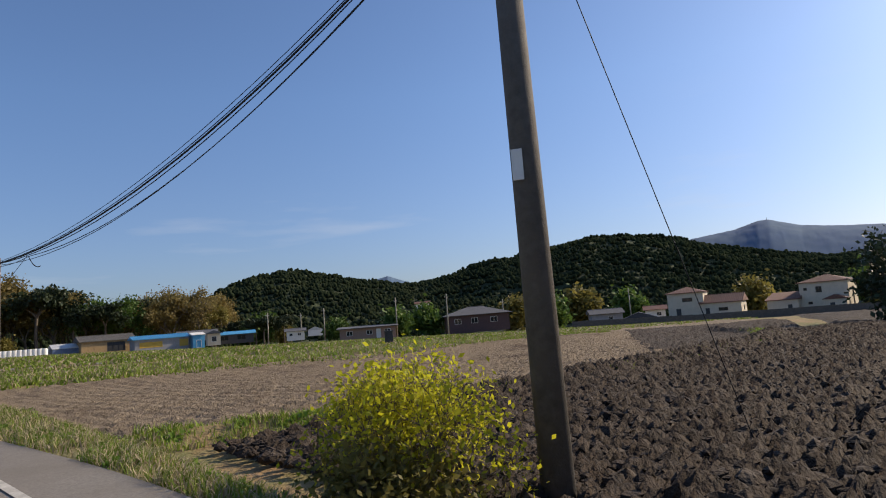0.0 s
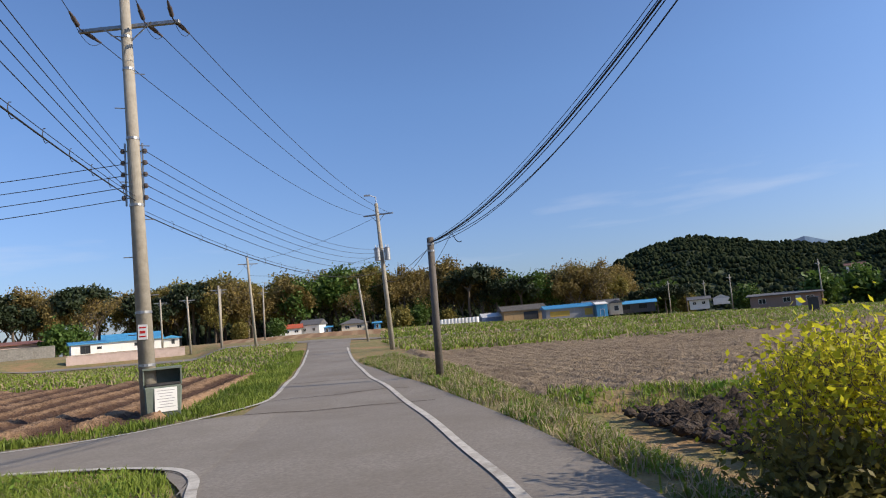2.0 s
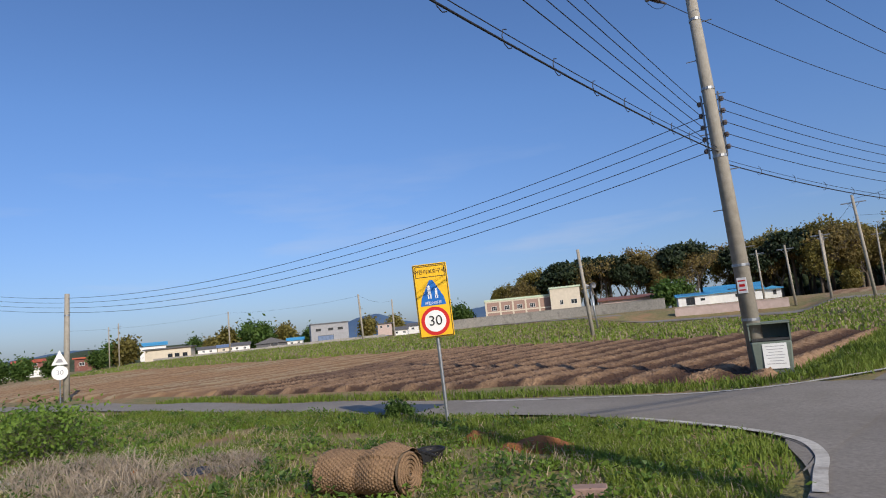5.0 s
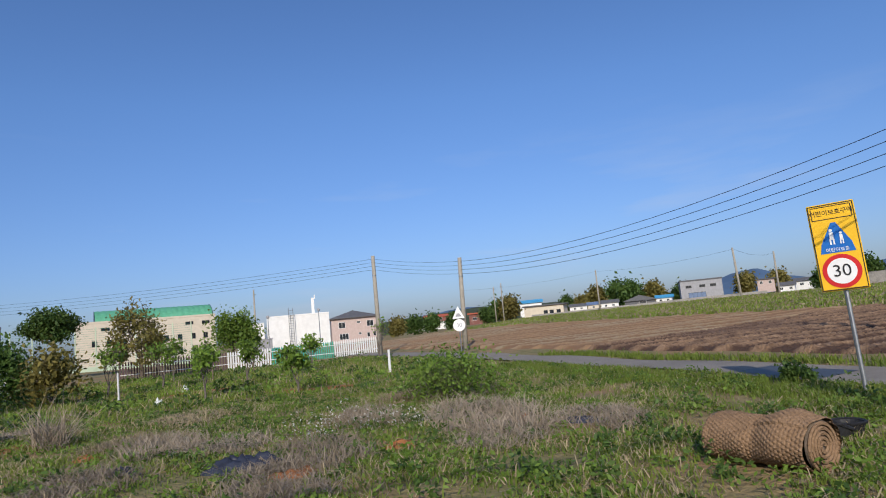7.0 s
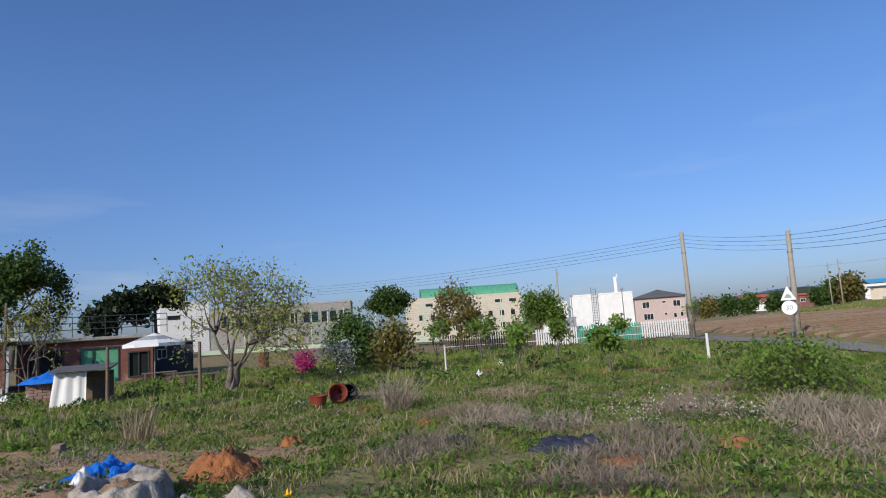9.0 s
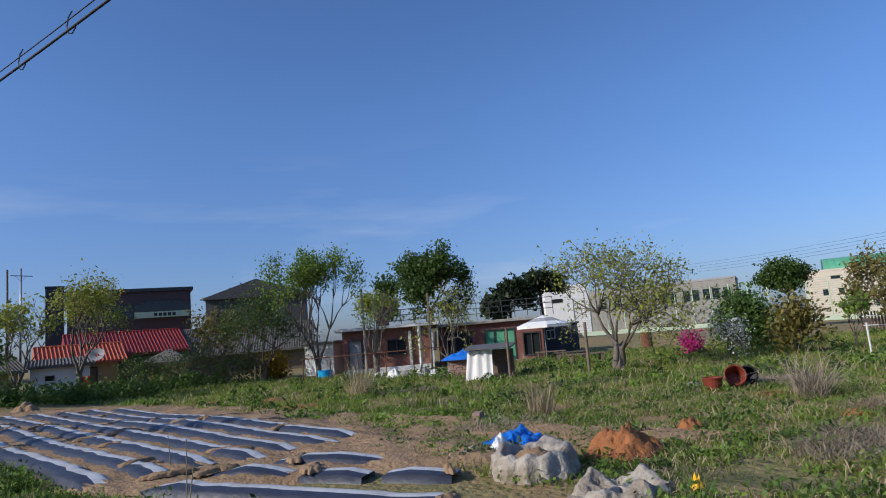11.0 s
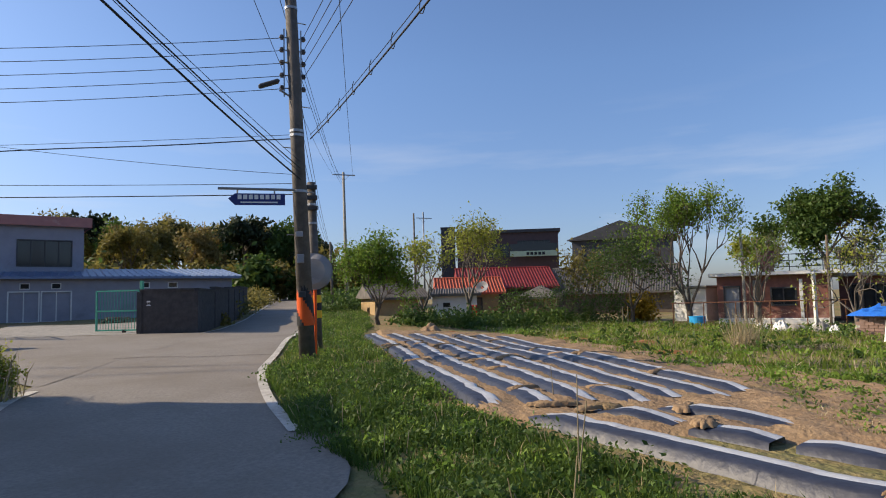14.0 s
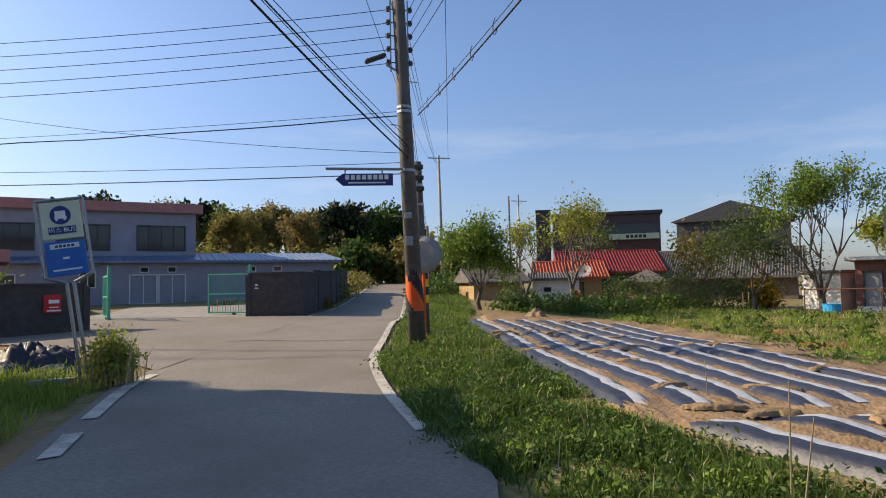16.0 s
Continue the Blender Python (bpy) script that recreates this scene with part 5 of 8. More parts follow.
for i, (z2, r) in enumerate(((4.35, 0.017), (4.6, 0.012), (4.75, 0.006), (4.5, 0.006))):
    wire(NPT + Vector((0, 0, -0.1 * i)), Vector((-0.75, -15.3, z2)), 0.35 - 0.05 * i, r, label="black telecom cable along the lane")
for i in range(6):
    wire(Vector((-0.7, -15.3, 7.4 - i * 0.55)), Vector((-2.3 - (i < 2) * 1.7, -46.3 - (i < 2) * 15, 5.7 + (i < 2) * 7 - 0.15 * i)), 0.5, 0.007, label="wire leading down the lane")
wire(Vector((5.0, 3.9, 8.0)), Vector((8.65, 3.4, -0.45)), 0.0, 0.007, label="taut steel guy wire to the field", name="guy_wire")
wire(Vector((1.66, 18.64, 3.9)), Vector((0.5, 40.2, 4.6)), 0.5, 0.010)
wire(Vector((1.66, 18.64, 3.85)), Vector((-1.6, 55, 5.6)), 0.7, 0.008)
for _p, _q in (((-98.5, 50, 7.8), (-67.3, 52.8, 7.2)), ((-67.3, 52.8, 7.2), (-72.2, 62.6, 6.7)), ((-98.5, 50, 7.8), (-110, 30, 7)), ((-11.9, 61.1, 9), (-16.5, 68.3, 7.3)), ((-16.5, 68.3, 7.3), (-20.8, 72.3, 6.7)), ((0.4, 40.2, 8.7), (-11.9, 61.1, 9.0)), ((0.4, 40.2, 6.2), (-11.9, 61.1, 7.6)), ((-20.8, 72.3, 6.7), (-28.1, 85.8, 7.6))):
    wire(_p, _q, 0.5, 0.010)

# street lamp on the old pole, road sign, hazard sleeve, boxes
bm = bm_new()
c = c2d * (6.05 / c2d.z)
cyl(bm, c, c + Vector((0.35, 0.1, 0.18)), 0.025, n=8)
part("lamp_arm", bm, STEEL, c2)
bm = bm_new()
box(bm, (0, 0, 0), (0.5, 0.16, 0.09), Matrix.Translation(c + Vector((0.58, 0.15, 0.3))) @ pose(0, 0, 0, 0, 22, 10), bevel=0.03)
part("lamp_head", bm, FRAMED, c2)
bm = bm_new()
c = c2d * (3.92 / c2d.z)
cyl(bm, c + Vector((0, 0.1, 0)), c + Vector((1.75, 0.25, 0.0)), 0.03, n=8)
for x in (0.55, 1.35):
    cyl(bm, c + Vector((x, 0.16, 0)), c + Vector((x, 0.16, -0.12)), 0.02, n=6)
part("sign_arm", bm, STEEL, c2)
bm = bm_new()
vs = [(0.32, -0.1), (1.4, -0.1), (1.55, -0.22), (1.4, -0.36), (0.32, -0.36)]
f1 = [bm.verts.new(c + Vector((x, 0.19, z))) for x, z in vs]
f2 = [bm.verts.new(c + Vector((x, 0.15, z))) for x, z in vs]
bm.faces.new(f1)
bm.faces.new(f2[::-1])
for i in range(5):
    bm.faces.new((f1[i], f1[(i + 1) % 5], f2[(i + 1) % 5], f2[i]))
rs = part("road_sign_panel", bm, SIGNN, c2, "navy arrow-shaped road name panel")


def text(body, size, m, parent, mm, name="lettering", ext=0.002):
    """Lettering in the built-in font, centred on mm."""
    cu = bpy.data.curves.new(name, 'FONT')
    cu.body, cu.size, cu.align_x, cu.align_y, cu.extrude = body, size, 'CENTER', 'CENTER', ext
    cu.materials.append(m)
    ob = new(name, cu)
    ob.parent = parent
    ob.matrix_local = mm
    return ob


def bars(parent, mm, rows, m, name="writing_bars"):
    """Plain bars in place of writing: rows of (x, y, w, h)."""
    bm = bm_new()
    for x, y, w, h in rows:
        box(bm, (x, y, 0), (w, h, 0.004), mm)
    return part(name, bm, m, parent)


_m = Matrix.Translation(c + Vector((0.88, 0.197, -0.2))) @ pose(0, 0, 0, 90, 0, 180)
bars(rs, _m, [(-0.42 + 0.12 * i, 0.02, 0.085, 0.1) for i in range(8)] + [(0, -0.1, 0.8, 0.03)], SIGNW)
# hazard sleeve and round mirror back
bm, bk = bm_new(), bm_new()
for i in range(28):
    a0, a1 = 2 * math.pi * i / 28, 2 * math.pi * (i + 1) / 28
    for k in range(16):
        z0 = 0.85 + k * 0.07
        for tgt, off in ((bm, 0.0),) + (((bk, 0.003),) if (i + k) % 14 < 6 else ()):
            q = [c2d * (z / c2d.z) + Vector((math.cos(a), math.sin(a), 0)) * (0.202 - 0.035 * (z - 0.85) + off) for z, a in ((z0, a0), (z0, a1), (z0 + 0.07, a1), (z0 + 0.07, a0))]
            tgt.faces.new([tgt.verts.new(v) for v in q])
bmesh.ops.remove_doubles(bm, verts=bm.verts, dist=1e-4)
bmesh.ops.remove_doubles(bk, verts=bk.verts, dist=1e-4)
part("hazard_sleeve", bm, OJ, c2, "orange reflective hazard sleeve")
part("hazard_stripes", bk, INK, c2, "black hazard stripes")
mr = thing("traffic_mirror", "round traffic mirror seen from its grey back on an orange post", "traffic mirror", pose(-1.0, -16.0, 0.25))
bm = bm_new()
cyl(bm, (0, 0, 0), (0, 0, 2.4), 0.04, n=9)
part("mirror_post", bm, OJ, mr)
bm = bm_new()
cyl(bm, (0.02, 0.06, 2.05), (0.05, 0.14, 2.05), 0.42, 0.30, 24)
cyl(bm, (0.02, 0.0, 2.05), (0.02, 0.06, 2.05), 0.44, 0.44, 24)
part("mirror_shell", bm, GREYW, mr)
for _z, _s in ((2.35, 0.2), (1.55, 0.14), (2.9, 0.12)):
    bm = bm_new()
    box(bm, c2d * (_z / c2d.z) + Vector((0.05, 0.2, 0)), (0.16, 0.1, _s), bevel=0.01)
    part("cable_box", bm, FRAMED if _z < 2 else GREYW, c2)

# the bin beside the high-voltage pole
bn = thing("grit_bin", "grey-green lidded grit bin with a white notice", "bin", pose(-4.98, 15.2, 0, 0, 0, 20))
bm = bm_new()
box(bm, (0, 0, 0.36), (0.78, 0.6, 0.72), bevel=0.03)
for v in bm.verts:
    if v.co.z < 0.2:
        v.co.x *= 0.9
        v.co.y *= 0.9
part("bin_body", bm, BIN, bn)
bm = bm_new()
for cc, ss in (((0, 0.28, 0.93), (0.8, 0.05, 0.4)), ((-0.385, 0.05, 0.9), (0.03, 0.42, 0.36)), ((0.385, 0.05, 0.9), (0.03, 0.42, 0.36)), ((0, 0.06, 1.1), (0.82, 0.5, 0.035))):
    box(bm, cc, ss)
part("bin_hood", bm, BIN, bn)
bm = bm_new()
box(bm, (0, -0.02, 0.76), (0.7, 0.5, 0.04))
part("bin_lid", bm, FRAMED, bn)
bm = bm_new()
box(bm, (0.05, -0.306, 0.42), (0.46, 0.008, 0.52))
pl = part("notice", bm, SIGNW, bn, "white printed notice")
bars(pl, Matrix.Translation((0.05, -0.311, 0.42)) @ pose(0, 0, 0, 90, 0, 0), [(0, 0.2 - 0.06 * i, 0.36 - 0.05 * (i % 3), 0.012) for i in range(7)], GREYW)
bm = bm_new()
_c = cpd * (1.95 / cpd.z)
box(bm, _c + Vector((0.02, -0.185, 0)), (0.2, 0.02, 0.34))
pl = part("pole_label", bm, SIGNW, cp, "faded paper label")
bars(pl, Matrix.Translation(_c + Vector((0.02, -0.197, 0))) @ pose(0, 0, 0, 90, 0, 0), [(0, 0.1, 0.15, 0.03), (0, 0.0, 0.12, 0.06), (0, -0.1, 0.15, 0.03)], SIGNR)

# school-zone sign
sg = thing("school_zone_sign", "tilted yellow school-zone speed sign on a steel post", "road sign", pose(-8.05, 8.39, 0, 0, -1.6, 45))
bm = bm_new()
cyl(bm, (0, 0.05, -0.3), (0, 0.05, 2.7), 0.032, n=10)
part("sign_post", bm, STEEL, sg)
bm = bm_new()
box(bm, (0, 0, 2.15), (0.60, 0.06, 1.28), bevel=0.015)
bd = part("sign_board", bm, SIGNY, sg)
bm = bm_new()
for cc, ss in (((0, -0.033, 2.77), (0.57, 0.004, 0.012)), ((0, -0.033, 1.53), (0.57, 0.004, 0.012)), ((-0.28, -0.033, 2.15), (0.012, 0.004, 1.23)), ((0.28, -0.033, 2.15), (0.012, 0.004, 1.23)),
               ((0, -0.033, 2.56), (0.5, 0.004, 0.01)), ((0, -0.033, 2.745), (0.5, 0.004, 0.01)), ((-0.25, -0.033, 2.65), (0.01, 0.004, 0.18)), ((0.25, -0.033, 2.65), (0.01, 0.004, 0.18))):
    box(bm, cc, ss)
part("border", bm, INK, bd)
text("어린이보호구역", 0.085, INK, bd, Matrix.Translation((0, -0.034, 2.65)) @ pose(0, 0, 0, 90, 0, 0))
bm = bm_new()
q = [bm.verts.new(v) for v in ((-0.22, -0.034, 2.06), (0.22, -0.034, 2.06), (0.19, -0.034, 2.2), (0.03, -0.034, 2.5), (-0.03, -0.034, 2.5), (-0.19, -0.034, 2.2))]
bm.faces.new(q)
tr = part("blue_triangle", bm, SIGNB, bd)
text("어린이보호", 0.065, SIGNW, tr, Matrix.Translation((0, -0.037, 2.10)) @ pose(0, 0, 0, 90, 0, 0))
bm = bm_new()
for x, s in ((-0.05, 1.0), (0.07, 0.75)):
    cyl(bm, (x, -0.040, 2.18 + 0.21 * s), (x, -0.036, 2.18 + 0.21 * s), 0.022 * s, n=10)
    for dx, w in ((0, 0.05), (-0.03, 0.02), (0.03, 0.02)):
        z0, z1 = (0.07, 0.18) if dx == 0 else (0.0, 0.09)
        box(bm, (x + dx * s * 0.7, -0.038, 2.18 + (z0 + z1) / 2 * s), (w * s, 0.004, (z1 - z0) * s))
part("pictogram", bm, SIGNW, tr)
for r, y, m in ((0.245, 0.035, SIGNR), (0.185, 0.038, SIGNW)):
    bm = bm_new()
    cyl(bm, (0, -y, 1.79), (0, -0.03, 1.79), r, n=32)
    pt = part("speed_disc" if m is SIGNR else "disc_face", bm, m, bd)
text("30", 0.24, INK, pt, Matrix.Translation((0, -0.041, 1.79)) @ pose(0, 0, 0, 90, 0, 0), ext=0.003)
# signs on the pole at the farm road
ws = thing("warning_sign", "white triangular hump sign above a round speed disc", "road sign", pose(-32.85, 8.9, 0, 0, 0, 74))
bm = bm_new()
q = [bm.verts.new(v) for v in ((-0.32, 0, 1.75), (0.32, 0, 1.75), (0, 0, 2.4), (-0.32, 0.03, 1.75), (0.32, 0.03, 1.75), (0, 0.03, 2.4))]
for f in ((0, 1, 2), (5, 4, 3), (0, 3, 4, 1), (1, 4, 5, 2), (2, 5, 3, 0)):
    bm.faces.new([q[i] for i in f])
part("triangle", bm, SIGNW, ws)
bm = bm_new()
cyl(bm, (0, 0, 1.4), (0, 0.03, 1.4), 0.32, n=24)
dk = part("disc", bm, SIGNW, ws)
text("30", 0.3, GREYW, dk, Matrix.Translation((0, -0.004, 1.4)) @ pose(0, 0, 0, 90, 0, 0))
bm = bm_new()
cyl(bm, (0, 0.06, 0), (0, 0.06, 2.3), 0.03, n=8)
part("sign_post", bm, STEEL, ws)
bm = bm_new()
q = [bm.verts.new(v) for v in ((-0.16, -0.004, 1.85), (0.16, -0.004, 1.85), (0.06, -0.004, 2.02), (-0.06, -0.004, 2.02))]
bm.faces.new(q)
part("hump_mark", bm, GREYW, ws)
# loudspeaker
ls = thing("loudspeaker", "pale grey horn loudspeaker on a post", "loudspeaker", pose(-27.5, 44.9, 3.95))
for a in (-1, 1):
    bm = bm_new()
    cyl(bm, (0, 0, 0), (0.45 * a, -0.15, 0.05), 0.05, 0.24, 14, False)
    part("horn", bm, GREYW, ls)
# ---- trees and plants ----


def leaves_mesh(name, pts, size, rng, stretch=1.6, flat=0.3):
    """Small folded leaf quads at the points, turned at random."""
    n = len(pts)
    u = rng.normal(size=(n, 3))
    u /= np.linalg.norm(u, axis=1)[:, None]
    w = rng.normal(size=(n, 3))
    w[:, 2] *= flat
    w -= (w * u).sum(1)[:, None] * u
    w /= np.linalg.norm(w, axis=1)[:, None] + 1e-9
    s = size * (0.6 + 0.8 * rng.random(n))[:, None]
    a, b = u * s * stretch / 2, w * s / 2
    v = np.stack([pts - a, pts + b * 0.9, pts + a, pts - b * 0.9], 1).reshape(-1, 3)
    f = np.arange(n * 4).reshape(-1, 4)
    me = bpy.data.meshes.new(name)
    me.from_pydata(v.tolist(), [], f.tolist())
    return me


def grow(rng, base, d, length, r, depth, out, tips, spread=0.75, up=0.25, kids=3):
    """Limbs that fork: tapered bars into out, ends into tips."""
    p = Vector(base)
    d = Vector(d).normalized()
    n = 3
    for i in range(n):
        d2 = (d + Vector(rng.normal(size=3) * 0.16) + Vector((0, 0, up * 0.15))).normalized()
        q = p + d2 * (length / n)
        out.append((p.copy(), q.copy(), r * (1 - 0.22 * i), r * (1 - 0.22 * (i + 1))))
        if depth <= 1:
            tips.append(q.copy())
        p, d = q, d2
    if depth == 0:
        return
    for k in range(kids):
        a = rng.random() * 6.28 + k * 6.28 / kids
        side = d.orthogonal().normalized()
        side.rotate(Matrix.Rotation(a, 3, d))
        nd = (d * (1 - spread * 0.4) + side * spread * (0.6 + 0.5 * rng.random()) + Vector((0, 0, up)))
        grow(rng, p, nd, length * (0.62 + 0.2 * rng.random()), r * 0.36 ** 0.5 * 0.95, depth - 1, out, tips, spread, up, kids)


def bars_mesh(name, segs, n=6):
    """Tapered limbs as one mesh."""
    vs, fs = [], []
    for p, q, r0, r1 in segs:
        d = (q - p)
        if d.length < 1e-5:
            continue
        x = d.orthogonal().normalized()
        y = d.normalized().cross(x)
        o = len(vs)
        for c, r in ((p, r0), (q, r1)):
            for i in range(n):
                a = 2 * math.pi * i / n
                vs.append(tuple(c + x * (r * math.cos(a)) + y * (r * math.sin(a))))
        fs += [(o + i, o + (i + 1) % n, o + n + (i + 1) % n, o + n + i) for i in range(n)]
    me = bpy.data.meshes.new(name)
    me.from_pydata(vs, [], fs)
    me.polygons.foreach_set("use_smooth", [True] * len(fs))
    return me


def tree(name, label, loc, h, seed, leafm, barkm=None, trunk=0.3, r=0.0, depth=4, kids=3, n=6000, size=0.16, spread=0.8, up=0.25, puff=0.5, squash=1.0, lean=(0, 0), category="tree", group="", bare=0.0, stems=1, flat=0.4, width=0.0):
    """A tree: trunk and limbs as one part, a crown of separate leaves as another."""
    rng = np.random.default_rng(seed)
    root = thing(name, label, category, Matrix.Translation(loc), group)
    segs, tips = [], []
    r = r or h * 0.022
    L = h * (1 - trunk) * 0.42
    for s in range(stems):
        d = Vector((lean[0] + (rng.normal() * 0.35 if stems > 1 else 0), lean[1] + (rng.normal() * 0.35 if stems > 1 else 0), 1)).normalized()
        b = Vector((0, 0, -0.2)) + Vector((rng.normal() * 0.1 * (stems > 1), rng.normal() * 0.1 * (stems > 1), 0))
        t = b + d * (h * trunk + 0.2)
        mid = b.lerp(t, 0.5) + Vector((rng.normal() * 0.03 * h, rng.normal() * 0.03 * h, 0)) * 0.6
        rr = r / stems ** 0.5
        segs += [(b, mid, rr * 1.25, rr * 1.05), (mid, t, rr * 1.05, rr * 0.9)]
        for k in range(kids + 1):
            a = rng.random() * 1.2 + k * 6.28 / (kids + 1)
            nd = Vector((math.cos(a) * spread, math.sin(a) * spread, 0.75 + up)) + d * 0.25
            grow(rng, t - d * (h * 0.05 * rng.random()), nd, L * (0.8 + 0.4 * rng.random()), rr * 0.6, depth - 1, segs, tips, spread, up, kids)
    zs = max(q.z for q in tips)
    k = (h - puff * h * 0.04) / zs
    rad = float(np.percentile([math.hypot(q.x, q.y) for q in tips], 92)) + puff * 0.8
    kx = (width or h * 0.8) / 2 / rad
    fit = Matrix.Diagonal((kx, kx, k, 1))
    segs = [(fit @ p, fit @ q, a, b) for p, q, a, b in segs]
    P = np.array([tuple(fit @ q) for q in tips])
    me = bars_mesh("trunk", segs)
    me.materials.append(barkm or BARK)
    o = new("trunk", me)
    o.parent = root
    if n:
        keep = P[rng.random(len(P)) >= bare]
        c = keep[rng.integers(0, len(keep), n)]
        pts = c + rng.normal(size=(n, 3)) * puff * np.array([1, 1, squash])
        me = leaves_mesh("crown", pts, size, rng, flat=flat)
        me.materials.append(leafm)
        o = new("crown", me)
        o.parent = root
    return root


def place(proto, p, s=1.0, rz=0.0, sz=None):
    c = copy_thing(proto, Matrix.Translation(p) @ pose(0, 0, 0, 0, 0, rz))
    c.scale = (s, s, sz or s)
    return c


# prototypes of the woods stand at their own first places
W1 = tree("oak_tree", "tall olive-leaved oak at the edge of the wood", on(14.0, 205), 15, 11, LEAF_OAK, n=6000, size=0.36, depth=5, puff=0.55, spread=0.75, trunk=0.35, bare=0.15, group="trees of the wood")
W2 = tree("oak_tree", "tall rusty spring oak at the edge of the wood", on(11.0, 205), 15, 12, LEAF_RUST, n=5600, size=0.36, depth=5, puff=0.55, spread=0.85, trunk=0.32, bare=0.15, group="trees of the wood")
W3 = tree("pine_tree", "dark pine in the wood with bare lower trunk", on(19.0, 205), 14, 13, LEAF_PINE, n=4500, size=0.5, depth=3, kids=4, puff=0.65, squash=0.45, spread=1.0, up=0.05, trunk=0.55, group="trees of the wood")
W4 = tree("bare_tree", "tall half-bare spring tree in the wood", on(2.0, 205), 14, 14, LEAF_RUST, BARKG, n=1700, size=0.32, depth=5, puff=0.6, spread=0.7, trunk=0.3, group="trees of the wood")
W5 = tree("green_tree", "fresh green broadleaf at the foot of the wood", on(-4.0, 205), 11, 15, LEAF_DEEP, n=5600, size=0.38, depth=4, puff=0.65, spread=0.9, trunk=0.25, group="trees of the wood")
_rng = np.random.default_rng(5)
_protos = [W1, W2, W3, W4, W5]
# (from az, to az, elevation of the crown tops in degrees, number, mix)
for _a0, _a1, _e0, _e1, _n, _mix in ((20.9, 15.5, 4.6, 5.6, 12, (0, 2, 1, 2, 3)), (15.5, 8.5, 5.6, 5.0, 16, (0, 1, 1, 0, 3)), (8.5, 0.5, 5.2, 6.0, 16, (0, 3, 1, 0, 4)), (0.5, -4.8, 5.6, 5.0, 12, (3, 0, 3, 1)), (-4.8, -9.8, 5.5, 4.8, 9, (0, 1, 2)), (-9.8, -15.2, 3.6, 3.5, 10, (2, 2, 3, 4)), (-15.2, -21.2, 4.3, 3.8, 11, (1, 0, 1, 3)),
                                     (39.6, 35.2, 4.0, 5.2, 5, (0, 0, 1)), (35.2, 30, 4.7, 5.1, 11, (2, 3, 2, 0)), (30, 22.3, 5.2, 4.9, 13, (2, 3, 2, 1, 0)), (-22, -27, 1.8, 1.5, 6, (2, 4, 2))):
    for i in range(_n):
        a = _a0 + (_a1 - _a0) * (i + _rng.random()) / _n
        e = _e0 + (_e1 - _e0) * i / _n + _rng.normal() * 0.35 - abs(_rng.normal()) * 0.3
        far = 205 if _e0 > 2 else 185
        d = far + _rng.random() * 30
        p = on(a, d)
        hh = 1.6 + d * math.tan(radians(max(e, 1.2))) - p.z
        pr = _protos[_mix[i % len(_mix)]]
        base_h = (15, 15, 14, 14, 11)[_protos.index(pr)]
        place(pr, p - Vector((0, 0, 0.3)), hh / base_h * (0.9 + 0.25 * _rng.random()), _rng.random() * 360, hh / base_h)
# small low trees and bushes at the foot of the woods, and far tree lines
SH = tree("shrub", "low rounded olive shrub by the field edge", on(-2.0, 110), 3.0, 21, LEAF_OAK, n=2200, size=0.32, depth=3, puff=0.55, trunk=0.12, spread=1.1, group="shrubs at the field edges")
SG = tree("shrub", "low fresh green shrub by the field edge", on(9.0, 125), 3.0, 22, LEAF_DEEP, n=2400, size=0.30, depth=3, puff=0.55, trunk=0.12, spread=1.1, group="shrubs at the field edges")
for a, d, s, g in ((12, 122, 1.2, 0), (3, 118, 1, 1), (-1, 128, 1.3, 0), (-3.5, 124, 1.6, 1), (-6, 130, 1.2, 0), (-12, 150, 2.2, 0), (-23.5, 140, 1.6, 1), (-25, 135, 2.4, 1), (-26.5, 130, 1.4, 0), (-31, 128, 1.3, 1), (-36.5, 120, 1.6, 1), (-39, 125, 1.8, 1), (-47, 140, 2.0, 0), (-50, 150, 2.4, 1), (-53, 160, 2.5, 0), (-57, 150, 2.2, 1), (-66.5, 165, 2.4, 0), (-74.5, 160, 2.4, 1), (-76, 130, 2.2, 0),
                   (24.2, 150, 1.6, 1), (25.4, 120, 1.4, 1), (43, 140, 1.4, 1), (44.5, 160, 1.8, 1), (46, 150, 1.2, 1), (49, 200, 1.6, 0), (58.5, 230, 2.0, 0), (60.5, 230, 2.4, 1), (61.5, 240, 2.6, 1), (63.5, 240, 2.2, 0), (66, 250, 1.8, 1), (71, 160, 1.6, 0), (72, 165, 1.5, 1), (73, 140, 1.0, 1), (76, 150, 1.1, 1), (78, 150, 1.2, 1), (79.5, 140, 1.2, 1), (81, 120, 1.0, 0), (64.8, 230, 1.5, 0), (56.5, 220, 1.6, 1), (51.5, 180, 1.5, 0)):
    place(SG if g else SH, on(a, d + (75 if -30 < a < 14 else 25), -0.1), s * 1.2, (a * 37) % 360)
# southern wood behind the sheds
for i in range(26):
    a = 198.5 - 26.5 * i / 25 + _rng.normal() * 0.4
    d = 82 + _rng.random() * 22
    e = np.interp(a, [172, 177, 180, 184, 190, 199], [2.0, 3.0, 6.6, 7.4, 7.0, 7.0]) + _rng.normal() * 0.3
    p = on(a, d)
    hh = 1.6 + d * math.tan(radians(e)) - p.z
    pr = _protos[(0, 2, 0, 1, 4, 0)[i % 6]]
    base_h = (15, 15, 14, 14, 11)[_protos.index(pr)]
    place(pr, p - Vector((0, 0, 0.3)), hh / base_h * 0.9, _rng.random() * 360, hh / base_h)
place(W3, on(205, 62), 0.55, 40, 0.62)
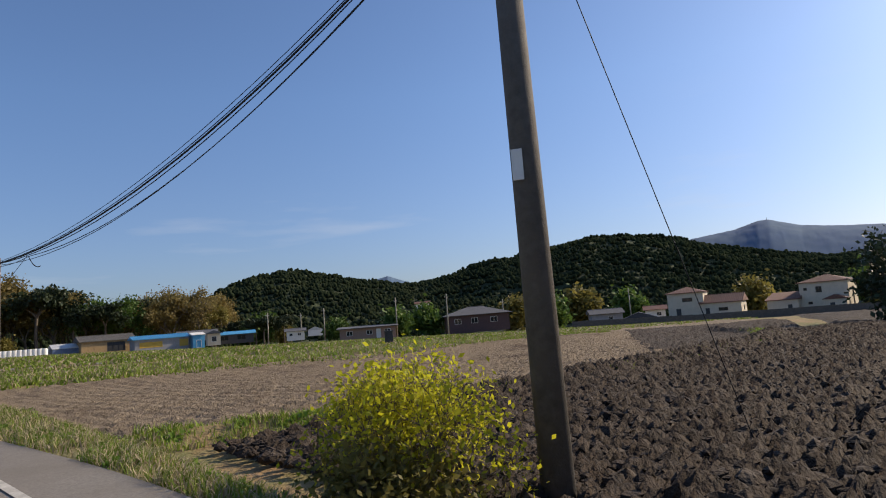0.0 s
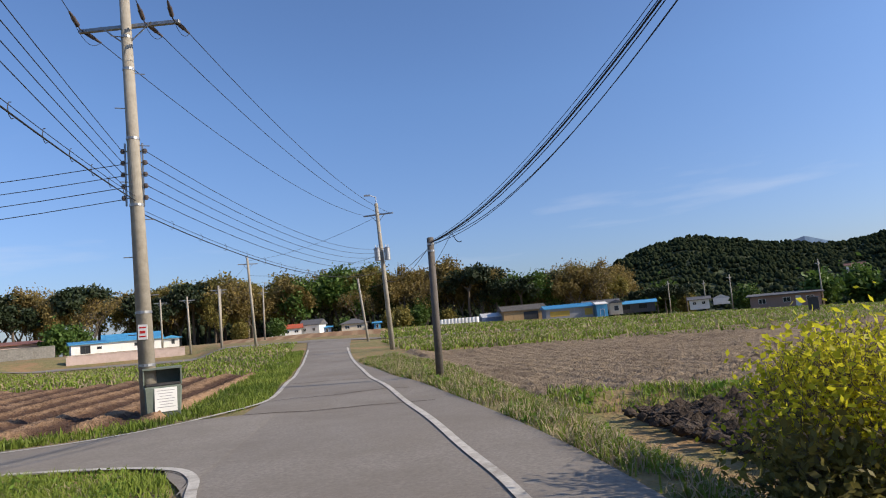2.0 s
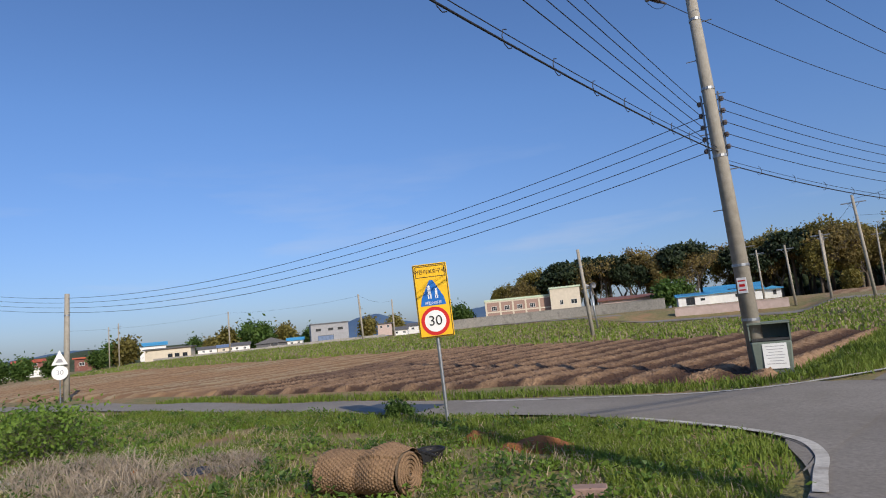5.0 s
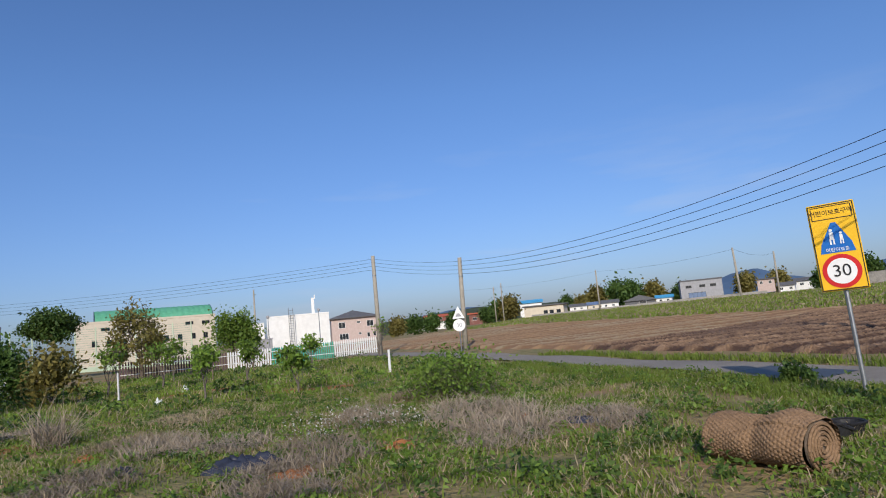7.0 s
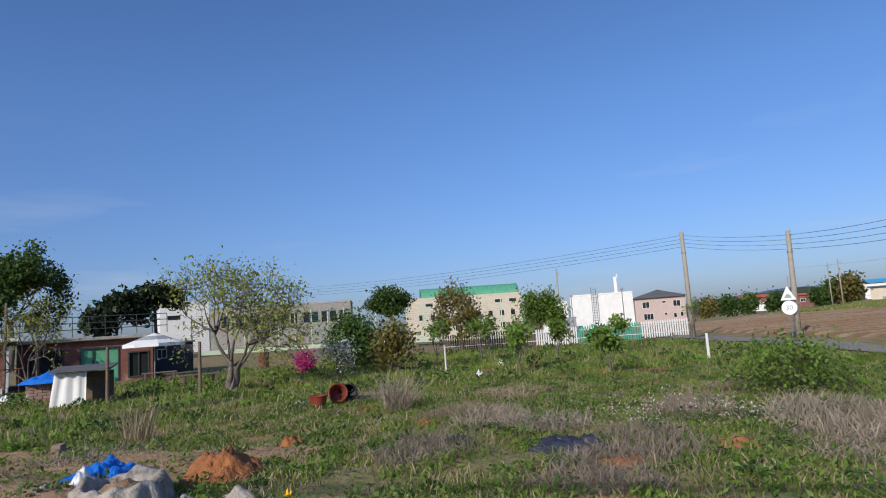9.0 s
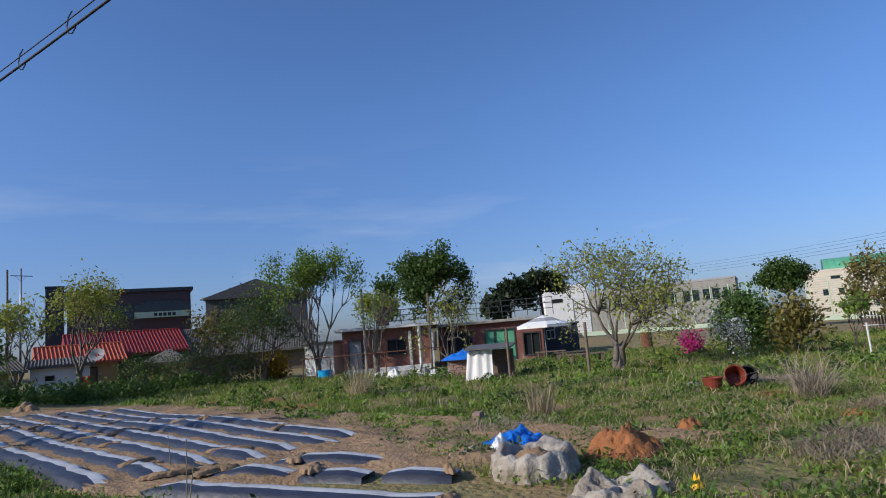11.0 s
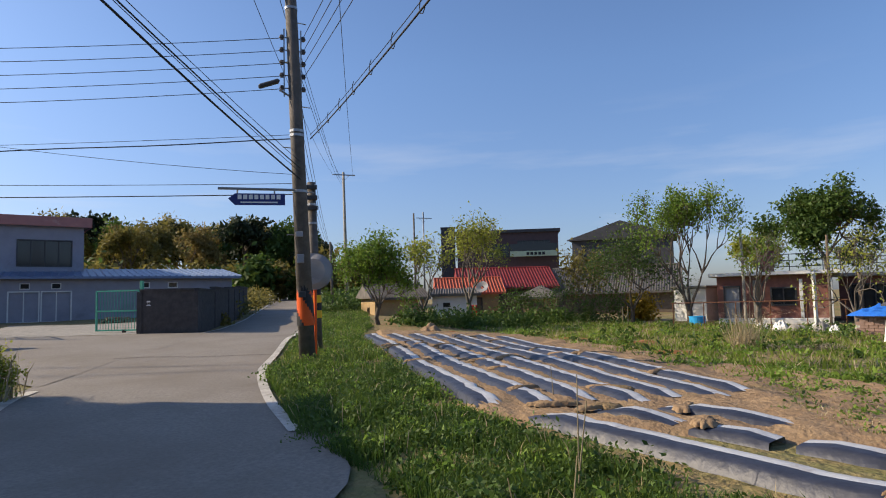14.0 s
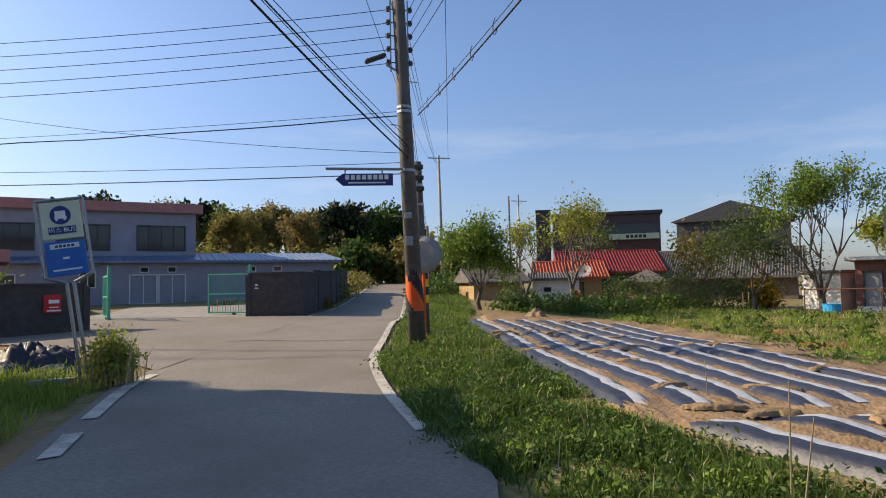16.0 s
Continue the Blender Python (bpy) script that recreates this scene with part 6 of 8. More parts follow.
for i in range(16):
    place((SH, SG)[i % 2], on(172 + 1.7 * i, 72 + 6 * _rng.random(), -0.1), 0.9 + 0.7 * _rng.random(), i * 57)

# garden trees, each its own
tree("fruit_tree", "spreading young-leaved tree with twin grey trunks", (-20.2, -11.8, 0), 4.6, 31, LEAF_YOUNG, BARKG, n=5200, size=0.07, depth=5, kids=3, puff=0.22, trunk=0.22, spread=0.95, up=0.2, stems=2, bare=0.45, r=0.16, width=5.4)
tree("fruit_tree", "airy green tree leaning over the white wall", (-18.6, -28.0, 0), 6.9, 32, LEAF_BRIGHT, BARK, n=8000, size=0.085, depth=5, kids=3, puff=0.22, trunk=0.14, spread=0.7, up=0.3, bare=0.3, r=0.15, width=4.6)
tree("fruit_tree", "low bushy olive-green tree over the farmhouse", (-17.0, -30.5, 0), 5.0, 33, LEAF_DEEP, BARK, n=5500, size=0.075, depth=5, kids=3, puff=0.34, trunk=0.2, spread=1.1, bare=0.25, width=5.2)
tree("green_tree", "small fresh green tree by the mud hut", (-3.9, -29.4, 0.45), 4.2, 34, LEAF_BRIGHT, BARK, n=8000, size=0.085, depth=4, kids=4, puff=0.26, trunk=0.25, spread=0.7, bare=0.1)
tree("bare_tree", "thin half-bare tree before the white hut", (-6.2, -31.0, 0.3), 4.4, 35, LEAF_YOUNG, BARKG, n=900, size=0.11, depth=5, kids=3, puff=0.2, trunk=0.2, spread=0.6, up=0.4, bare=0.5)
tree("fruit_tree", "young-leaved tree before the red-roofed house", (-9.4, -34.6, 0.1), 6.2, 36, LEAF_YOUNG, BARKG, n=4000, size=0.09, depth=5, kids=3, puff=0.25, trunk=0.22, spread=0.65, up=0.35, bare=0.35)
tree("fruit_tree", "sparse grey-branched tree before the long farmhouse", (-15.6, -34.0, 0.1), 4.3, 37, LEAF_OAK, BARKG, n=1500, size=0.12, depth=5, kids=3, puff=0.25, trunk=0.15, spread=1.0, bare=0.3)
tree("fruit_tree", "sparse twiggy tree before the brick outhouse", (-20.3, -20.2, 0), 4.0, 38, LEAF_YOUNG, BARKG, n=900, size=0.07, depth=5, kids=3, puff=0.22, trunk=0.2, spread=0.85, bare=0.4)
tree("bare_tree", "thin bare tree against the brick wall", (-19.4, -24.2, 0), 4.2, 39, LEAF_BRIGHT, BARKG, n=350, size=0.08, depth=4, kids=3, puff=0.2, trunk=0.3, spread=0.5, up=0.5, bare=0.3)
tree("big_tree", "dense deep green tree behind the outhouse", on(136.9, 62), 10.4, 40, LEAF_DEEP, BARK, n=17000, size=0.19, depth=4, kids=4, puff=0.42, squash=0.6, trunk=0.42, spread=1.0, up=0.16, bare=0.25, width=8.2)
tree("pine_tree", "umbrella-shaped pine with a leaning trunk", on(127.2, 75), 7.8, 41, LEAF_PINE, BARK, n=3600, size=0.35, depth=3, kids=4, puff=0.55, squash=0.4, trunk=0.62, spread=1.0, up=0.0, lean=(0.15, 0.1))
tree("pine_tree", "dark pine behind the brick outhouse", on(130.0, 72), 7.0, 42, LEAF_PINE, BARK, n=3600, size=0.35, depth=3, kids=4, puff=0.6, squash=0.5, trunk=0.45, spread=1.0, up=0.0)
tree("pale_tree", "pale green rounded tree far behind the roofs", on(141.5, 80), 7.2, 43, LEAF_YOUNG, BARKG, n=2600, size=0.25, depth=4, puff=0.4, trunk=0.3, spread=0.9, bare=0.3)
tree("green_tree", "dense round deep green tree by the sports fence", on(107.6, 56), 5.1, 44, LEAF_DEEP, BARK, n=9000, size=0.15, depth=3, kids=4, puff=0.34, squash=0.6, width=4.3, trunk=0.5, spread=0.9, bare=0.05)
tree("fruit_tree", "yellow-green flat-crowned tree before the school", (-39.8, -8.0, 0), 4.5, 45, LEAF_OAK, BARK, n=3800, size=0.12, depth=4, kids=4, puff=0.22, squash=0.6, trunk=0.3, spread=1.1, up=0.12, bare=0.2)
tree("green_tree", "green tree beside the grey hut", on(94.6, 54), 4.2, 46, LEAF_BRIGHT, BARK, n=7000, size=0.14, depth=4, kids=4, puff=0.35, trunk=0.3, spread=1.0, bare=0.05)
tree("blossom_bush", "white-blossoming fruit bush in the garden", (-23.6, -9.4, 0), 1.9, 47, LEAF_WHITEF, BARK, n=700, size=0.06, depth=4, puff=0.2, trunk=0.15, spread=1.0, category="bush", bare=0.4)
tree("blossom_bush", "magenta azalea bush in full flower", (-26.6, -12.2, 0), 0.9, 48, LEAF_PINKF, BARK, n=1200, size=0.07, depth=3, puff=0.2, trunk=0.1, spread=1.1, category="bush")
tree("garden_bush", "dense green fruit bush in the garden", (-27.8, -10.4, 0), 2.4, 49, LEAF_DEEP, BARK, n=5000, size=0.1, depth=4, puff=0.3, trunk=0.15, spread=1.1, category="bush")
tree("garden_bush", "dense green fruit bush beside the path", (-30.5, -11.5, 0), 2.1, 50, LEAF_OAK, BARK, n=5000, size=0.1, depth=4, puff=0.3, trunk=0.12, spread=1.2, category="bush")
tree("garden_bush", "dark twiggy bush in the garden", (-25.0, -7.6, 0), 1.9, 51, LEAF_OAK, BARK, n=1500, size=0.12, depth=4, puff=0.3, trunk=0.1, spread=1.2, category="bush", bare=0.3)
for i, (x, y, h, w) in enumerate(((-14.2, -33.4, 2.6, 3.4), (-16.6, -32.2, 2.2, 3.0), (-12.4, -35.0, 2.0, 2.6))):
    tree("twiggy_bush", "dark twiggy bush before the old farmhouse", (x, y, 0.1), h, 160 + i, LEAF_DEEP, BARK, n=1600, size=0.07, depth=5, kids=3, puff=0.22, trunk=0.08, spread=1.1, stems=3, category="bush", group="twiggy bushes", bare=0.3, width=w)
tree("golden_bush", "golden forsythia in the shade of the farmhouse", (-18.8, -33.0, 0), 1.2, 52, LEAF_GOLD, BARK, n=2400, size=0.12, depth=3, puff=0.35, trunk=0.1, spread=1.2, category="bush")
for i, (x, y, h, lb) in enumerate(((-31.5, -3.6, 1.9, 0.4), (-28.0, -4.6, 1.8, 0.5), (-33.5, -5.2, 2.1, 0.5), (-25.0, -1.2, 1.6, 0.3), (-21.5, -2.2, 1.5, 0.3), (-26.5, -6.2, 1.9, 0.6), (-37.5, 5.2, 2.2, 0.9), (-19.0, 0.6, 1.3, 0.3), (-29.5, 1.2, 1.5, 0.3))):
    tree("sapling", "thin young garden sapling with few leaves", (x, y, 0), h, 60 + i, LEAF_BRIGHT, BARKG, n=int(700 * (1 - lb)) + 60, size=0.09, depth=4, kids=3, puff=0.12, trunk=0.25, spread=0.7, up=0.4, group="saplings in the garden", bare=lb * 0.5, width=h * 0.6)
# the lime-yellow bush by the lane: several stems, many small drooping leaves
tree("roadside_bush", "lime-yellow young-leaved bush beside the field", (4.2, 5.2, -0.42), 1.78, 71, LEAF_LIME, BARK, n=6200, size=0.044, depth=4, kids=4, puff=0.12, trunk=0.12, spread=1.0, up=0.25, stems=4, category="bush", r=0.05, bare=0.2, width=2.25)
tree("olive_bush", "olive undergrowth beside the lime bush", (3.55, 4.75, -0.42), 1.0, 72, LEAF_OAK, BARK, n=5200, size=0.05, depth=4, kids=4, puff=0.15, trunk=0.1, spread=1.25, up=0.1, stems=4, category="bush", r=0.03, bare=0.1, width=1.7)
tree("bus_stop_bush", "yellow-green bush with pale feathery tips at the bus stop", (4.05, -11.7, 0.1), 0.85, 73, LEAF_YOUNG, BARK, n=2200, size=0.045, depth=4, kids=3, puff=0.12, trunk=0.08, spread=1.0, stems=4, category="bush", width=0.75)
tree("corner_bush", "dark green shrub behind the corner wall", (13.2, -22.0, 0.1), 2.2, 74, LEAF_DEEP, BARK, n=3000, size=0.14, depth=3, puff=0.3, trunk=0.1, spread=1.0, category="bush")
tree("field_weed_bush", "leafy green weed thicket beside the farm road", (-13.8, 3.9, 0), 0.9, 75, LEAF_BRIGHT, BARK, n=4200, size=0.05, depth=4, kids=4, puff=0.2, trunk=0.05, spread=1.3, stems=5, category="bush", r=0.02, width=2.4)
tree("dark_tuft_bush", "dark rounded tuft by the farm road", (-10.0, 9.0, 0), 0.32, 76, LEAF_DEEP, BARK, n=1500, size=0.04, width=0.5, depth=3, puff=0.06, trunk=0.05, spread=1.2, category="bush")
tree("edge_tree", "dark pine branch at the edge of the far field", on(-76.5, 60), 7.0, 77, LEAF_PINE, BARK, n=3000, size=0.3, depth=3, kids=4, puff=0.5, trunk=0.2, spread=1.2, up=0.0)
# ---- hills ----


def hill(name, label, prof, d0, d1, m, amp, seed, crowns=0, foot=0.0):
    """A wooded hill: ridge line prof of (az, elevation), rising from d0 to d1."""
    prof = sorted(prof)
    az = np.linspace(prof[0][0], prof[-1][0], 240)
    el = np.interp(az, [p[0] for p in prof], [p[1] for p in prof])
    rows = 44
    t = np.linspace(0, 1.25, rows)[:, None]
    d = d0 + (d1 - d0) * t
    top = 1.6 + d1 * np.tan(np.radians(el - (0.42 if crowns else 0.0)))
    prof_t = np.where(t <= 1, np.sin(np.clip(t, 0, 1) * math.pi / 2) ** 1.15, 1 - (t - 1) * 1.2)
    A = np.radians(az)[None]
    X, Y = -np.sin(A) * d, np.cos(A) * d
    rng = np.random.default_rng(seed)
    rough = np.array([[noise.fractal(Vector((x * 0.035, y * 0.035, seed)), 0.7, 2.1, 5) for x, y in zip(xr, yr)] for xr, yr in zip(X, Y)])
    z0 = land(X, Y) - 1.0
    Z = z0 + (top[None] - z0) * prof_t + rough * amp * np.clip(t * 5, 0, 1)
    v = np.stack([X, Y, Z], -1).reshape(-1, 3)
    na = len(az)
    f = [(i * na + j, i * na + j + 1, (i + 1) * na + j + 1, (i + 1) * na + j) for i in range(rows - 1) for j in range(na - 1)]
    root = tagged(obj(name, v, f, m, smooth=True), label, "hill", kind="structure")
    if crowns:
        # tree crowns standing on the slope, many small leaf clumps
        ii, jj = rng.integers(2, rows - 7, crowns), rng.integers(1, na - 1, crowns)
        C = np.stack([X[ii, jj], Y[ii, jj], Z[ii, jj]], -1) + rng.normal(size=(crowns, 3)) * np.array([1.5, 1.5, 0.2])
        bm = bm_new()
        bmesh.ops.create_icosphere(bm, subdivisions=1, radius=1)
        bv = np.array([tuple(v.co) for v in bm.verts])
        bf = np.array([[v.index for v in f.verts] for f in bm.faces])
        bm.free()
        k = len(bv)
        s = (d0 / 270) * (0.5 + 0.9 * rng.random(crowns))
        P = C[:, None] + bv[None] * (0.8 + 0.4 * rng.random((crowns, k, 1))) * s[:, None, None] * np.array([0.95, 0.95, 1.15]) + np.array([0, 0, 0.6]) * s[:, None, None]
        me = bpy.data.meshes.new("hill_woods")
        me.from_pydata(P.reshape(-1, 3).tolist(), [], (bf[None] + (np.arange(crowns) * k)[:, None, None]).reshape(-1, 3).tolist())
        me.polygons.foreach_set("use_smooth", [True] * len(me.polygons))
        me.materials.append(HILLC)
        tagged(new("hill_woods", me), "dark mixed woods covering the hillside", "woods", kind="stuff")
    return root


HILLM = mat("wooded_slope", (0.036, 0.050, 0.024), (0.062, 0.074, 0.034), 0.05, 0.95, 1.0, (0.085, 0.085, 0.03), 0.016, (0.56, 0.7), space="World", bscale=0.3, bdist=2.0)
# blue of the distant haze is put into this base colour
FARM = mat("haze_tinted_mountain", (0.065, 0.115, 0.20), (0.075, 0.13, 0.215), 0.01, 1.0, 0.0, (0.10, 0.155, 0.21), 0.004, (0.5, 0.7), space="World", bscale=0.05, bdist=12.0)
hill("hill_east", "dark wooded hill beyond the fields", [(-17, 1.5), (-19, 2.6), (-21.4, 3.96), (-24.3, 5.0), (-27.1, 5.42), (-31.5, 4.64), (-34.5, 3.98), (-38.5, 3.68), (-41.6, 4.04), (-44.2, 4.84), (-47.8, 5.29), (-51.9, 5.91), (-53.9, 6.2), (-56.8, 6.03), (-61.4, 5.35), (-63.9, 4.5), (-67.6, 3.64), (-71.5, 2.9), (-75.8, 2.6), (-82, 2.4)], 240, 420, HILLM, 3.0, 3, 26000)
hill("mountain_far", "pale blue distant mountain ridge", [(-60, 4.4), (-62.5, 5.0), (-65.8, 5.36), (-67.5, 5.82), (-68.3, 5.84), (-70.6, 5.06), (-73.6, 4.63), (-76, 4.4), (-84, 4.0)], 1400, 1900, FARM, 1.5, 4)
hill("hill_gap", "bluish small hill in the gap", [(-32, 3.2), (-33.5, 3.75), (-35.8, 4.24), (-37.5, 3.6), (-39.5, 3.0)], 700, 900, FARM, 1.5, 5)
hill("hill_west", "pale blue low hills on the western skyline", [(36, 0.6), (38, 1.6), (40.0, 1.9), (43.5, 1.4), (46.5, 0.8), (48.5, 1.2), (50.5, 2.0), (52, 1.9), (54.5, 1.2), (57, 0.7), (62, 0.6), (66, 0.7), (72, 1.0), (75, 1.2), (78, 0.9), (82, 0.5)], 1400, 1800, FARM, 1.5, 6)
hill("hill_far_woods", "low dark tree line on the plain", [(56, 0.3), (58, 0.9), (60.5, 1.3), (62, 1.0), (66, 0.9), (70, 0.9), (74, 1.0), (80, 0.7), (84, 0.4)], 330, 400, HILLM, 1.0, 7, 0)
hill("hill_wood_back", "dense dark wood behind the first trees", [(20.5, 1.6), (19, 2.6), (15, 3.3), (8, 3.2), (2, 3.6), (-4, 3.2), (-9, 2.8), (-14, 2.4), (-20, 2.6), (-23, 1.6)], 240, 280, HILLM, 1.5, 8, 5000)
# radio mast on the mountain
ms = thing("radio_mast", "tiny radio mast on the mountain top", "mast", Matrix.Translation(polar(-68.2, 1880, 182)))
bm = bm_new()
cyl(bm, (0, 0, 0), (0, 0, 22), 1.2, 0.5, 6)
box(bm, (6, 0, 1), (16, 5, 6))
part("mast", bm, GREYW, ms)
# ---- garden plot, small things ----


def crumple(name, w, d, h, m, seed, parent=None, n=26, ragged=0.35, folds=2.2, smoothf=True, hollow=0.0):
    """A crumpled sheet or heap: a grid with noise, falling to the ground at a ragged edge."""
    vs, fs = [], []
    for i in range(n + 1):
        for j in range(n + 1):
            u, v = i / n * 2 - 1, j / n * 2 - 1
            a = math.atan2(v, u)
            e = 1 + ragged * noise.noise(Vector((math.cos(a) * 1.4, math.sin(a) * 1.4, seed)))
            r = min(1.0, max(abs(u), abs(v)))
            q = math.hypot(u, v) or 1
            x, y = u / q * r * e, v / q * r * e
            k = max(0.0, 1 - r ** 2.2)
            z = h * k * (0.75 + 0.55 * noise.fractal(Vector((x * folds, y * folds, seed * 3.1)), 0.8, 2.2, 4)) + 0.03 * h * noise.noise(Vector((x * 9, y * 9, seed)))
            if hollow:
                z -= hollow * max(0.0, 1 - (r / 0.62) ** 4)
            vs.append((x * w / 2, y * d / 2, z - (0.03 if r > 0.99 else 0)))
    for i in range(n):
        for j in range(n):
            o = i * (n + 1) + j
            fs.append((o, o + n + 1, o + n + 2, o + 1))
    ob = obj(name, vs, fs, m, parent, smooth=smoothf)
    return ob


def heap(name, label, category, x, y, w, d, h, m, seed, rz=0.0, **kw):
    ob = crumple(name, w, d, h, m, seed, **kw)
    ob.matrix_world = pose(x, y, gz(x, y) - 0.01, 0, 0, rz)
    return tagged(ob, label, category)


# raised beds under mulch film
def bed(a, b, seed, label="raised vegetable bed under black and silver film"):
    a, b = Vector((*a, 0)), Vector((*b, 0))
    root = thing("mulch_bed", label, "garden bed", Matrix.Translation((a.x, a.y, gz(a.x, a.y))), "raised beds")
    u = (b - a).normalized()
    s = Vector((u.y, -u.x, 0))
    if s.x < 0:
        s = -s
    n = int((b - a).length / 0.22)
    rng = np.random.default_rng(seed)
    z0 = gz(a.x, a.y)
    prof = {"film_dark": [(0.25, 0.0), (0.21, 0.05), (0.14, 0.078), (0.04, 0.09)], "film_silver": [(0.04, 0.09), (-0.03, 0.095), (-0.10, 0.092), (-0.15, 0.07), (-0.19, 0.0)]}
    off = [(0.035 * rng.normal(), 1 + 0.05 * rng.normal()) for _ in range(n + 1)]
    for nm, pr in prof.items():
        vs, fs = [], []
        for i in range(n + 1):
            p = a.lerp(b, i / n)
            end = min(1.0, (min(i, n - i) + 0.4) / 2.5)
            for k, (x, z) in enumerate(pr):
                q = p + s * (x * (0.9 + 0.1 * off[i][1]) + off[i][0] * 0.6)
                vs.append((q.x - a.x, q.y - a.y, gz(q.x, q.y) - z0 + 0.06 + z * off[i][1] * end - (0.13 if z == 0 else 0)))
        c = len(pr)
        for i in range(n):
            for k in range(c - 1):
                o = i * c + k
                fs.append((o, o + 1, o + c + 1, o + c))
        ob = obj(nm, vs, fs, FILM if nm == "film_dark" else FILMW, root, smooth=True)
    # sand thrown over the film in places
    for k in range(max(1, n // 15)):
        t = rng.random()
        p = a.lerp(b, t) - Vector((a.x, a.y, 0))
        o = crumple("sand_patch", 0.46 + 0.2 * rng.random(), 0.12 + 0.14 * rng.random(), 0.045, SAND, seed * 7 + k, root, 14, 0.9, 3.0)
        o.location = p + s * (0.05 * rng.normal()) + Vector((0, 0, 0.128 + gz(*(p + a).xy) - z0))
        o.rotation_euler = (0, 0, math.atan2(s.y, s.x) + 0.5 * rng.normal())
    return root


for i in range(7):
    f = i / 6
    bed((-2.9 - 4.1 * f, -22.6 + 1.6 * f), (-3.25 - 4.0 * f, -8.7 + (0.4 if i % 2 else 0.0) - 0.3 * (i > 4)), 100 + i)
bed((-3.65, -8.0), (-5.1, -4.0), 110)
bed((-4.5, -8.1), (-5.0, -7.1), 111)
bed((-5.1, -6.9), (-5.5, -6.15), 113)
bed((-5.6, -5.95), (-6.0, -5.2), 114)
bed((-5.3, -8.0), (-6.1, -6.6), 112)

# grass and weeds


def inside(poly, X, Y):
    c = np.zeros(len(X), bool)
    n = len(poly)
    for i in range(n):
        (x0, y0), (x1, y1) = poly[i], poly[(i + 1) % n]
        hit = ((y0 > Y) != (y1 > Y)) & (X < (x1 - x0) * (Y - y0) / (y1 - y0 + 1e-12) + x0)
        c ^= hit
    return c


def sample(poly, n, rng, clump=0.0, holes=()):
    P = np.array(poly, float)
    lo, hi = P.min(0), P.max(0)
    out = []
    while sum(map(len, out)) < n:
        X = lo + (hi - lo) * rng.random((n, 2))
        if clump:
            g = np.sin(X[:, 0] * 1.9 + 1.1 * np.sin(X[:, 1] * 1.3)) * np.sin(X[:, 1] * 2.3 + 0.7) + 0.5 * np.sin(X[:, 0] * 5.1 + 2) * np.sin(X[:, 1] * 4.3)
            X = X[rng.random(len(X)) < np.clip(0.5 + g * clump, 0.04, 1)]
        k = inside(poly, X[:, 0], X[:, 1])
        for h in holes:
            k &= ~inside(h, X[:, 0], X[:, 1])
        out.append(X[k])
    return np.concatenate(out)[:n]


def grass(name, label, poly, n, h, w, m, seed, clump=0.5, lean=0.45, holes=()):
    """Blades of grass, each bent once, over a stretch of ground."""
    rng = np.random.default_rng(seed)
    P = sample(poly, n, rng, clump, holes)
    n = len(P)
    z = land(P[:, 0], P[:, 1]) + 0.0
    B = np.c_[P, z]
    hh = h * (0.45 + 0.9 * rng.random(n) ** 1.6)
    a = rng.random(n) * 6.283
    ld = rng.normal(size=(n, 2)) * lean
    side = np.c_[np.cos(a), np.sin(a), np.zeros(n)] * (w * (0.7 + 0.6 * rng.random(n)))[:, None]
    mid = B + np.c_[ld * hh[:, None] * 0.35, hh * 0.6]
    tip = B + np.c_[ld * hh[:, None], hh * (1 - 0.25 * np.abs(ld).sum(1)).clip(0.3, 1)]
    v = np.stack([B - side, B + side, mid + side * 0.75, mid - side * 0.75, tip], 1).reshape(-1, 3)
    o = np.arange(n) * 5
    f = [(i, i + 1, i + 2, i + 3) for i in o.tolist()] + [(i + 3, i + 2, i + 4) for i in o.tolist()]
    me = bpy.data.meshes.new(name)
    me.from_pydata(v.tolist(), [], f)
    me.materials.append(m)
    return tagged(new(name, me), label, "grass", kind="stuff")


VERGE = [(-0.75, -8.0), (-0.1, -13), (-0.35, -20), (-0.7, -27), (-0.9, -44), (-4.5, -44), (-3.4, -28), (-2.5, -22), (-2.8, -8.8), (-3.4, -6.5), (-4.5, -3.4), (-2.2, -4.2), (-1.4, -6.2)]
PLOT = [(-2.6, -24.2), (-2.9, -8.4), (-4.2, -3.4), (-6.9, -3.4), (-7.9, -8.0), (-7.6, -23)]
NEARLOT = [(-2.4, 6.9), (-3.6, 8.75), (-5.5, 9.15), (-10, 9.0), (-16, 8.5), (-21, 7.9), (-18, -2), (-15, -8), (-9, -10), (-6.6, -7.5), (-6.0, -3.2), (-3.4, -2.5), (-2.0, 2)]
MIDLOT = [(-21, 7.9), (-38, 4.6), (-40, -8), (-30, -20), (-21, -22), (-18.5, -28), (-17, -33), (-7, -34), (-8.6, -24), (-8.2, -9), (-15, -8), (-18, -2)]
EASTV = [(2.2, 5.2), (2.05, 8.6), (1.8, 11), (1.35, 15), (0.3, 22), (-1.2, 32), (0.6, 34), (2.6, 23), (3.2, 15.4), (3.5, 12), (3.3, 6), (3.2, 3.8)]
RIDGE = [(3.4, 12.0), (3.4, 14.4), (9, 12.6), (16, 11.0), (24, 11.6), (34, 14.2), (40, 18), (41, 16.6), (35, 12.8), (25, 10.0), (16, 9.7), (9, 10.8)]
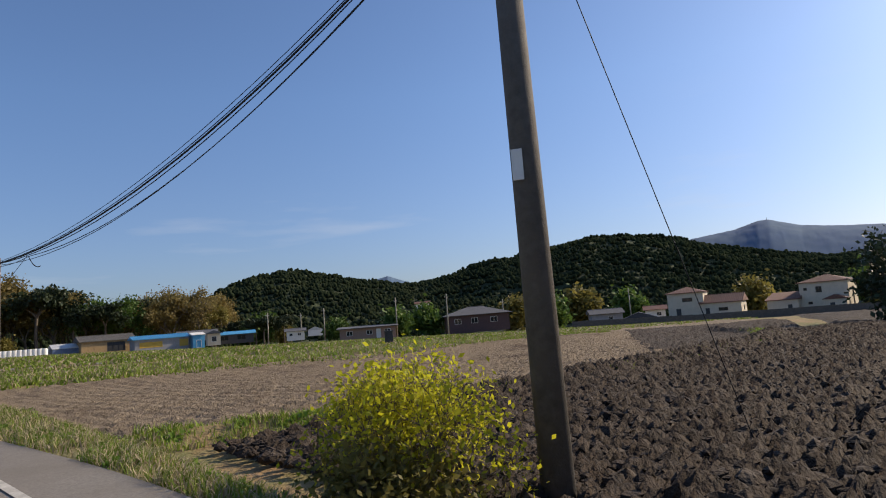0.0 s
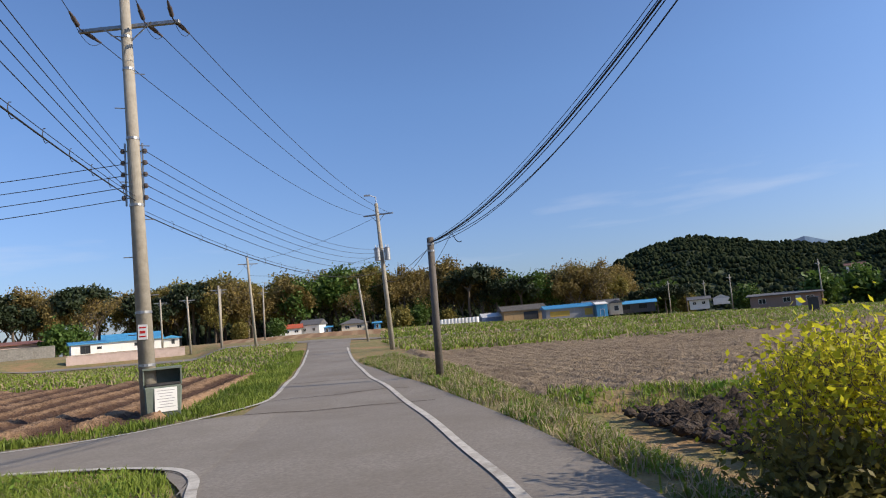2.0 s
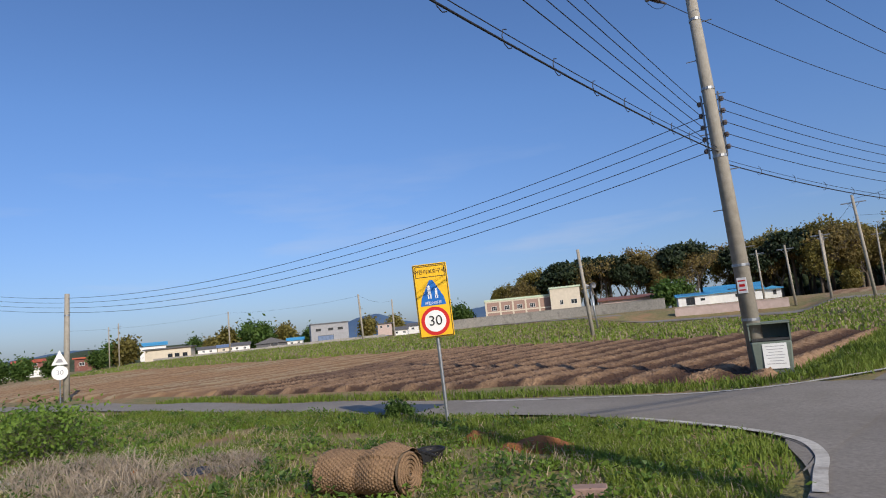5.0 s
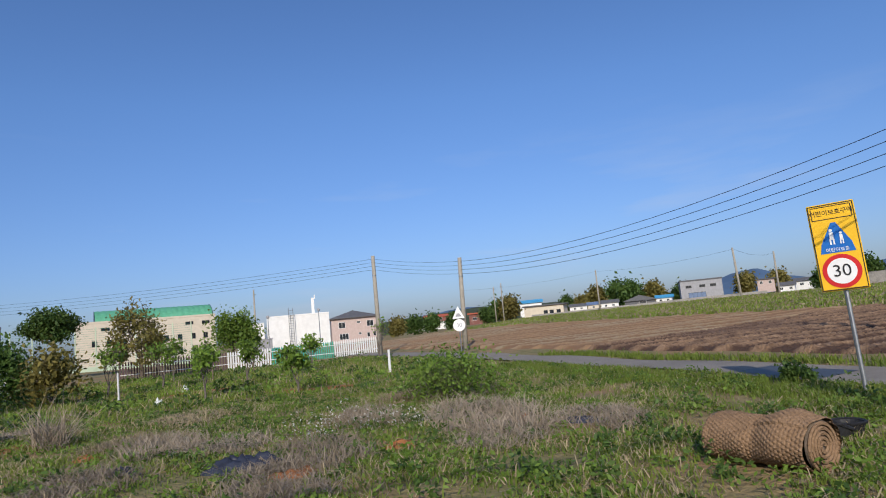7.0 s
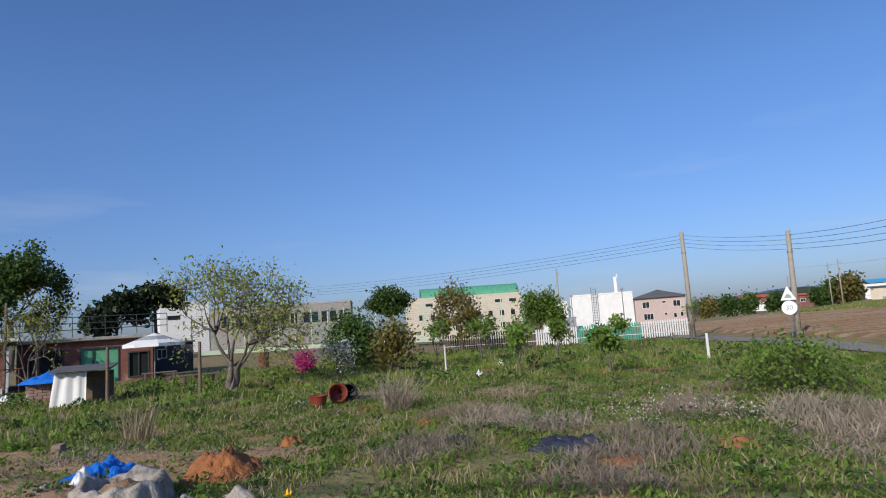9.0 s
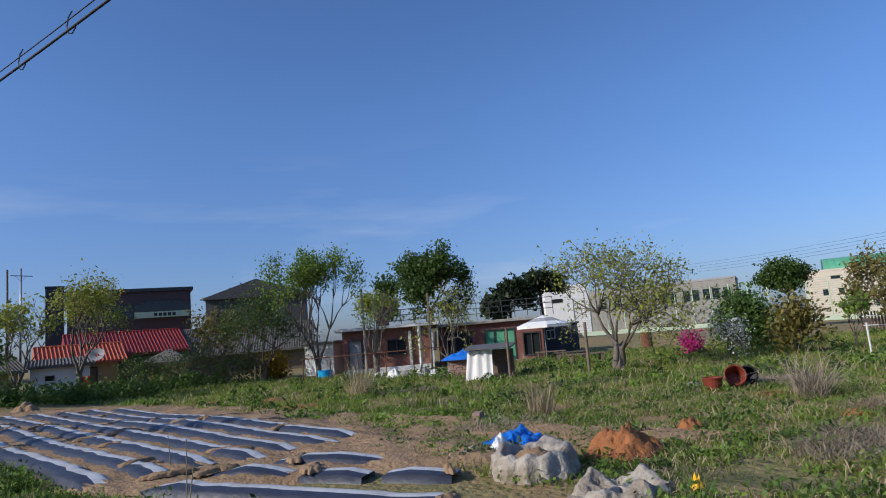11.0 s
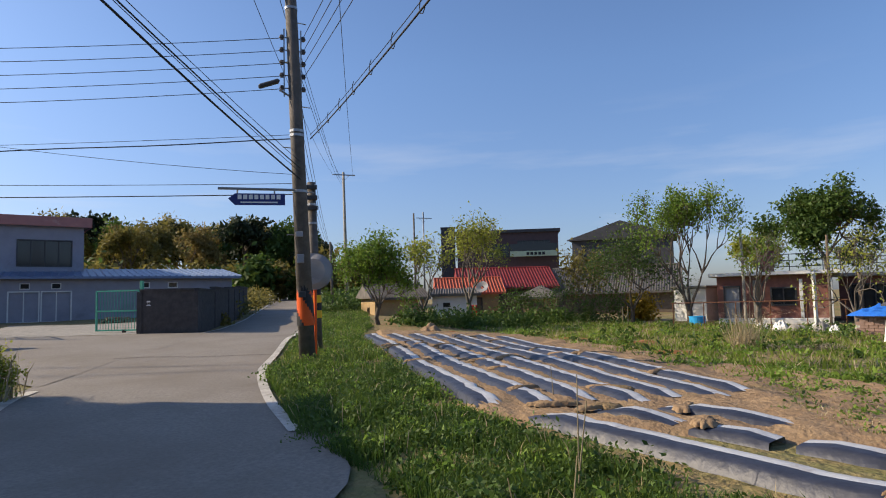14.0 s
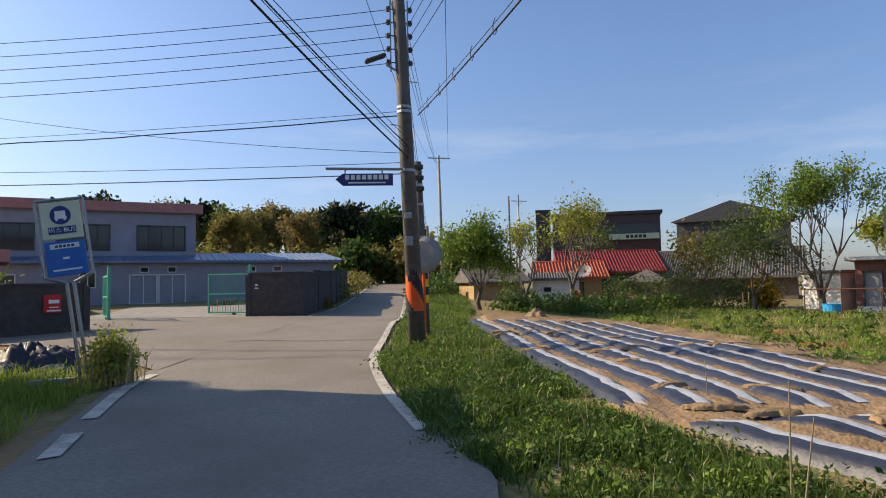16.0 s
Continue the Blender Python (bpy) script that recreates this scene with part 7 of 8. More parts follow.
WESTV = [(-3.1, 14.9), (-3.0, 17), (-3.4, 22), (-4.1, 32), (-5.6, 47), (-7.2, 47), (-6.6, 43), (-5.0, 20), (-4.7, 14.3), (-10, 12.1), (-24, 10.4), (-24, 9.6), (-10, 11.35), (-5, 12.9)]
FARB = [(1.4, 38), (22, 30), (46, 32), (60, 40), (46, 39.5), (24, 43.5), (8, 50), (0, 52)]
FARE = [(0, 57), (12, 52.5), (26, 47), (47, 43), (80, 41), (104, 44), (112, 62), (70, 120), (0, 130)]
FARW = [(-5.0, 28.9), (-17, 30.3), (-30, 31.8), (-46, 27.2), (-60, 22.4), (-77, 18), (-92, 40), (-52, 60), (-8, 62), (-6.4, 45), (-4.4, 33)]
grass("verge_grass", "lush green verge grass beside the lane", VERGE, 40000, 0.19, 0.007, GRASSD, 1, 0.5)
grass("verge_grass", "fresh bright tufts in the verge grass", VERGE, 15000, 0.19, 0.006, GRASSM, 51, 1.2)
NEARV = [(-0.75, -8.0), (-0.1, -13), (-2.7, -13), (-2.8, -8.8), (-3.4, -6.5), (-4.5, -3.4), (-2.2, -4.2), (-1.4, -6.2)]
grass("verge_grass", "thick dark grass on the near verge", NEARV, 26000, 0.16, 0.006, GRASSD, 58, 0.5)
grass("verge_grass", "dry straw among the verge grass", VERGE, 1300, 0.30, 0.006, DRYM, 2, 0.6)
grass("meadow_grass", "rough green grass on the vacant lot", NEARLOT, 66000, 0.11, 0.0075, GRASSM, 3, 0.6)
grass("meadow_grass", "tall dark grass along the farm road", [(-3.2, 6.6), (-4.0, 8.75), (-5.5, 9.15), (-10, 9.0), (-16, 8.5), (-21, 7.9), (-20, 6.6), (-10, 7.4), (-4.5, 7.0)], 24000, 0.15, 0.0075, GRASSM, 4, 0.3)
grass("meadow_grass", "dry straw scattered over the vacant lot", NEARLOT, 30000, 0.15, 0.006, DRYM, 5, 1.0, 1.0)
grass("meadow_grass", "long garden grass under the trees", MIDLOT, 56000, 0.19, 0.013, GRASSM, 6, 0.45)
grass("meadow_grass", "dry stems in the garden grass", MIDLOT, 9000, 0.26, 0.010, DRYM, 7, 0.9, 0.9)
grass("verge_grass", "green grass at the paddy edge", EASTV, 15000, 0.20, 0.009, GRASSM, 8, 0.7)
grass("verge_grass", "pale dry grass at the paddy edge", EASTV, 14000, 0.22, 0.007, DRYM, 9, 0.6, 0.8)
grass("ridge_grass", "short green grass on the paddy ridge", RIDGE, 15000, 0.18, 0.014, GRASSM, 10, 0.4)
grass("ridge_grass", "dry grass on the paddy ridge", RIDGE, 6000, 0.18, 0.012, DRYM, 11, 0.6)
grass("verge_grass", "green verge between lane and ploughed field", WESTV, 17000, 0.19, 0.014, GRASSM, 12, 0.3)
grass("bank_grass", "green grass on the far field bank", FARB, 22000, 0.30, 0.05, GRASSM, 13, 0.5)
grass("bank_grass", "dry grass on the far field bank", FARB, 9000, 0.34, 0.04, DRYM, 14, 0.8)
grass("bank_grass", "bright grass strip beyond the ploughed field", FARW, 42000, 0.24, 0.05, GRASSM, 15, 0.4)
grass("bank_grass", "dry grass among the strip beyond the ploughed field", FARW, 24000, 0.22, 0.05, DRYM, 55, 0.9)
grass("bank_grass", "green grass on the plain before the barns", FARE, 40000, 0.32, 0.10, GRASSM, 56, 0.5)
grass("bank_grass", "dry grass on the plain before the barns", FARE, 22000, 0.30, 0.09, DRYM, 57, 0.9)
# straw stubble in rows on the harvested paddy
_r = np.random.default_rng(8)
grass("verge_grass", "thick green grass in the bend of the farm road", [(-2.15, 6.0), (-2.3, 7.3), (-2.75, 8.3), (-3.5, 8.85), (-5.4, 9.2), (-6.5, 8.4), (-4.6, 7.2), (-3.2, 5.6)], 9000, 0.13, 0.008, GRASSM, 19, 0.35)
grass("rice_stubble", "cut straw stubble standing in rows", [(3.6, 14.8), (22, 12.6), (34, 22), (2.0, 30)], 26000, 0.12, 0.014, DRYM, 16, 0.5, 0.5)


def weeds(name, label, poly, n, r, h, size, m, seed, per=55, holes=()):
    """Low leafy weeds in clumps."""
    rng = np.random.default_rng(seed)
    C = sample(poly, n, rng, 0.4, holes)
    s = 0.5 + rng.random(n)
    P = np.repeat(np.c_[C, np.zeros(n)], per, 0)
    q = rng.normal(size=(n * per, 2)) * (r * np.repeat(s, per))[:, None] * 0.5
    P[:, :2] += q
    k = np.exp(-(q ** 2).sum(1) / (r * np.repeat(s, per)) ** 2)
    P[:, 2] = land(P[:, 0], P[:, 1]) + rng.random(n * per) * h * k * np.repeat(s, per)
    me = leaves_mesh(name, P, size, rng, 1.9, 0.5)
    me.materials.append(m)
    return tagged(new(name, me), label, "weeds", kind="stuff")


weeds("low_weeds", "bright leafy weeds on the vacant lot", NEARLOT, 900, 0.30, 0.13, 0.036, LEAF_BRIGHT, 21, 60)
weeds("low_weeds", "dark leafy weeds on the vacant lot", NEARLOT, 260, 0.25, 0.2, 0.04, LEAF_DEEP, 22, 60)
weeds("low_weeds", "leafy weeds in the garden grass", MIDLOT, 520, 0.40, 0.2, 0.06, LEAF_BRIGHT, 23, 50)
weeds("low_weeds", "dark weeds under the garden trees", MIDLOT, 200, 0.45, 0.35, 0.08, LEAF_DEEP, 24, 50)
weeds("low_weeds", "dark leafy weeds on the verge", VERGE, 420, 0.26, 0.22, 0.035, LEAF_DEEP, 25, 60)
weeds("low_weeds", "broad-leaved dark weeds on the near verge", NEARV, 300, 0.22, 0.2, 0.03, LEAF_DEEP, 33, 60)
weeds("low_weeds", "fresh weeds on the verge", VERGE, 340, 0.2, 0.2, 0.032, LEAF_BRIGHT, 26, 60)
weeds("low_weeds", "green weed tufts on the paddy ridge", RIDGE, 160, 0.3, 0.12, 0.07, LEAF_BRIGHT, 27, 40)
weeds("low_weeds", "green tufts at the lane edge", EASTV, 90, 0.25, 0.16, 0.05, LEAF_BRIGHT, 28, 50)
weeds("low_weeds", "mixed weeds beside the raised beds", [(-7.8, -8.2), (-6.3, -4.6), (-9.2, -6.2), (-10.4, -9), (-9.6, -14), (-8.2, -13)], 150, 0.3, 0.14, 0.035, LEAF_BRIGHT, 34, 60)
weeds("hedge_weeds", "dark undergrowth before the old houses", [(-5, -27), (-16, -33), (-19, -32), (-17.5, -35), (-5, -32)], 150, 0.7, 0.8, 0.11, LEAF_DEEP, 29, 60)
weeds("hedge_weeds", "dark undergrowth up the lane", [(-1.2, -40), (-1.6, -70), (-8, -70), (-6, -42)], 120, 0.9, 1.2, 0.16, LEAF_DEEP, 30, 50)
weeds("hedge_weeds", "rough growth along the lane wall", [(3.1, -30), (3.6, -38), (3.2, -70), (12, -70), (3.3, -46)], 120, 0.8, 1.3, 0.16, LEAF_OAK, 31, 50)
weeds("flower_weeds", "tiny white flowers among the weeds", [(-10.4, 0.6), (-10.8, 2.8), (-12.6, 2.6), (-12.2, 0.4)], 60, 0.3, 0.3, 0.022, LEAF_WHITEF, 32, 14)
for i, (x, y, rx, ry, h, n) in enumerate(((-10.3, 3.4, 1.9, 0.9, 0.24, 2200), (-9.3, 0.9, 1.3, 0.7, 0.16, 1500), (-12.4, -15.8, 0.4, 0.4, 0.8, 300), (-10.6, -7.6, 0.28, 0.28, 0.52, 170), (-13.6, -3.8, 0.4, 0.3, 0.6, 300), (-12.0, 1.8, 1.0, 0.6, 0.2, 900), (-11.5, -1.5, 1.2, 0.7, 0.18, 1200))):
    poly = [(x + rx * math.cos(a), y + ry * math.sin(a)) for a in np.linspace(0, 6.28, 9)[:-1]]
    grass("dead_stems", "grey dead weed stems standing in a tangle" if i not in (2, 3) else "tall tuft of pale dry reed", poly, n, h * 1.5, 0.006, GREYSTEM if i not in (2, 3) else DRYM, 40 + i, 0.2, 0.9 if i not in (2, 3) else 0.5)
for i, (x, y) in enumerate([(-12.9, -2.2), (-10.7, -0.5), (-7.6, 0.3), (-14.3, 3.2), (-9.1, 3.1), (-16.3, -5.4), (-11.6, 1.7), (-8.7, 4.7), (-9.3, -2.0), (-15.5, -1.5), (-9.0, -7.1), (-13.0, -14.9)]):
    poly = [(x + (0.9 + 0.4 * math.sin(i * 5 + k)) * math.cos(k * 0.785), y + (0.7 + 0.3 * math.sin(i * 3 + k * 2)) * math.sin(k * 0.785)) for k in range(8)]
    grass("dead_stems", "flattened mat of grey-brown dead grass", poly, 1500, 0.2, 0.006, GREYSTEM if i % 3 else DRYM, 140 + i, 0.5, 1.5)
# single dry stalks near the plot edge
for i, (x, y, h) in enumerate(((-2.9, -5.2, 0.75), (-2.6, -4.6, 0.5), (-3.1, -5.6, 0.9), (-4.3, -9.2, 0.5), (-2.2, -4.4, 0.45))):
    st = thing("dry_stalk", "single upright dry plant stalk", "plant", pose(x, y, gz(x, y)), "dry stalks")
    bm = bm_new()
    cyl(bm, (0, 0, -0.05), (0.05 * (i - 2), 0.04, h), 0.008, 0.004, 6)
    part("stalk", bm, DRYM, st)

# soil heaps and rubbish on the lot
heap("soil_heap", "small heap of orange soil", "soil heap", -7.85, -4.15, 1.25, 0.95, 0.40, ORANGE, 1, ragged=0.2)
for i, (x, y, w, d, h) in enumerate(((-5.3, 7.3, 1.5, 0.6, 0.16), (-6.6, 7.6, 0.8, 0.5, 0.14), (-9.2, 1.9, 0.6, 0.35, 0.12), (-8.3, 0.5, 0.7, 0.4, 0.1), (-9.9, 3.9, 0.5, 0.4, 0.12), (-14, -4.6, 1.6, 0.7, 0.06), (-9.7, -4.2, 0.5, 0.4, 0.22), (-11.5, -2.6, 0.5, 0.35, 0.1), (-20, 1.0, 3.4, 0.9, 0.06), (-24, -2.4, 2.6, 0.8, 0.06), (-8.1, 8.35, 0.7, 0.6, 0.08), (-8.4, -7.4, 1.6, 0.6, 0.06), (-9.2, -12, 2.0, 1.2, 0.08), (-11, -19, 3.0, 1.2, 0.1), (-5.5, -25.4, 2.8, 0.9, 0.35), (-6.8, -22.3, 3.2, 1.1, 0.07), (-9.9, -22.6, 3.2, 1.1, 0.07), (-9.4, -16.1, 3.2, 1.1, 0.07), (-4.8, -23.8, 3.2, 1.1, 0.07), (-8.0, -9.9, 1.2, 0.5, 0.07))):
    heap("bare_soil", "bare patch of orange soil in the grass", "bare soil", x, y, w, d, h, ORANGE if i not in (10, 14) else SAND, 20 + i, rz=i * 31, n=14)
heap("sheeting", "crumpled torn black plastic sheeting", "plastic sheet", -9.0, -0.05, 1.3, 0.6, 0.20, FILM, 41, rz=70, folds=4)
heap("sheeting", "small crumpled black plastic sheet", "plastic sheet", -9.6, -1.6, 0.7, 0.4, 0.14, FILM, 42, rz=30, folds=4)
heap("sheeting", "flat black ground sheet at the dead stems", "plastic sheet", -9.3, 4.6, 1.1, 0.7, 0.05, FILM, 43, rz=50)
heap("sheeting", "black plastic on the garden path", "plastic sheet", -19.2, 2.7, 1.6, 0.8, 0.08, FILM, 44)
heap("sheeting", "black sheet strip along the path", "plastic sheet", -32, 1.0, 6.0, 0.7, 0.07, FILM, 45, rz=80)
heap("blue_tarpaulin", "crumpled bright blue tarpaulin in the grass", "tarpaulin", -7.75, -5.75, 1.6, 1.05, 0.24, TARPB, 46, rz=30, folds=3.0, n=48, ragged=0.6)
heap("paper_sack", "white and red printed feed sack", "sack", -7.35, -5.75, 0.42, 0.3, 0.28, SIGNW, 47, rz=40, folds=2)
heap("paper_sack", "crushed red and white plastic sack", "sack", -6.95, -5.9, 0.55, 0.3, 0.14, SACK, 48, rz=20, folds=4)
bb = thing("bulk_bag", "open white bulk bag half full of sand", "bulk bag", pose(-6.65, -4.6, 0, 0, 0, 25))
def sack(name, w, h, m, parent, seed, sand=0.0, slump=0.3):
    """A soft open sack: wrinkled side, slumped uneven rim folded inwards."""
    prof = [(1.04, 0.0), (1.08, 0.12), (1.05, 0.35), (1.0, 0.62), (0.94, 0.86), (0.86, 1.0), (0.76, 0.97), (0.69, 0.8), (0.64, 0.55), (0.3, 0.46), (0.0, 0.44)]
    vs, fs, n = [], [], 72
    for k, (r, z) in enumerate(prof):
        for j in range(n):
            a = 6.2832 * j / n
            u = Vector((math.cos(a), math.sin(a), 0))
            rim = 1 - slump * (0.5 + noise.noise(u * 1.3 + Vector((seed, 0, 0))))
            crease = 0.055 * math.sin(a * 13 + 3.0 * noise.noise(u * 2 + Vector((0, seed, z)))) + 0.09 * noise.noise(Vector((u.x * 3.2, u.y * 3.2, z * 3 + seed)))
            q = u * (w / 2 * r * (1 + crease * (1 - abs(2 * z - 1) * 0.3)))
            vs.append((q.x, q.y * 0.85, h * z * rim + 0.06 * noise.noise(Vector((q.x * 7, q.y * 7, z * 4 + seed))) - (0.02 if k == 0 else 0)))
    for k in range(len(prof) - 1):
        for j in range(n):
            o, e = k * n + j, k * n + (j + 1) % n
            fs.append((o, e, e + n, o + n))
    return obj(name, vs, fs, m, parent, smooth=True)


sack("bag_cloth", 1.1, 0.34, SACK, bb, 51)
o = crumple("sand_fill", 0.74, 0.62, 0.12, SAND, 52, bb, 16, 0.1)
o.location = (-0.03, 0.0, 0.145)
eb = thing("empty_bag", "collapsed white bulk bag beside a pile", "bulk bag", pose(-6.25, -3.25, 0, 0, 0, -20))
sack("bag_cloth", 0.95, 0.22, SACK, eb, 63, slump=0.9)
heap("yellow_bag", "small crumpled yellow plastic bag", "bag", -6.75, -2.75, 0.16, 0.16, 0.14, SIGNY, 54, folds=4)
heap("white_scrap", "small white plastic scrap in the verge", "litter", -2.75, -6.7, 0.14, 0.12, 0.08, SIGNW, 55)
heap("white_scrap", "pale plastic scrap near the pots", "litter", -15.2, -6.8, 0.7, 0.3, 0.12, SACK, 56)
heap("white_scrap", "pale rag lying in the grass", "litter", -20.8, -3.4, 0.4, 0.3, 0.2, SIGNW, 57)
heap("white_scrap", "white bag caught in the garden", "litter", -24.8, -3.3, 0.4, 0.3, 0.28, SIGNW, 58)
heap("white_scrap", "pale flat slab in the weeds", "litter", -13.2, 5.0, 0.6, 0.4, 0.05, CONC, 59)
for i, (x, y, a) in enumerate(((-9.3, -8.0, 20), (-9.55, -8.15, 60), (-9.1, -8.25, 5), (-9.35, -8.05, 30))):
    br = thing("brick", "loose red-brown brick lying in the grass", "brick", pose(x, y, gz(x, y) + (0.1 if i == 3 else 0), 0, 0, a), "loose bricks")
    bm = bm_new()
    box(bm, (0, 0, 0.05), (0.30, 0.14, 0.10), bevel=0.008)
    part("brick_body", bm, BRICKB, br)


def pot(name, label, x, y, r0, r1, h, m, tilt=0.0, rz=0.0, cat="pot"):
    root = thing(name, label, cat, pose(x, y, gz(x, y) + (r1 * math.sin(radians(abs(tilt))) * 0.9), 0, tilt, rz))
    bm = bm_new()
    cyl(bm, (0, 0, 0), (0, 0, h), r0, r1, 20, False)
    cyl(bm, (0, 0, 0.02), (0, 0, h), r0 - 0.02, r1 - 0.02, 20, False)
    bmesh.ops.create_circle(bm, cap_ends=True, segments=20, radius=r0, matrix=Matrix.Translation((0, 0, 0.01)))
    part("pot_body", bm, m, root)
    bm = bm_new()
    n = 20
    for i in range(n):
        a0, a1 = 6.2832 * i / n, 6.2832 * (i + 1) / n
        cyl(bm, (r1 * math.cos(a0), r1 * math.sin(a0), h), (r1 * math.cos(a1), r1 * math.sin(a1), h), 0.018, n=5, caps=False)
    part("rim", bm, m, root)
    return root


pot("plant_pot", "red-brown plastic pot standing in the grass", -14.2, -5.85, 0.15, 0.2, 0.26, POTR)
pot("plant_pot", "red-brown plastic pot tipped on its side", -14.9, -5.7, 0.16, 0.21, 0.32, POTR, 70, 30)
pot("plant_pot", "black plastic pot tipped on its side", -15.3, -5.5, 0.16, 0.2, 0.32, BLACK, 75, 10)
pot("basin", "black plastic basin behind the rolled mat", -6.35, 6.35, 0.13, 0.17, 0.14, BLACK, cat="basin")
pot("basin", "tilted black plastic basin behind the rolled mat", -6.15, 5.95, 0.12, 0.16, 0.13, BLACK, 25, 80, cat="basin")
pot("oil_drum", "rusty steel drum on the garden path", -33.8, -18.2, 0.3, 0.3, 0.85, RUST, cat="drum")
pot("water_tub", "sky blue plastic tub by the white wall", -18.2, -26.8, 0.33, 0.36, 0.42, TUBB, cat="tub")

# the rolled coir mat
mt = thing("coir_roll", "large rolled brown coir mat lying on the grass", "matting roll", pose(-5.75, 4.85, 0.225, 0, 0, 16) @ Matrix.Scale(0.83, 4))
vs, fs = [], []
NA, NL, RR, LL = 176, 150, 0.28, 1.25
for i in range(NL + 1):
    for j in range(NA):
        a = 6.2832 * j / NA
        x = -LL / 2 + LL * i / NL
        col_ = a * 36 + (math.pi if int(i / 5) % 2 else 0)
        kn = (0.5 + 0.5 * math.sin(col_)) * abs(math.sin(math.pi * i / 5)) ** 0.6
        waist = 0.022 * math.exp(-((x - 0.02) / 0.07) ** 2)
        swell = 0.035 * math.exp(-((x - 0.32) / 0.2) ** 2) * (1 + math.sin(a))
        flap = 0.03 if 0.9 < a < 2.3 and x > 0.0 else 0.0
        r = RR + 0.018 * kn + 0.018 * math.sin(a * 2 + 1 + x) + 0.02 * noise.noise(Vector((x * 4, math.cos(a) * 2, math.sin(a) * 2))) - waist + swell + flap
        vs.append((x + 0.03 * math.sin(a + 0.6), r * math.cos(a) * 1.08, max(r * math.sin(a) * 0.94, -0.27)))
for i in range(NL):
    for j in range(NA):
        fs.append((i * NA + j, i * NA + (j + 1) % NA, (i + 1) * NA + (j + 1) % NA, (i + 1) * NA + j))
obj("mat_body", vs, fs, COIR, mt, smooth=True)
for sx in (-1, 1):
    bm = bm_new()
    pts = []
    for k in range(120):
        a = k * 0.26
        r = 0.025 + 0.245 * k / 120
        pts.append(Vector((sx * (LL / 2 + 0.012), r * math.cos(a), max(r * math.sin(a), -0.26))))
    for a, b in zip(pts, pts[1:]):
        cyl(bm, a, b, 0.021, n=5, caps=False)
    part("spiral_end", bm, COIR, mt)
    bm = bm_new()
    cyl(bm, (sx * (LL / 2 - 0.03), 0, 0), (sx * (LL / 2 - 0.005), 0, 0), 0.262, n=32)
    part("core", bm, WOOD, mt)

# posts and stakes
for i, (x, y, h, r, lx, m, lb) in enumerate(((-18.8, -12.0, 1.7, 0.055, 0.0, WOOD, "grey weathered garden post"), (-17.6, -14.4, 1.75, 0.05, 0.0, WOOD, "grey weathered garden post near the shed"), (-22.7, 3.7, 0.85, 0.05, -0.08, FRAMEW, "short leaning white marker post"),
                                             (-22.2, -4.8, 1.0, 0.03, 0.12, FRAMEW, "white leaning garden stake"), (-30, -3.0, 1.1, 0.025, 0.1, WOOD, "thin wooden garden stake"), (-33, -1.5, 1.0, 0.025, 0, WOOD, "thin garden stake by the path"), (-20.5, -26.5, 4.4, 0.07, 0.05, CONCP, "slim grey pole behind the outhouse"), (-22.0, -23.2, 3.8, 0.06, -0.05, WOOD, "slim wooden pole over the outhouse roof"))):
    st = thing("garden_post", lb, "post", pose(x, y, gz(x, y)), "garden posts")
    bm = bm_new()
    cyl(bm, (0, 0, -0.2), (lx, 0.02, h), r, r * 0.9, 8)
    part("post_body", bm, m, st)
sf = thing("bamboo_frame", "low frame of pale bamboo stakes for vegetables", "plant frame", pose(-16.9, -31.4, 0.1, 0, 0, 62))
for i in range(7):
    bm = bm_new()
    cyl(bm, (i * 0.6 - 1.8, 0.25 * (i % 2), -0.1), (i * 0.6 - 1.8, 0.25 * (i % 2), 0.85), 0.02, n=6)
    part("stake", bm, DRYM, sf)
for y in (0, 0.25):
    bm = bm_new()
    cyl(bm, (-1.9, y, 0.82), (1.9, y, 0.84), 0.018, n=6)
    part("rail", bm, DRYM, sf)
# pipe rail before the brick outhouse
pr = thing("pipe_rail", "rusty pipe rail before the brick outhouse", "rail", pose(-18.6, -23.6, 0, 0, 0, 130))
for i in range(6):
    bm = bm_new()
    cyl(bm, (i * 1.3 - 3.2, 0, -0.1), (i * 1.3 - 3.2, 0, 1.15), 0.022, n=6)
    part("rail_post", bm, RUST, pr)
bm = bm_new()
cyl(bm, (-3.3, 0, 1.12), (3.4, 0, 1.16), 0.022, n=6)
part("top_rail", bm, RUST, pr)
for i in range(9):
    heap("rubble", "pale broken masonry before the outhouse", "rubble", -18.9 - 0.35 * math.sin(i * 2.0) - 0.1 * i, -23.4 + 0.55 * i, 0.8, 0.6, 0.3 + 0.08 * (i % 3), CONC if i % 2 else WHITE, 70 + i, rz=i * 40, n=10, folds=5, smoothf=False)
# terrace rail and chimney on the outhouse roof
tr_ = thing("terrace_rail", "dark steel rail round the roof terrace", "railing", Matrix.Translation(polar(133.5, 35.8, 2.36)) @ pose(0, 0, 0, 0, 0, 133.5))
for i in range(15):
    bm = bm_new()
    cyl(bm, (-4.9 + 0.7 * i, 0, 0), (-4.9 + 0.7 * i, 0, 0.95), 0.02, n=6)
    part("rail_post", bm, FRAMED, tr_)
for z in (0.35, 0.65, 0.95):
    bm = bm_new()
    cyl(bm, (-4.9, 0, z), (4.9, 0, z), 0.02, n=6)
    part("rail_bar", bm, FRAMED, tr_)
ch = thing("brick_chimney", "short red brick chimney on the flat roof", "chimney", Matrix.Translation(polar(140.6, 35.2, 2.45)))
bm = bm_new()
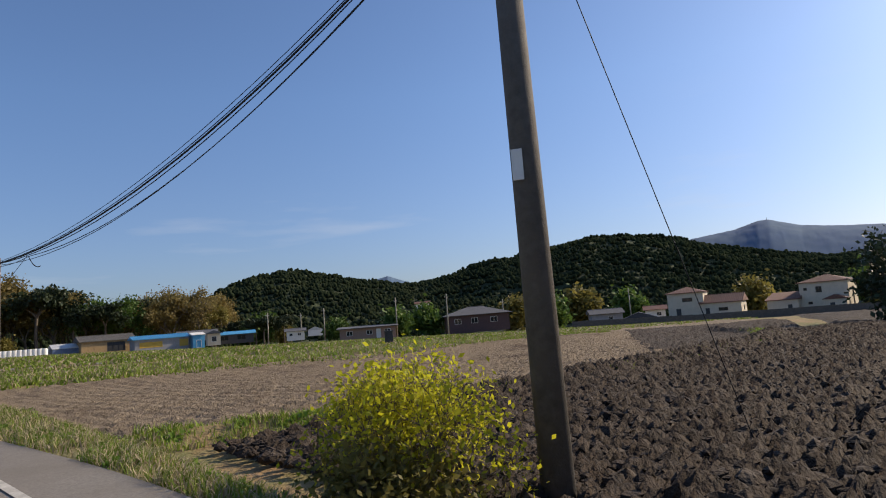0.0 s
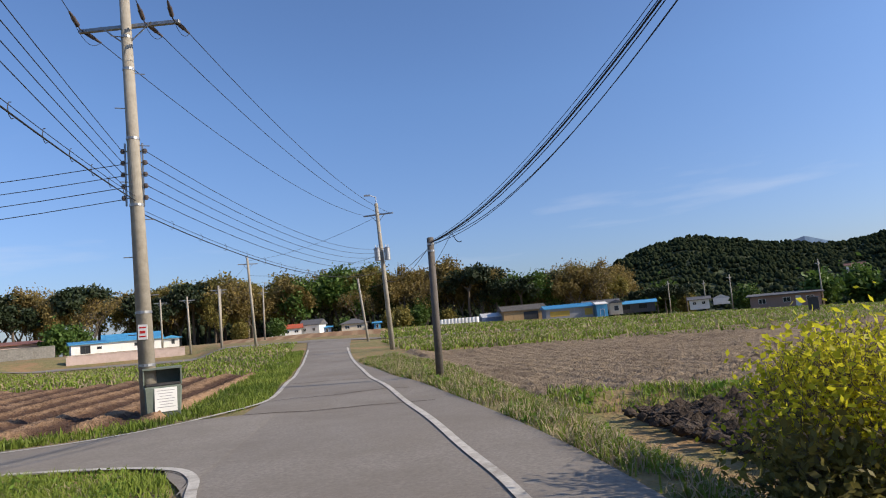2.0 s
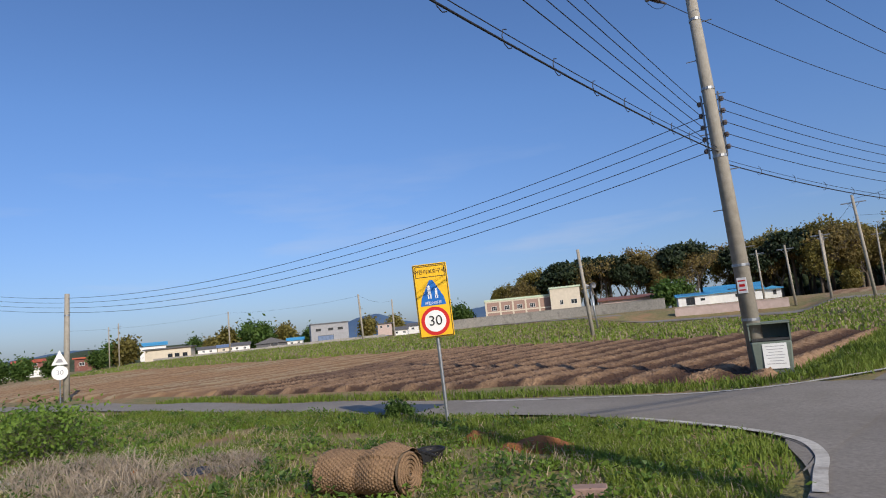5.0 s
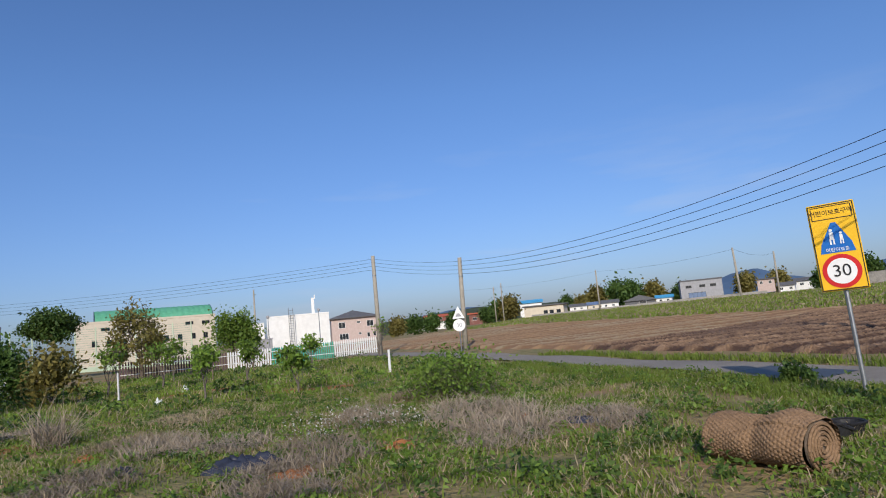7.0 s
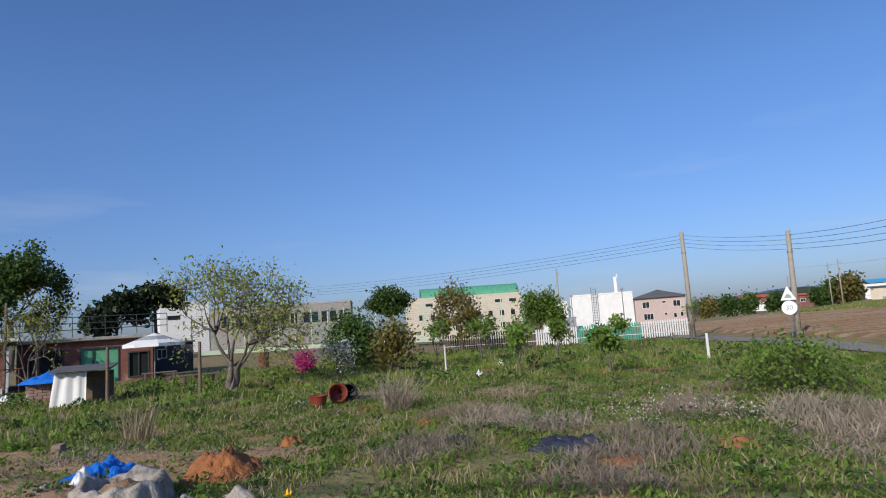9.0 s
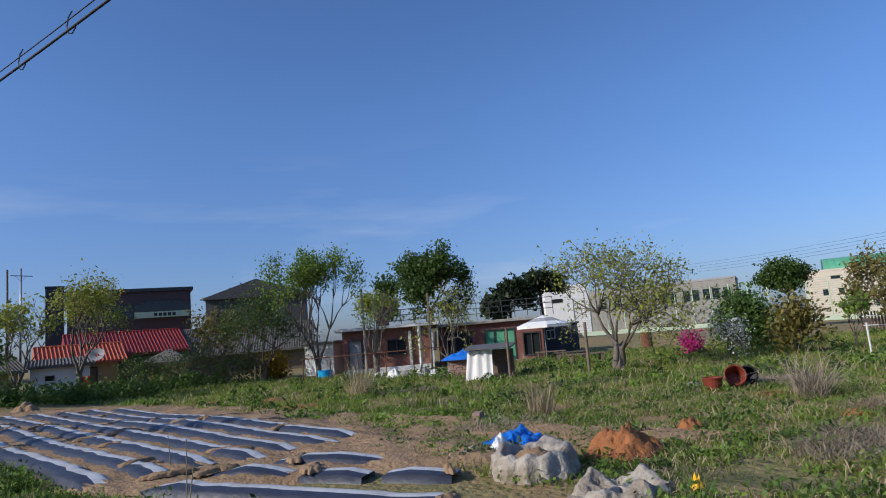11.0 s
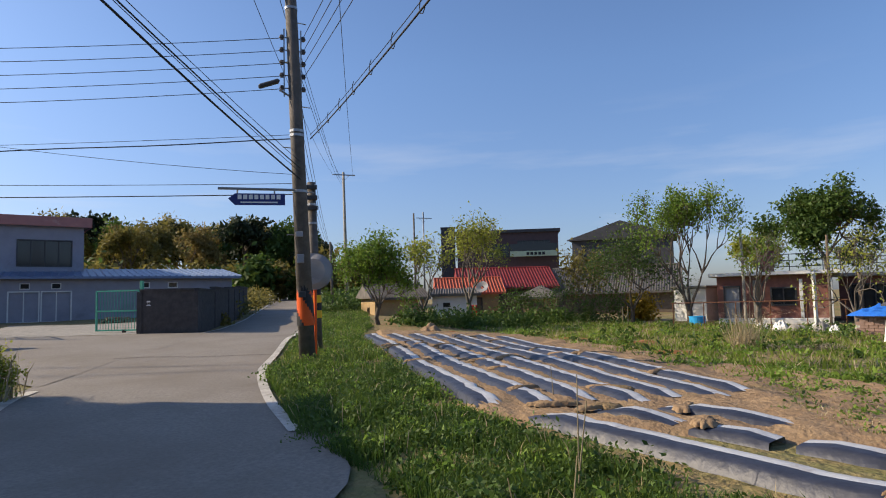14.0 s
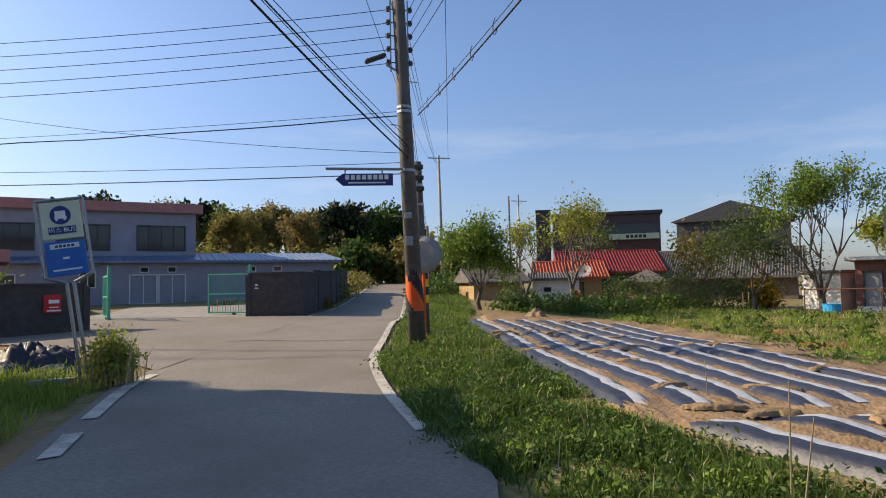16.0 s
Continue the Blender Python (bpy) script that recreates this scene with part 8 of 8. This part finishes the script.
box(bm, (0, 0, 0.45), (0.42, 0.42, 0.95))
part("shaft", bm, BRICKR, ch)
bm = bm_new()
box(bm, (0, 0, 0.96), (0.52, 0.52, 0.1))
part("cap", bm, BRICKR, ch)
# brick piers and pilasters on the outhouse front
for i, (az_, d_) in enumerate(((137.5, 33.6), (141.3, 33.7), (134.6, 34.4))):
    p = polar(az_, d_, 0)
    pp = thing("wooden_prop", "weathered prop under the outhouse eaves", "post", Matrix.Translation(p), "outhouse props")
    bm = bm_new()
    box(bm, (0, 0, 1.15), (0.12, 0.12, 2.3))
    part("prop", bm, WOOD if i else FRAMEW, pp)
# cloth-draped hutch and the tarpaulin-covered brick block
ht = thing("hutch", "low dark hutch draped with a white cloth", "hutch", Matrix.Translation(polar(131.0, 23.2, 0)) @ pose(0, 0, 0, 0, 0, 120))
bm = bm_new()
for x in (-0.7, 0.7):
    for y in (0, 0.8):
        box(bm, (x, y, 0.5), (0.06, 0.06, 1.0))
box(bm, (0, 0.8, 0.5), (1.4, 0.03, 1.0))
box(bm, (0, 0.4, 0.05), (1.4, 0.8, 0.06))
part("hutch_frame", bm, WOOD, ht)
bm = bm_new()
box(bm, (0, 0.4, 1.1), (1.7, 1.15, 0.05), pose(0, 0, 0, 6, 0, 0))
part("hutch_roof", bm, GREYR, ht)
vs = [(-0.75 + 0.08 * i, -0.06 - 0.05 * math.sin(i * 1.7) - 0.10 * (1 - j / 8), 0.02 + j * 0.125) for i in range(12) for j in range(9)]
vs = [(x - (0.12 * (1 - z) if x < -0.4 else 0), y, z) for x, y, z in vs]
obj("cloth", vs, [(i * 9 + j, (i + 1) * 9 + j, (i + 1) * 9 + j + 1, i * 9 + j + 1) for i in range(11) for j in range(8)], WHITE, ht, smooth=True)
bk_ = thing("brick_stack", "block of stacked bricks under a blue tarpaulin", "brick stack", Matrix.Translation(polar(133.4, 25.6, 0)) @ pose(0, 0, 0, 0, 0, 128))
for zi in range(7):
    for xi in range(5):
        bm = bm_new()
        box(bm, (-0.5 + 0.25 * xi + (0.1 if zi % 2 else 0), 0, 0.05 + 0.1 * zi), (0.235, 0.5, 0.09))
        part("brick", bm, BRICKB, bk_)
o = crumple("tarpaulin", 1.7, 1.1, 0.3, TARPB, 81, bk_, 16, 0.2, 3)
o.location = (0, 0, 0.72)
# parasol with table
ps = thing("parasol", "white and grey striped garden parasol, open", "parasol", Matrix.Translation(polar(126.6, 34.5, 0)))
bm = bm_new()
cyl(bm, (0, 0, 0), (0, 0, 2.3), 0.03, n=8)
part("parasol_pole", bm, STEEL, ps)
for k, (r0, z0, r1, z1, m) in enumerate(((0.0, 2.3, 0.45, 2.16, SIGNW), (0.45, 2.16, 0.9, 1.98, GREYW), (0.9, 1.98, 1.4, 1.8, SIGNW))):
    bm = bm_new()
    for i in range(8):
        a0, a1 = 6.2832 * i / 8, 6.2832 * (i + 1) / 8
        q = [(r * math.cos(a), r * math.sin(a), z) for r, z, a in ((r0, z0, a0), (r1, z1, a0), (r1, z1, a1), (r0, z0, a1))]
        if r0 == 0:
            q = q[:3]
        bm.faces.new([bm.verts.new(v) for v in q])
    part("canopy_band", bm, m, ps)
bm = bm_new()
for i in range(8):
    a0, a1 = 6.2832 * i / 8, 6.2832 * (i + 1) / 8
    bm.faces.new([bm.verts.new(v) for v in ((1.4 * math.cos(a0), 1.4 * math.sin(a0), 1.8), (1.4 * math.cos(a1), 1.4 * math.sin(a1), 1.8), (1.4 * math.cos(a1), 1.4 * math.sin(a1), 1.65), (1.4 * math.cos(a0), 1.4 * math.sin(a0), 1.65))])
part("valance", bm, SIGNW, ps)
for i, (a_, d_) in enumerate(((126.2, 33.0), (123.0, 27.5), (124.3, 30.5))):
    tb = thing("picnic_table", "dark wooden slatted garden bench", "bench", Matrix.Translation(polar(a_, d_, 0)) @ pose(0, 0, 0, 0, 0, a_ + 10 * i), "garden benches")
    for k in range(4):
        bm = bm_new()
        box(bm, (0, -0.25 + 0.17 * k, 0.45), (1.5, 0.13, 0.04))
        part("slat", bm, WOOD, tb)
    for x in (-0.6, 0.6):
        bm = bm_new()
        box(bm, (x, 0, 0.22), (0.08, 0.6, 0.44))
        part("bench_leg", bm, WOOD, tb)
# satellite dish and red canister by the white hut
sd = thing("satellite_dish", "pale satellite dish on the hut wall", "satellite dish", Matrix.Translation(polar(163.7, 39.4, 2.2)) @ pose(0, 0, 0, 60, 0, 150))
bm = bm_new()
cyl(bm, (0, 0, 0), (0, 0, 0.1), 0.10, 0.38, 20, False)
cyl(bm, (0, 0, 0.02), (0, 0, 0.35), 0.015, n=6)
part("dish", bm, GREYW, sd)
rc = thing("red_box", "bright red box hanging by the door", "box", Matrix.Translation(polar(164.6, 38.6, 0.0)) @ pose(0, 0, 0, 0, 0, 165))
bm = bm_new()
box(bm, (0, 0, 0.85), (0.55, 0.3, 0.6), bevel=0.03)
box(bm, (0, 0, 0.3), (0.1, 0.1, 0.6))
part("box_body", bm, SIGNR, rc)

# yard: gates, pallets, notices
def gate(x, y, rz, w, h, label):
    g = thing("steel_gate", label, "gate", pose(x, y, gz(x, y) + 0.02, 0, 0, rz), "yard gates")
    bm = bm_new()
    for c, s in (((0.03, 0, h / 2 + 0.1), (0.06, 0.05, h)), ((w - 0.03, 0, h / 2 + 0.1), (0.06, 0.05, h)), ((w / 2, 0, h + 0.07), (w, 0.05, 0.06)), ((w / 2, 0, 0.13), (w, 0.05, 0.06)), ((w / 2, 0, h * 0.55), (w, 0.05, 0.06))):
        box(bm, c, s)
    part("gate_frame", bm, GREENP, g)
    for i in range(int(w / 0.13)):
        bm = bm_new()
        cyl(bm, (0.1 + i * 0.13, 0, 0.13), (0.1 + i * 0.13, 0, h + 0.05), 0.012, n=5)
        part("gate_bar", bm, GREENP, g)
    bm = bm_new()
    box(bm, (-0.08, 0, h / 2 + 0.2), (0.11, 0.11, h + 0.5))
    part("gate_post", bm, GREENP, g)
    bm = bm_new()
    cyl(bm, (w * 0.35, -0.04, 0.07), (w * 0.35, 0.04, 0.07), 0.07, n=10)
    part("gate_wheel", bm, BLACK, g)
    return g


gate(5.85, -28.1, -22, 2.0, 1.65, "open green steel bar gate at the yard")
gate(10.9, -26.9, -60, 1.9, 1.65, "open green mesh gate by the corner wall")
for i in range(2):
    pl_ = thing("pallet", "old wooden pallet stacked by the shed", "pallet", pose(9.6 - 0.2 * i, -38.0, gz(9.6, -38) + 0.16 * i, 0, 0, 12 + 8 * i), "stacked pallets")
    for k in range(6):
        bm = bm_new()
        box(bm, (0, -0.5 + 0.2 * k, 0.13), (1.2, 0.12, 0.025))
        part("deck_board", bm, WOOD, pl_)
    for k in (-0.5, 0, 0.5):
        bm = bm_new()
        box(bm, (k, 0, 0.06), (0.09, 1.1, 0.1))
        part("runner", bm, WOOD, pl_)
for x, y, z, rz, w, h, lb in ((10.2, -21.67, 0.95, 230.2, 0.5, 0.55, "red notice board on the corner wall"), (5.35, -27.44, 1.25, 170, 0.22, 0.3, "small red notice on the yard wall")):
    nb = thing("wall_notice", lb, "sign", pose(x, y, gz(x, y) + z, 0, 0, rz - 180))
    bm = bm_new()
    box(bm, (0, 0.05, 0), (w, 0.03, h), pose(0, 0, 0, 0, 0, 180))
    o = part("notice_board", bm, SIGNR, nb)
    bars(o, Matrix.Translation((0, 0.07, 0)) @ pose(0, 0, 0, 90, 0, 180), [(0, h * 0.12, w * 0.6, h * 0.2), (0, -h * 0.2, w * 0.5, h * 0.06), (0, -h * 0.38, w * 0.8, h * 0.08)], SIGNW)

# bus stop
BX, BY = 4.42, -11.75
bs = thing("bus_stop_sign", "leaning steel bus stop sign with blue timetable panel", "bus stop", pose(BX, BY, gz(BX, BY), 0, -8.0, 196) @ Matrix.Scale(1.12, 4))
for x in (-0.045, 0.045):
    bm = bm_new()
    cyl(bm, (x, 0, -0.2), (x, 0, 1.45), 0.025, n=8)
    cyl(bm, (x, 0, 1.45), (x * 6.6, 0, 1.56), 0.022, n=8)
    cyl(bm, (x * 6.6, 0, 1.56), (x * 6.6, 0, 2.62), 0.022, n=8)
    part("sign_tube", bm, STEEL, bs)
bm = bm_new()
cyl(bm, (-0.3, 0, 2.62), (0.3, 0, 2.62), 0.022, n=8)
part("top_tube", bm, STEEL, bs)
bm = bm_new()
box(bm, (0, 0, 2.33), (0.5, 0.05, 0.52), bevel=0.01)
tp_ = part("top_panel", bm, SIGNG, bs, "cream panel with a bus symbol")
bm = bm_new()
box(bm, (0, 0, 1.80), (0.5, 0.05, 0.48), bevel=0.01)
bp_ = part("blue_panel", bm, SIGNB, bs, "blue timetable panel")
bm = bm_new()
cyl(bm, (0, -0.03, 2.40), (0, -0.026, 2.40), 0.13, n=24)
dk_ = part("symbol_disc", bm, SIGNN, tp_)
bm = bm_new()
box(bm, (0, -0.032, 2.42), (0.13, 0.004, 0.08), bevel=0.0)
box(bm, (0, -0.032, 2.365), (0.15, 0.004, 0.03))
for x in (-0.05, 0.05):
    box(bm, (x, -0.032, 2.34), (0.03, 0.004, 0.03))
part("bus_symbol", bm, SIGNW, dk_)
bm = bm_new()
box(bm, (0, -0.029, 2.19), (0.34, 0.006, 0.10))
lb_ = part("name_strip", bm, SIGNN, tp_)
text("버스 BUS", 0.085, SIGNW, lb_, Matrix.Translation((0, -0.034, 2.19)) @ pose(0, 0, 0, 90, 0, 0))
bm = bm_new()
box(bm, (0, -0.029, 1.97), (0.36, 0.006, 0.07))
st_ = part("stop_name_strip", bm, SIGNW, bp_)
bars(st_, Matrix.Translation((0, -0.034, 1.97)) @ pose(0, 0, 0, 90, 0, 0), [(-0.1 + 0.05 * i, 0, 0.035, 0.035) for i in range(5)], SIGNN)
bars(bp_, Matrix.Translation((0, -0.029, 1.8)) @ pose(0, 0, 0, 90, 0, 0), [(0, 0.0, 0.08, 0.03), (0, -0.16, 0.36, 0.025)], SIGNW)
_r = random.Random(4)
for i in range(26):
    x, y = 5.2 + _r.random() * 2.6, -12.4 - _r.random() * 1.6
    s = 0.22 + 0.35 * _r.random()
    sr = thing("stone", "dark rough stone in the heap by the bus stop", "stone", pose(x, y, gz(x, y) + 0.12 * _r.random(), _r.random() * 60, _r.random() * 60, _r.random() * 360), "stones in the heap")
    bm = bm_new()
    bmesh.ops.create_icosphere(bm, subdivisions=2, radius=s / 2)
    for v in bm.verts:
        v.co *= 0.8 + 0.5 * noise.noise(v.co * 4 + Vector((i * 3.1, 0, 0)))
        v.co.z *= 0.7
    part("stone_body", bm, STONE if i % 5 else CONC, sr)
heap("sheeting", "black plastic sheet over the stone heap", "plastic sheet", 6.2, -13.4, 2.2, 1.2, 0.55, FILM, 90, folds=4)
sl = thing("stone_slab", "pale square concrete slab in the grass", "slab", pose(4.85, -11.6, gz(4.85, -11.6) + 0.06, 4, 0, 15))
bm = bm_new()
box(bm, (0, 0, 0.04), (0.55, 0.5, 0.08), bevel=0.012)
part("slab_body", bm, CONC, sl)
grass("verge_grass", "shaded grass round the bus stop", [(3.9, -10.6), (4.1, -12.6), (8, -15.6), (12, -16), (10, -9), (3.5, -8.0)], 14000, 0.25, 0.010, GRASSM, 17, 0.3)
grass("feather_grass", "pale feathery seed heads on the bush", [(3.6, -11.3), (4.4, -11.3), (4.4, -12.0), (3.6, -12.0)], 110, 0.85, 0.010, DRYM, 18, 0.0, 0.25)
# dark repair patch on the farm road
ribbon("road_patch", [(-10.3, 10.6), (-12.2, 10.3)], [(-10.0, 9.4), (-12.0, 9.3)], FRAMED, 0.046, 0.5, 4, "dark tar repair patch on the farm road", "road patch")

# fences by the school
pf = thing("picket_fence", "low painted picket fence in white, green and maroon", "fence", pose(-41.4, -9.5, 0))
_a, _b = Vector((0, 0, 0)), Vector((-2.9, 15.5, 0))
_pick = {}
for m_ in (FRAMEW, GREENP, PLUM):
    bm = bm_new()
    box(bm, (0, 0, 0.5), (0.02, 0.09, 1.0))
    q = [bm.verts.new(v) for v in ((-0.01, -0.045, 1.0), (-0.01, 0.045, 1.0), (-0.01, 0, 1.1))]
    bm.faces.new(q)
    me = bpy.data.meshes.new("picket")
    bm.to_mesh(me)
    bm.free()
    me.materials.append(m_)
    _pick[m_.name] = me
_n = 105
for i in range(_n):
    t = i / _n
    m_ = PLUM if t < 0.38 else FRAMEW if (t < 0.55 or t > 0.8) else GREENP
    o = new("picket", _pick[m_.name])
    o.parent = pf
    p = _a.lerp(_b, t)
    o.location = (p.x, p.y, gz(p.x - 41.4, p.y - 9.5))
    o.rotation_euler = (0, 0, 0.18)
for z in (0.3, 0.8):
    bm = bm_new()
    cyl(bm, _a + Vector((0.03, 0, z)), _b + Vector((0.03, 0, z)), 0.025, n=5)
    part("fence_rail", bm, FRAMEW, pf)
nf = thing("sports_fence", "tall green sports net fence with pale green posts", "fence", Matrix())
NETM = mat("green_net", (0.05, 0.22, 0.14), (0.07, 0.27, 0.18), 2, 0.7, 0)
_pts = [polar(a, 74 + (a - 96) * 0.1) for a in np.linspace(98, 124.5, 20)]
for p in _pts:
    z = gz(p.x, p.y)
    bm = bm_new()
    cyl(bm, p + Vector((0, 0, z - 0.3)), p + Vector((0, 0, z + 4.4)), 0.06, n=7)
    part("fence_post", bm, PALEG, nf)
for a, b in zip(_pts, _pts[1:]):
    bm = bm_new()
    for k in range(18):
        z = 0.3 + k * 0.23
        cyl(bm, a + Vector((0, 0, gz(a.x, a.y) + z)), b + Vector((0, 0, gz(b.x, b.y) + z)), 0.009, n=4, caps=False)
    part("net_panel", bm, NETM, nf)
low_wall("wall_school", "low pale green wall under the sports fence", [tuple(polar(a, 72).xy) for a in (98, 104, 110, 116, 124)], 0.45, 0.15, PALEG, False)
# school roof: green barrel vault, parapet posts; ladder and chimney on the white block
vt = thing("vault_roof", "green ribbed barrel-vault roof of the school hall", "roof", Matrix.Translation(polar(100.9, 166.5, 8.3)) @ pose(0, 0, 0, 0, 0, 107))
vs, fs = [], []
for i in range(41):
    for j in range(13):
        a = math.pi * j / 12
        vs.append((-12.8 + 25.6 * i / 40, 6 - 6 * math.cos(a), 3.6 * math.sin(a) + (0.08 if i % 2 else 0)))
for i in range(40):
    for j in range(12):
        fs.append((i * 13 + j, (i + 1) * 13 + j, (i + 1) * 13 + j + 1, i * 13 + j + 1))
obj("vault_sheet", vs, fs, GREENR, vt)
for x in (-12.9, 12.9):
    bm = bm_new()
    q = [bm.verts.new((x, 6 - 6.15 * math.cos(math.pi * j / 12), 3.75 * math.sin(math.pi * j / 12))) for j in range(13)]
    bm.faces.new(q)
    part("gable_end", bm, BLUED, vt)
ld = thing("roof_ladder", "steel ladder fixed to the white block", "ladder", Matrix.Translation(polar(90.0, 90.2, -0.6)) @ pose(0, 0, 0, 0, 0, 91))
for x in (-0.3, 0.3):
    bm = bm_new()
    cyl(bm, (x, 0, 1), (x, 0, 6.2), 0.04, n=6)
    part("ladder_rail", bm, STEEL, ld)
for i in range(14):
    bm = bm_new()
    cyl(bm, (-0.3, 0, 1.3 + 0.35 * i), (0.3, 0, 1.3 + 0.35 * i), 0.025, n=5)
    part("rung", bm, STEEL, ld)
ck = thing("white_chimney", "slim white chimney above the white block", "chimney", Matrix.Translation(polar(88.1, 93, 4.4)))
bm = bm_new()
box(bm, (0, 0, 1.2), (0.5, 0.4, 2.6))
box(bm, (0, 0.3, 2.6), (0.14, 0.14, 0.6))
part("stack", bm, WHITE, ck)
for a_, h_ in ((87.6, 5.2), (91.9, 4.8)):
    lp = thing("lamp_post", "grey lamp post before the white block", "lamp post", Matrix.Translation(polar(a_, 84, -0.5)), "lamp posts")
    bm = bm_new()
    cyl(bm, (0, 0, 0), (0, 0, h_), 0.07, 0.05, 8)
    part("post_shaft", bm, STEEL, lp)
    bm = bm_new()
    bmesh.ops.create_uvsphere(bm, u_segments=10, v_segments=6, radius=0.2, matrix=Matrix.Translation((0, 0, h_ + 0.1)))
    part("lamp_globe", bm, GREYW, lp)
# balcony of the cafe with raised lettering band
bl = thing("cafe_balcony", "white balcony band with plain dark lettering bars", "balcony", Matrix.Translation(polar(159.7, 91.6, 7.3)) @ pose(0, 0, 0, 0, 0, 162))
bm = bm_new()
box(bm, (0, 0, 0.35), (6.6, 0.5, 0.75))
o = part("balcony_band", bm, PALEG, bl)
bars(o, Matrix.Translation((0.4, -0.26, 0.35)) @ pose(0, 0, 0, 90, 0, 0), [(-1.2 + 0.55 * i, 0, 0.4, 0.42) for i in range(5)], INK)
bm = bm_new()
box(bm, (0, -0.2, 1.25), (6.6, 0.03, 1.0))
part("glass_rail", bm, GLASS, bl)
# silage bales, field cabinet, workshop screen
for i in range(24):
    p = polar(-5.1 - 0.158 * (i % 12) * 2, 157 + (i // 12) * 1.6, 0)
    bl_ = thing("silage_bale", "white film-wrapped round bale in a long row", "bale", Matrix.Translation((p.x, p.y, 1.1)), "row of wrapped bales")
    bm = bm_new()
    cyl(bm, (0, 0, -0.3), (0, 0, 1.35), 0.62, n=16)
    bmesh.ops.bevel(bm, geom=[e for e in bm.edges if e.calc_length() < 0.5], offset=0.12, segments=2, affect='EDGES')
    part("bale_body", bm, SIGNW, bl_)
fc = thing("field_cabinet", "dark pump cabinet standing on the field bank", "cabinet", Matrix.Translation((37.9, 52.7, gz(37.9, 52.7))) @ pose(0, 0, 0, 0, 0, -36))
bm = bm_new()
box(bm, (0, 0, 0.65), (0.85, 0.7, 1.3), bevel=0.03)
part("cabinet_body", bm, FRAMED, fc)
bm = bm_new()
box(bm, (0, 0, 1.34), (0.98, 0.84, 0.08))
part("cabinet_lid", bm, GREYR, fc)
# clods on the dark field, nearest stretch
_r = random.Random(9)
_cl = []
for k in range(3):
    bm = bm_new()
    bmesh.ops.create_icosphere(bm, subdivisions=1, radius=0.11)
    for v in bm.verts:
        v.co *= 0.7 + 0.9 * abs(noise.noise(v.co * 9 + Vector((k * 5, 0, 0))))
        v.co.z *= 0.65
    me = bpy.data.meshes.new("clod")
    bm.to_mesh(me)
    bm.free()
    me.materials.append(PLOWD)
    _cl.append(me)
cf = thing("clods", "turned earth clods on the dark field", "earth clods", kind="stuff")
for i in range(280):
    x, y = 4.4 + _r.random() * 14, -2 + _r.random() * 12
    if y > 10.2 + 2.4 * math.exp(-((x - 3) / 5) ** 2) - 1:
        continue
    o = new("clod", _cl[i % 3])
    o.parent = cf
    s = 0.6 + 1.3 * _r.random()
    o.matrix_local = Matrix.Translation((x, y, gz(x, y) + 0.16)) @ pose(0, 0, 0, _r.random() * 360, _r.random() * 40, _r.random() * 360) @ Matrix.Diagonal((s, s, s, 1))

_g = np.random.default_rng(19)
_c = np.c_[4.2 + 26 * _g.random(5200) ** 1.4, -4 + 15.5 * _g.random(5200)]
_c = _c[_c[:, 1] < 9.3 + 2.4 * np.exp(-((_c[:, 0] - 3) / 5) ** 2)]
bm = bm_new()
bmesh.ops.create_icosphere(bm, subdivisions=1, radius=1)
_bv, _bf = np.array([tuple(v.co) for v in bm.verts]), np.array([[v.index for v in f.verts] for f in bm.faces])
bm.free()
_n, _k = len(_c), len(_bv)
_s = 0.035 + 0.10 * _g.random(_n) ** 2
_v = _bv[None] * (0.6 + 0.7 * _g.random((_n, _k, 1))) * _s[:, None, None] * np.array([1.2, 1, 0.75]) + np.c_[_c, land(_c[:, 0], _c[:, 1]) + 0.16][:, None]
tagged(obj("small_clods", _v.reshape(-1, 3), (_bf[None] + (np.arange(_n) * _k)[:, None, None]).reshape(-1, 3), PLOWD), "loose dark lumps of turned earth", "earth clods", kind="stuff")

# tar seams across the lane and a reddish brick in the verge
for _k, (_x0, _x1, _y) in enumerate(((-2.9, 0.6, 16.3), (-2.9, 1.0, 13.4), (-3.2, -0.2, 21.0), (0.1, 3.8, -17.5))):
    ribbon("road_seam", [(_x0 + (_x1 - _x0) * i / 6, _y + 0.12 * math.sin(i * 1.7 + _k)) for i in range(7)], [(_x0 + (_x1 - _x0) * i / 6, _y + 0.05 + 0.12 * math.sin(i * 1.7 + _k)) for i in range(7)], PLOWD, 0.042, 0.5, 1, "dark tar seam across the lane", "road seam")
br = thing("brick", "reddish paving block lying in the grass", "brick", pose(-3.54, 5.6, 0.02, 0, 0, 30))
bm = bm_new()
box(bm, (0, 0, 0.05), (0.32, 0.18, 0.1), bevel=0.012)
part("brick_body", bm, BRICKB, br)
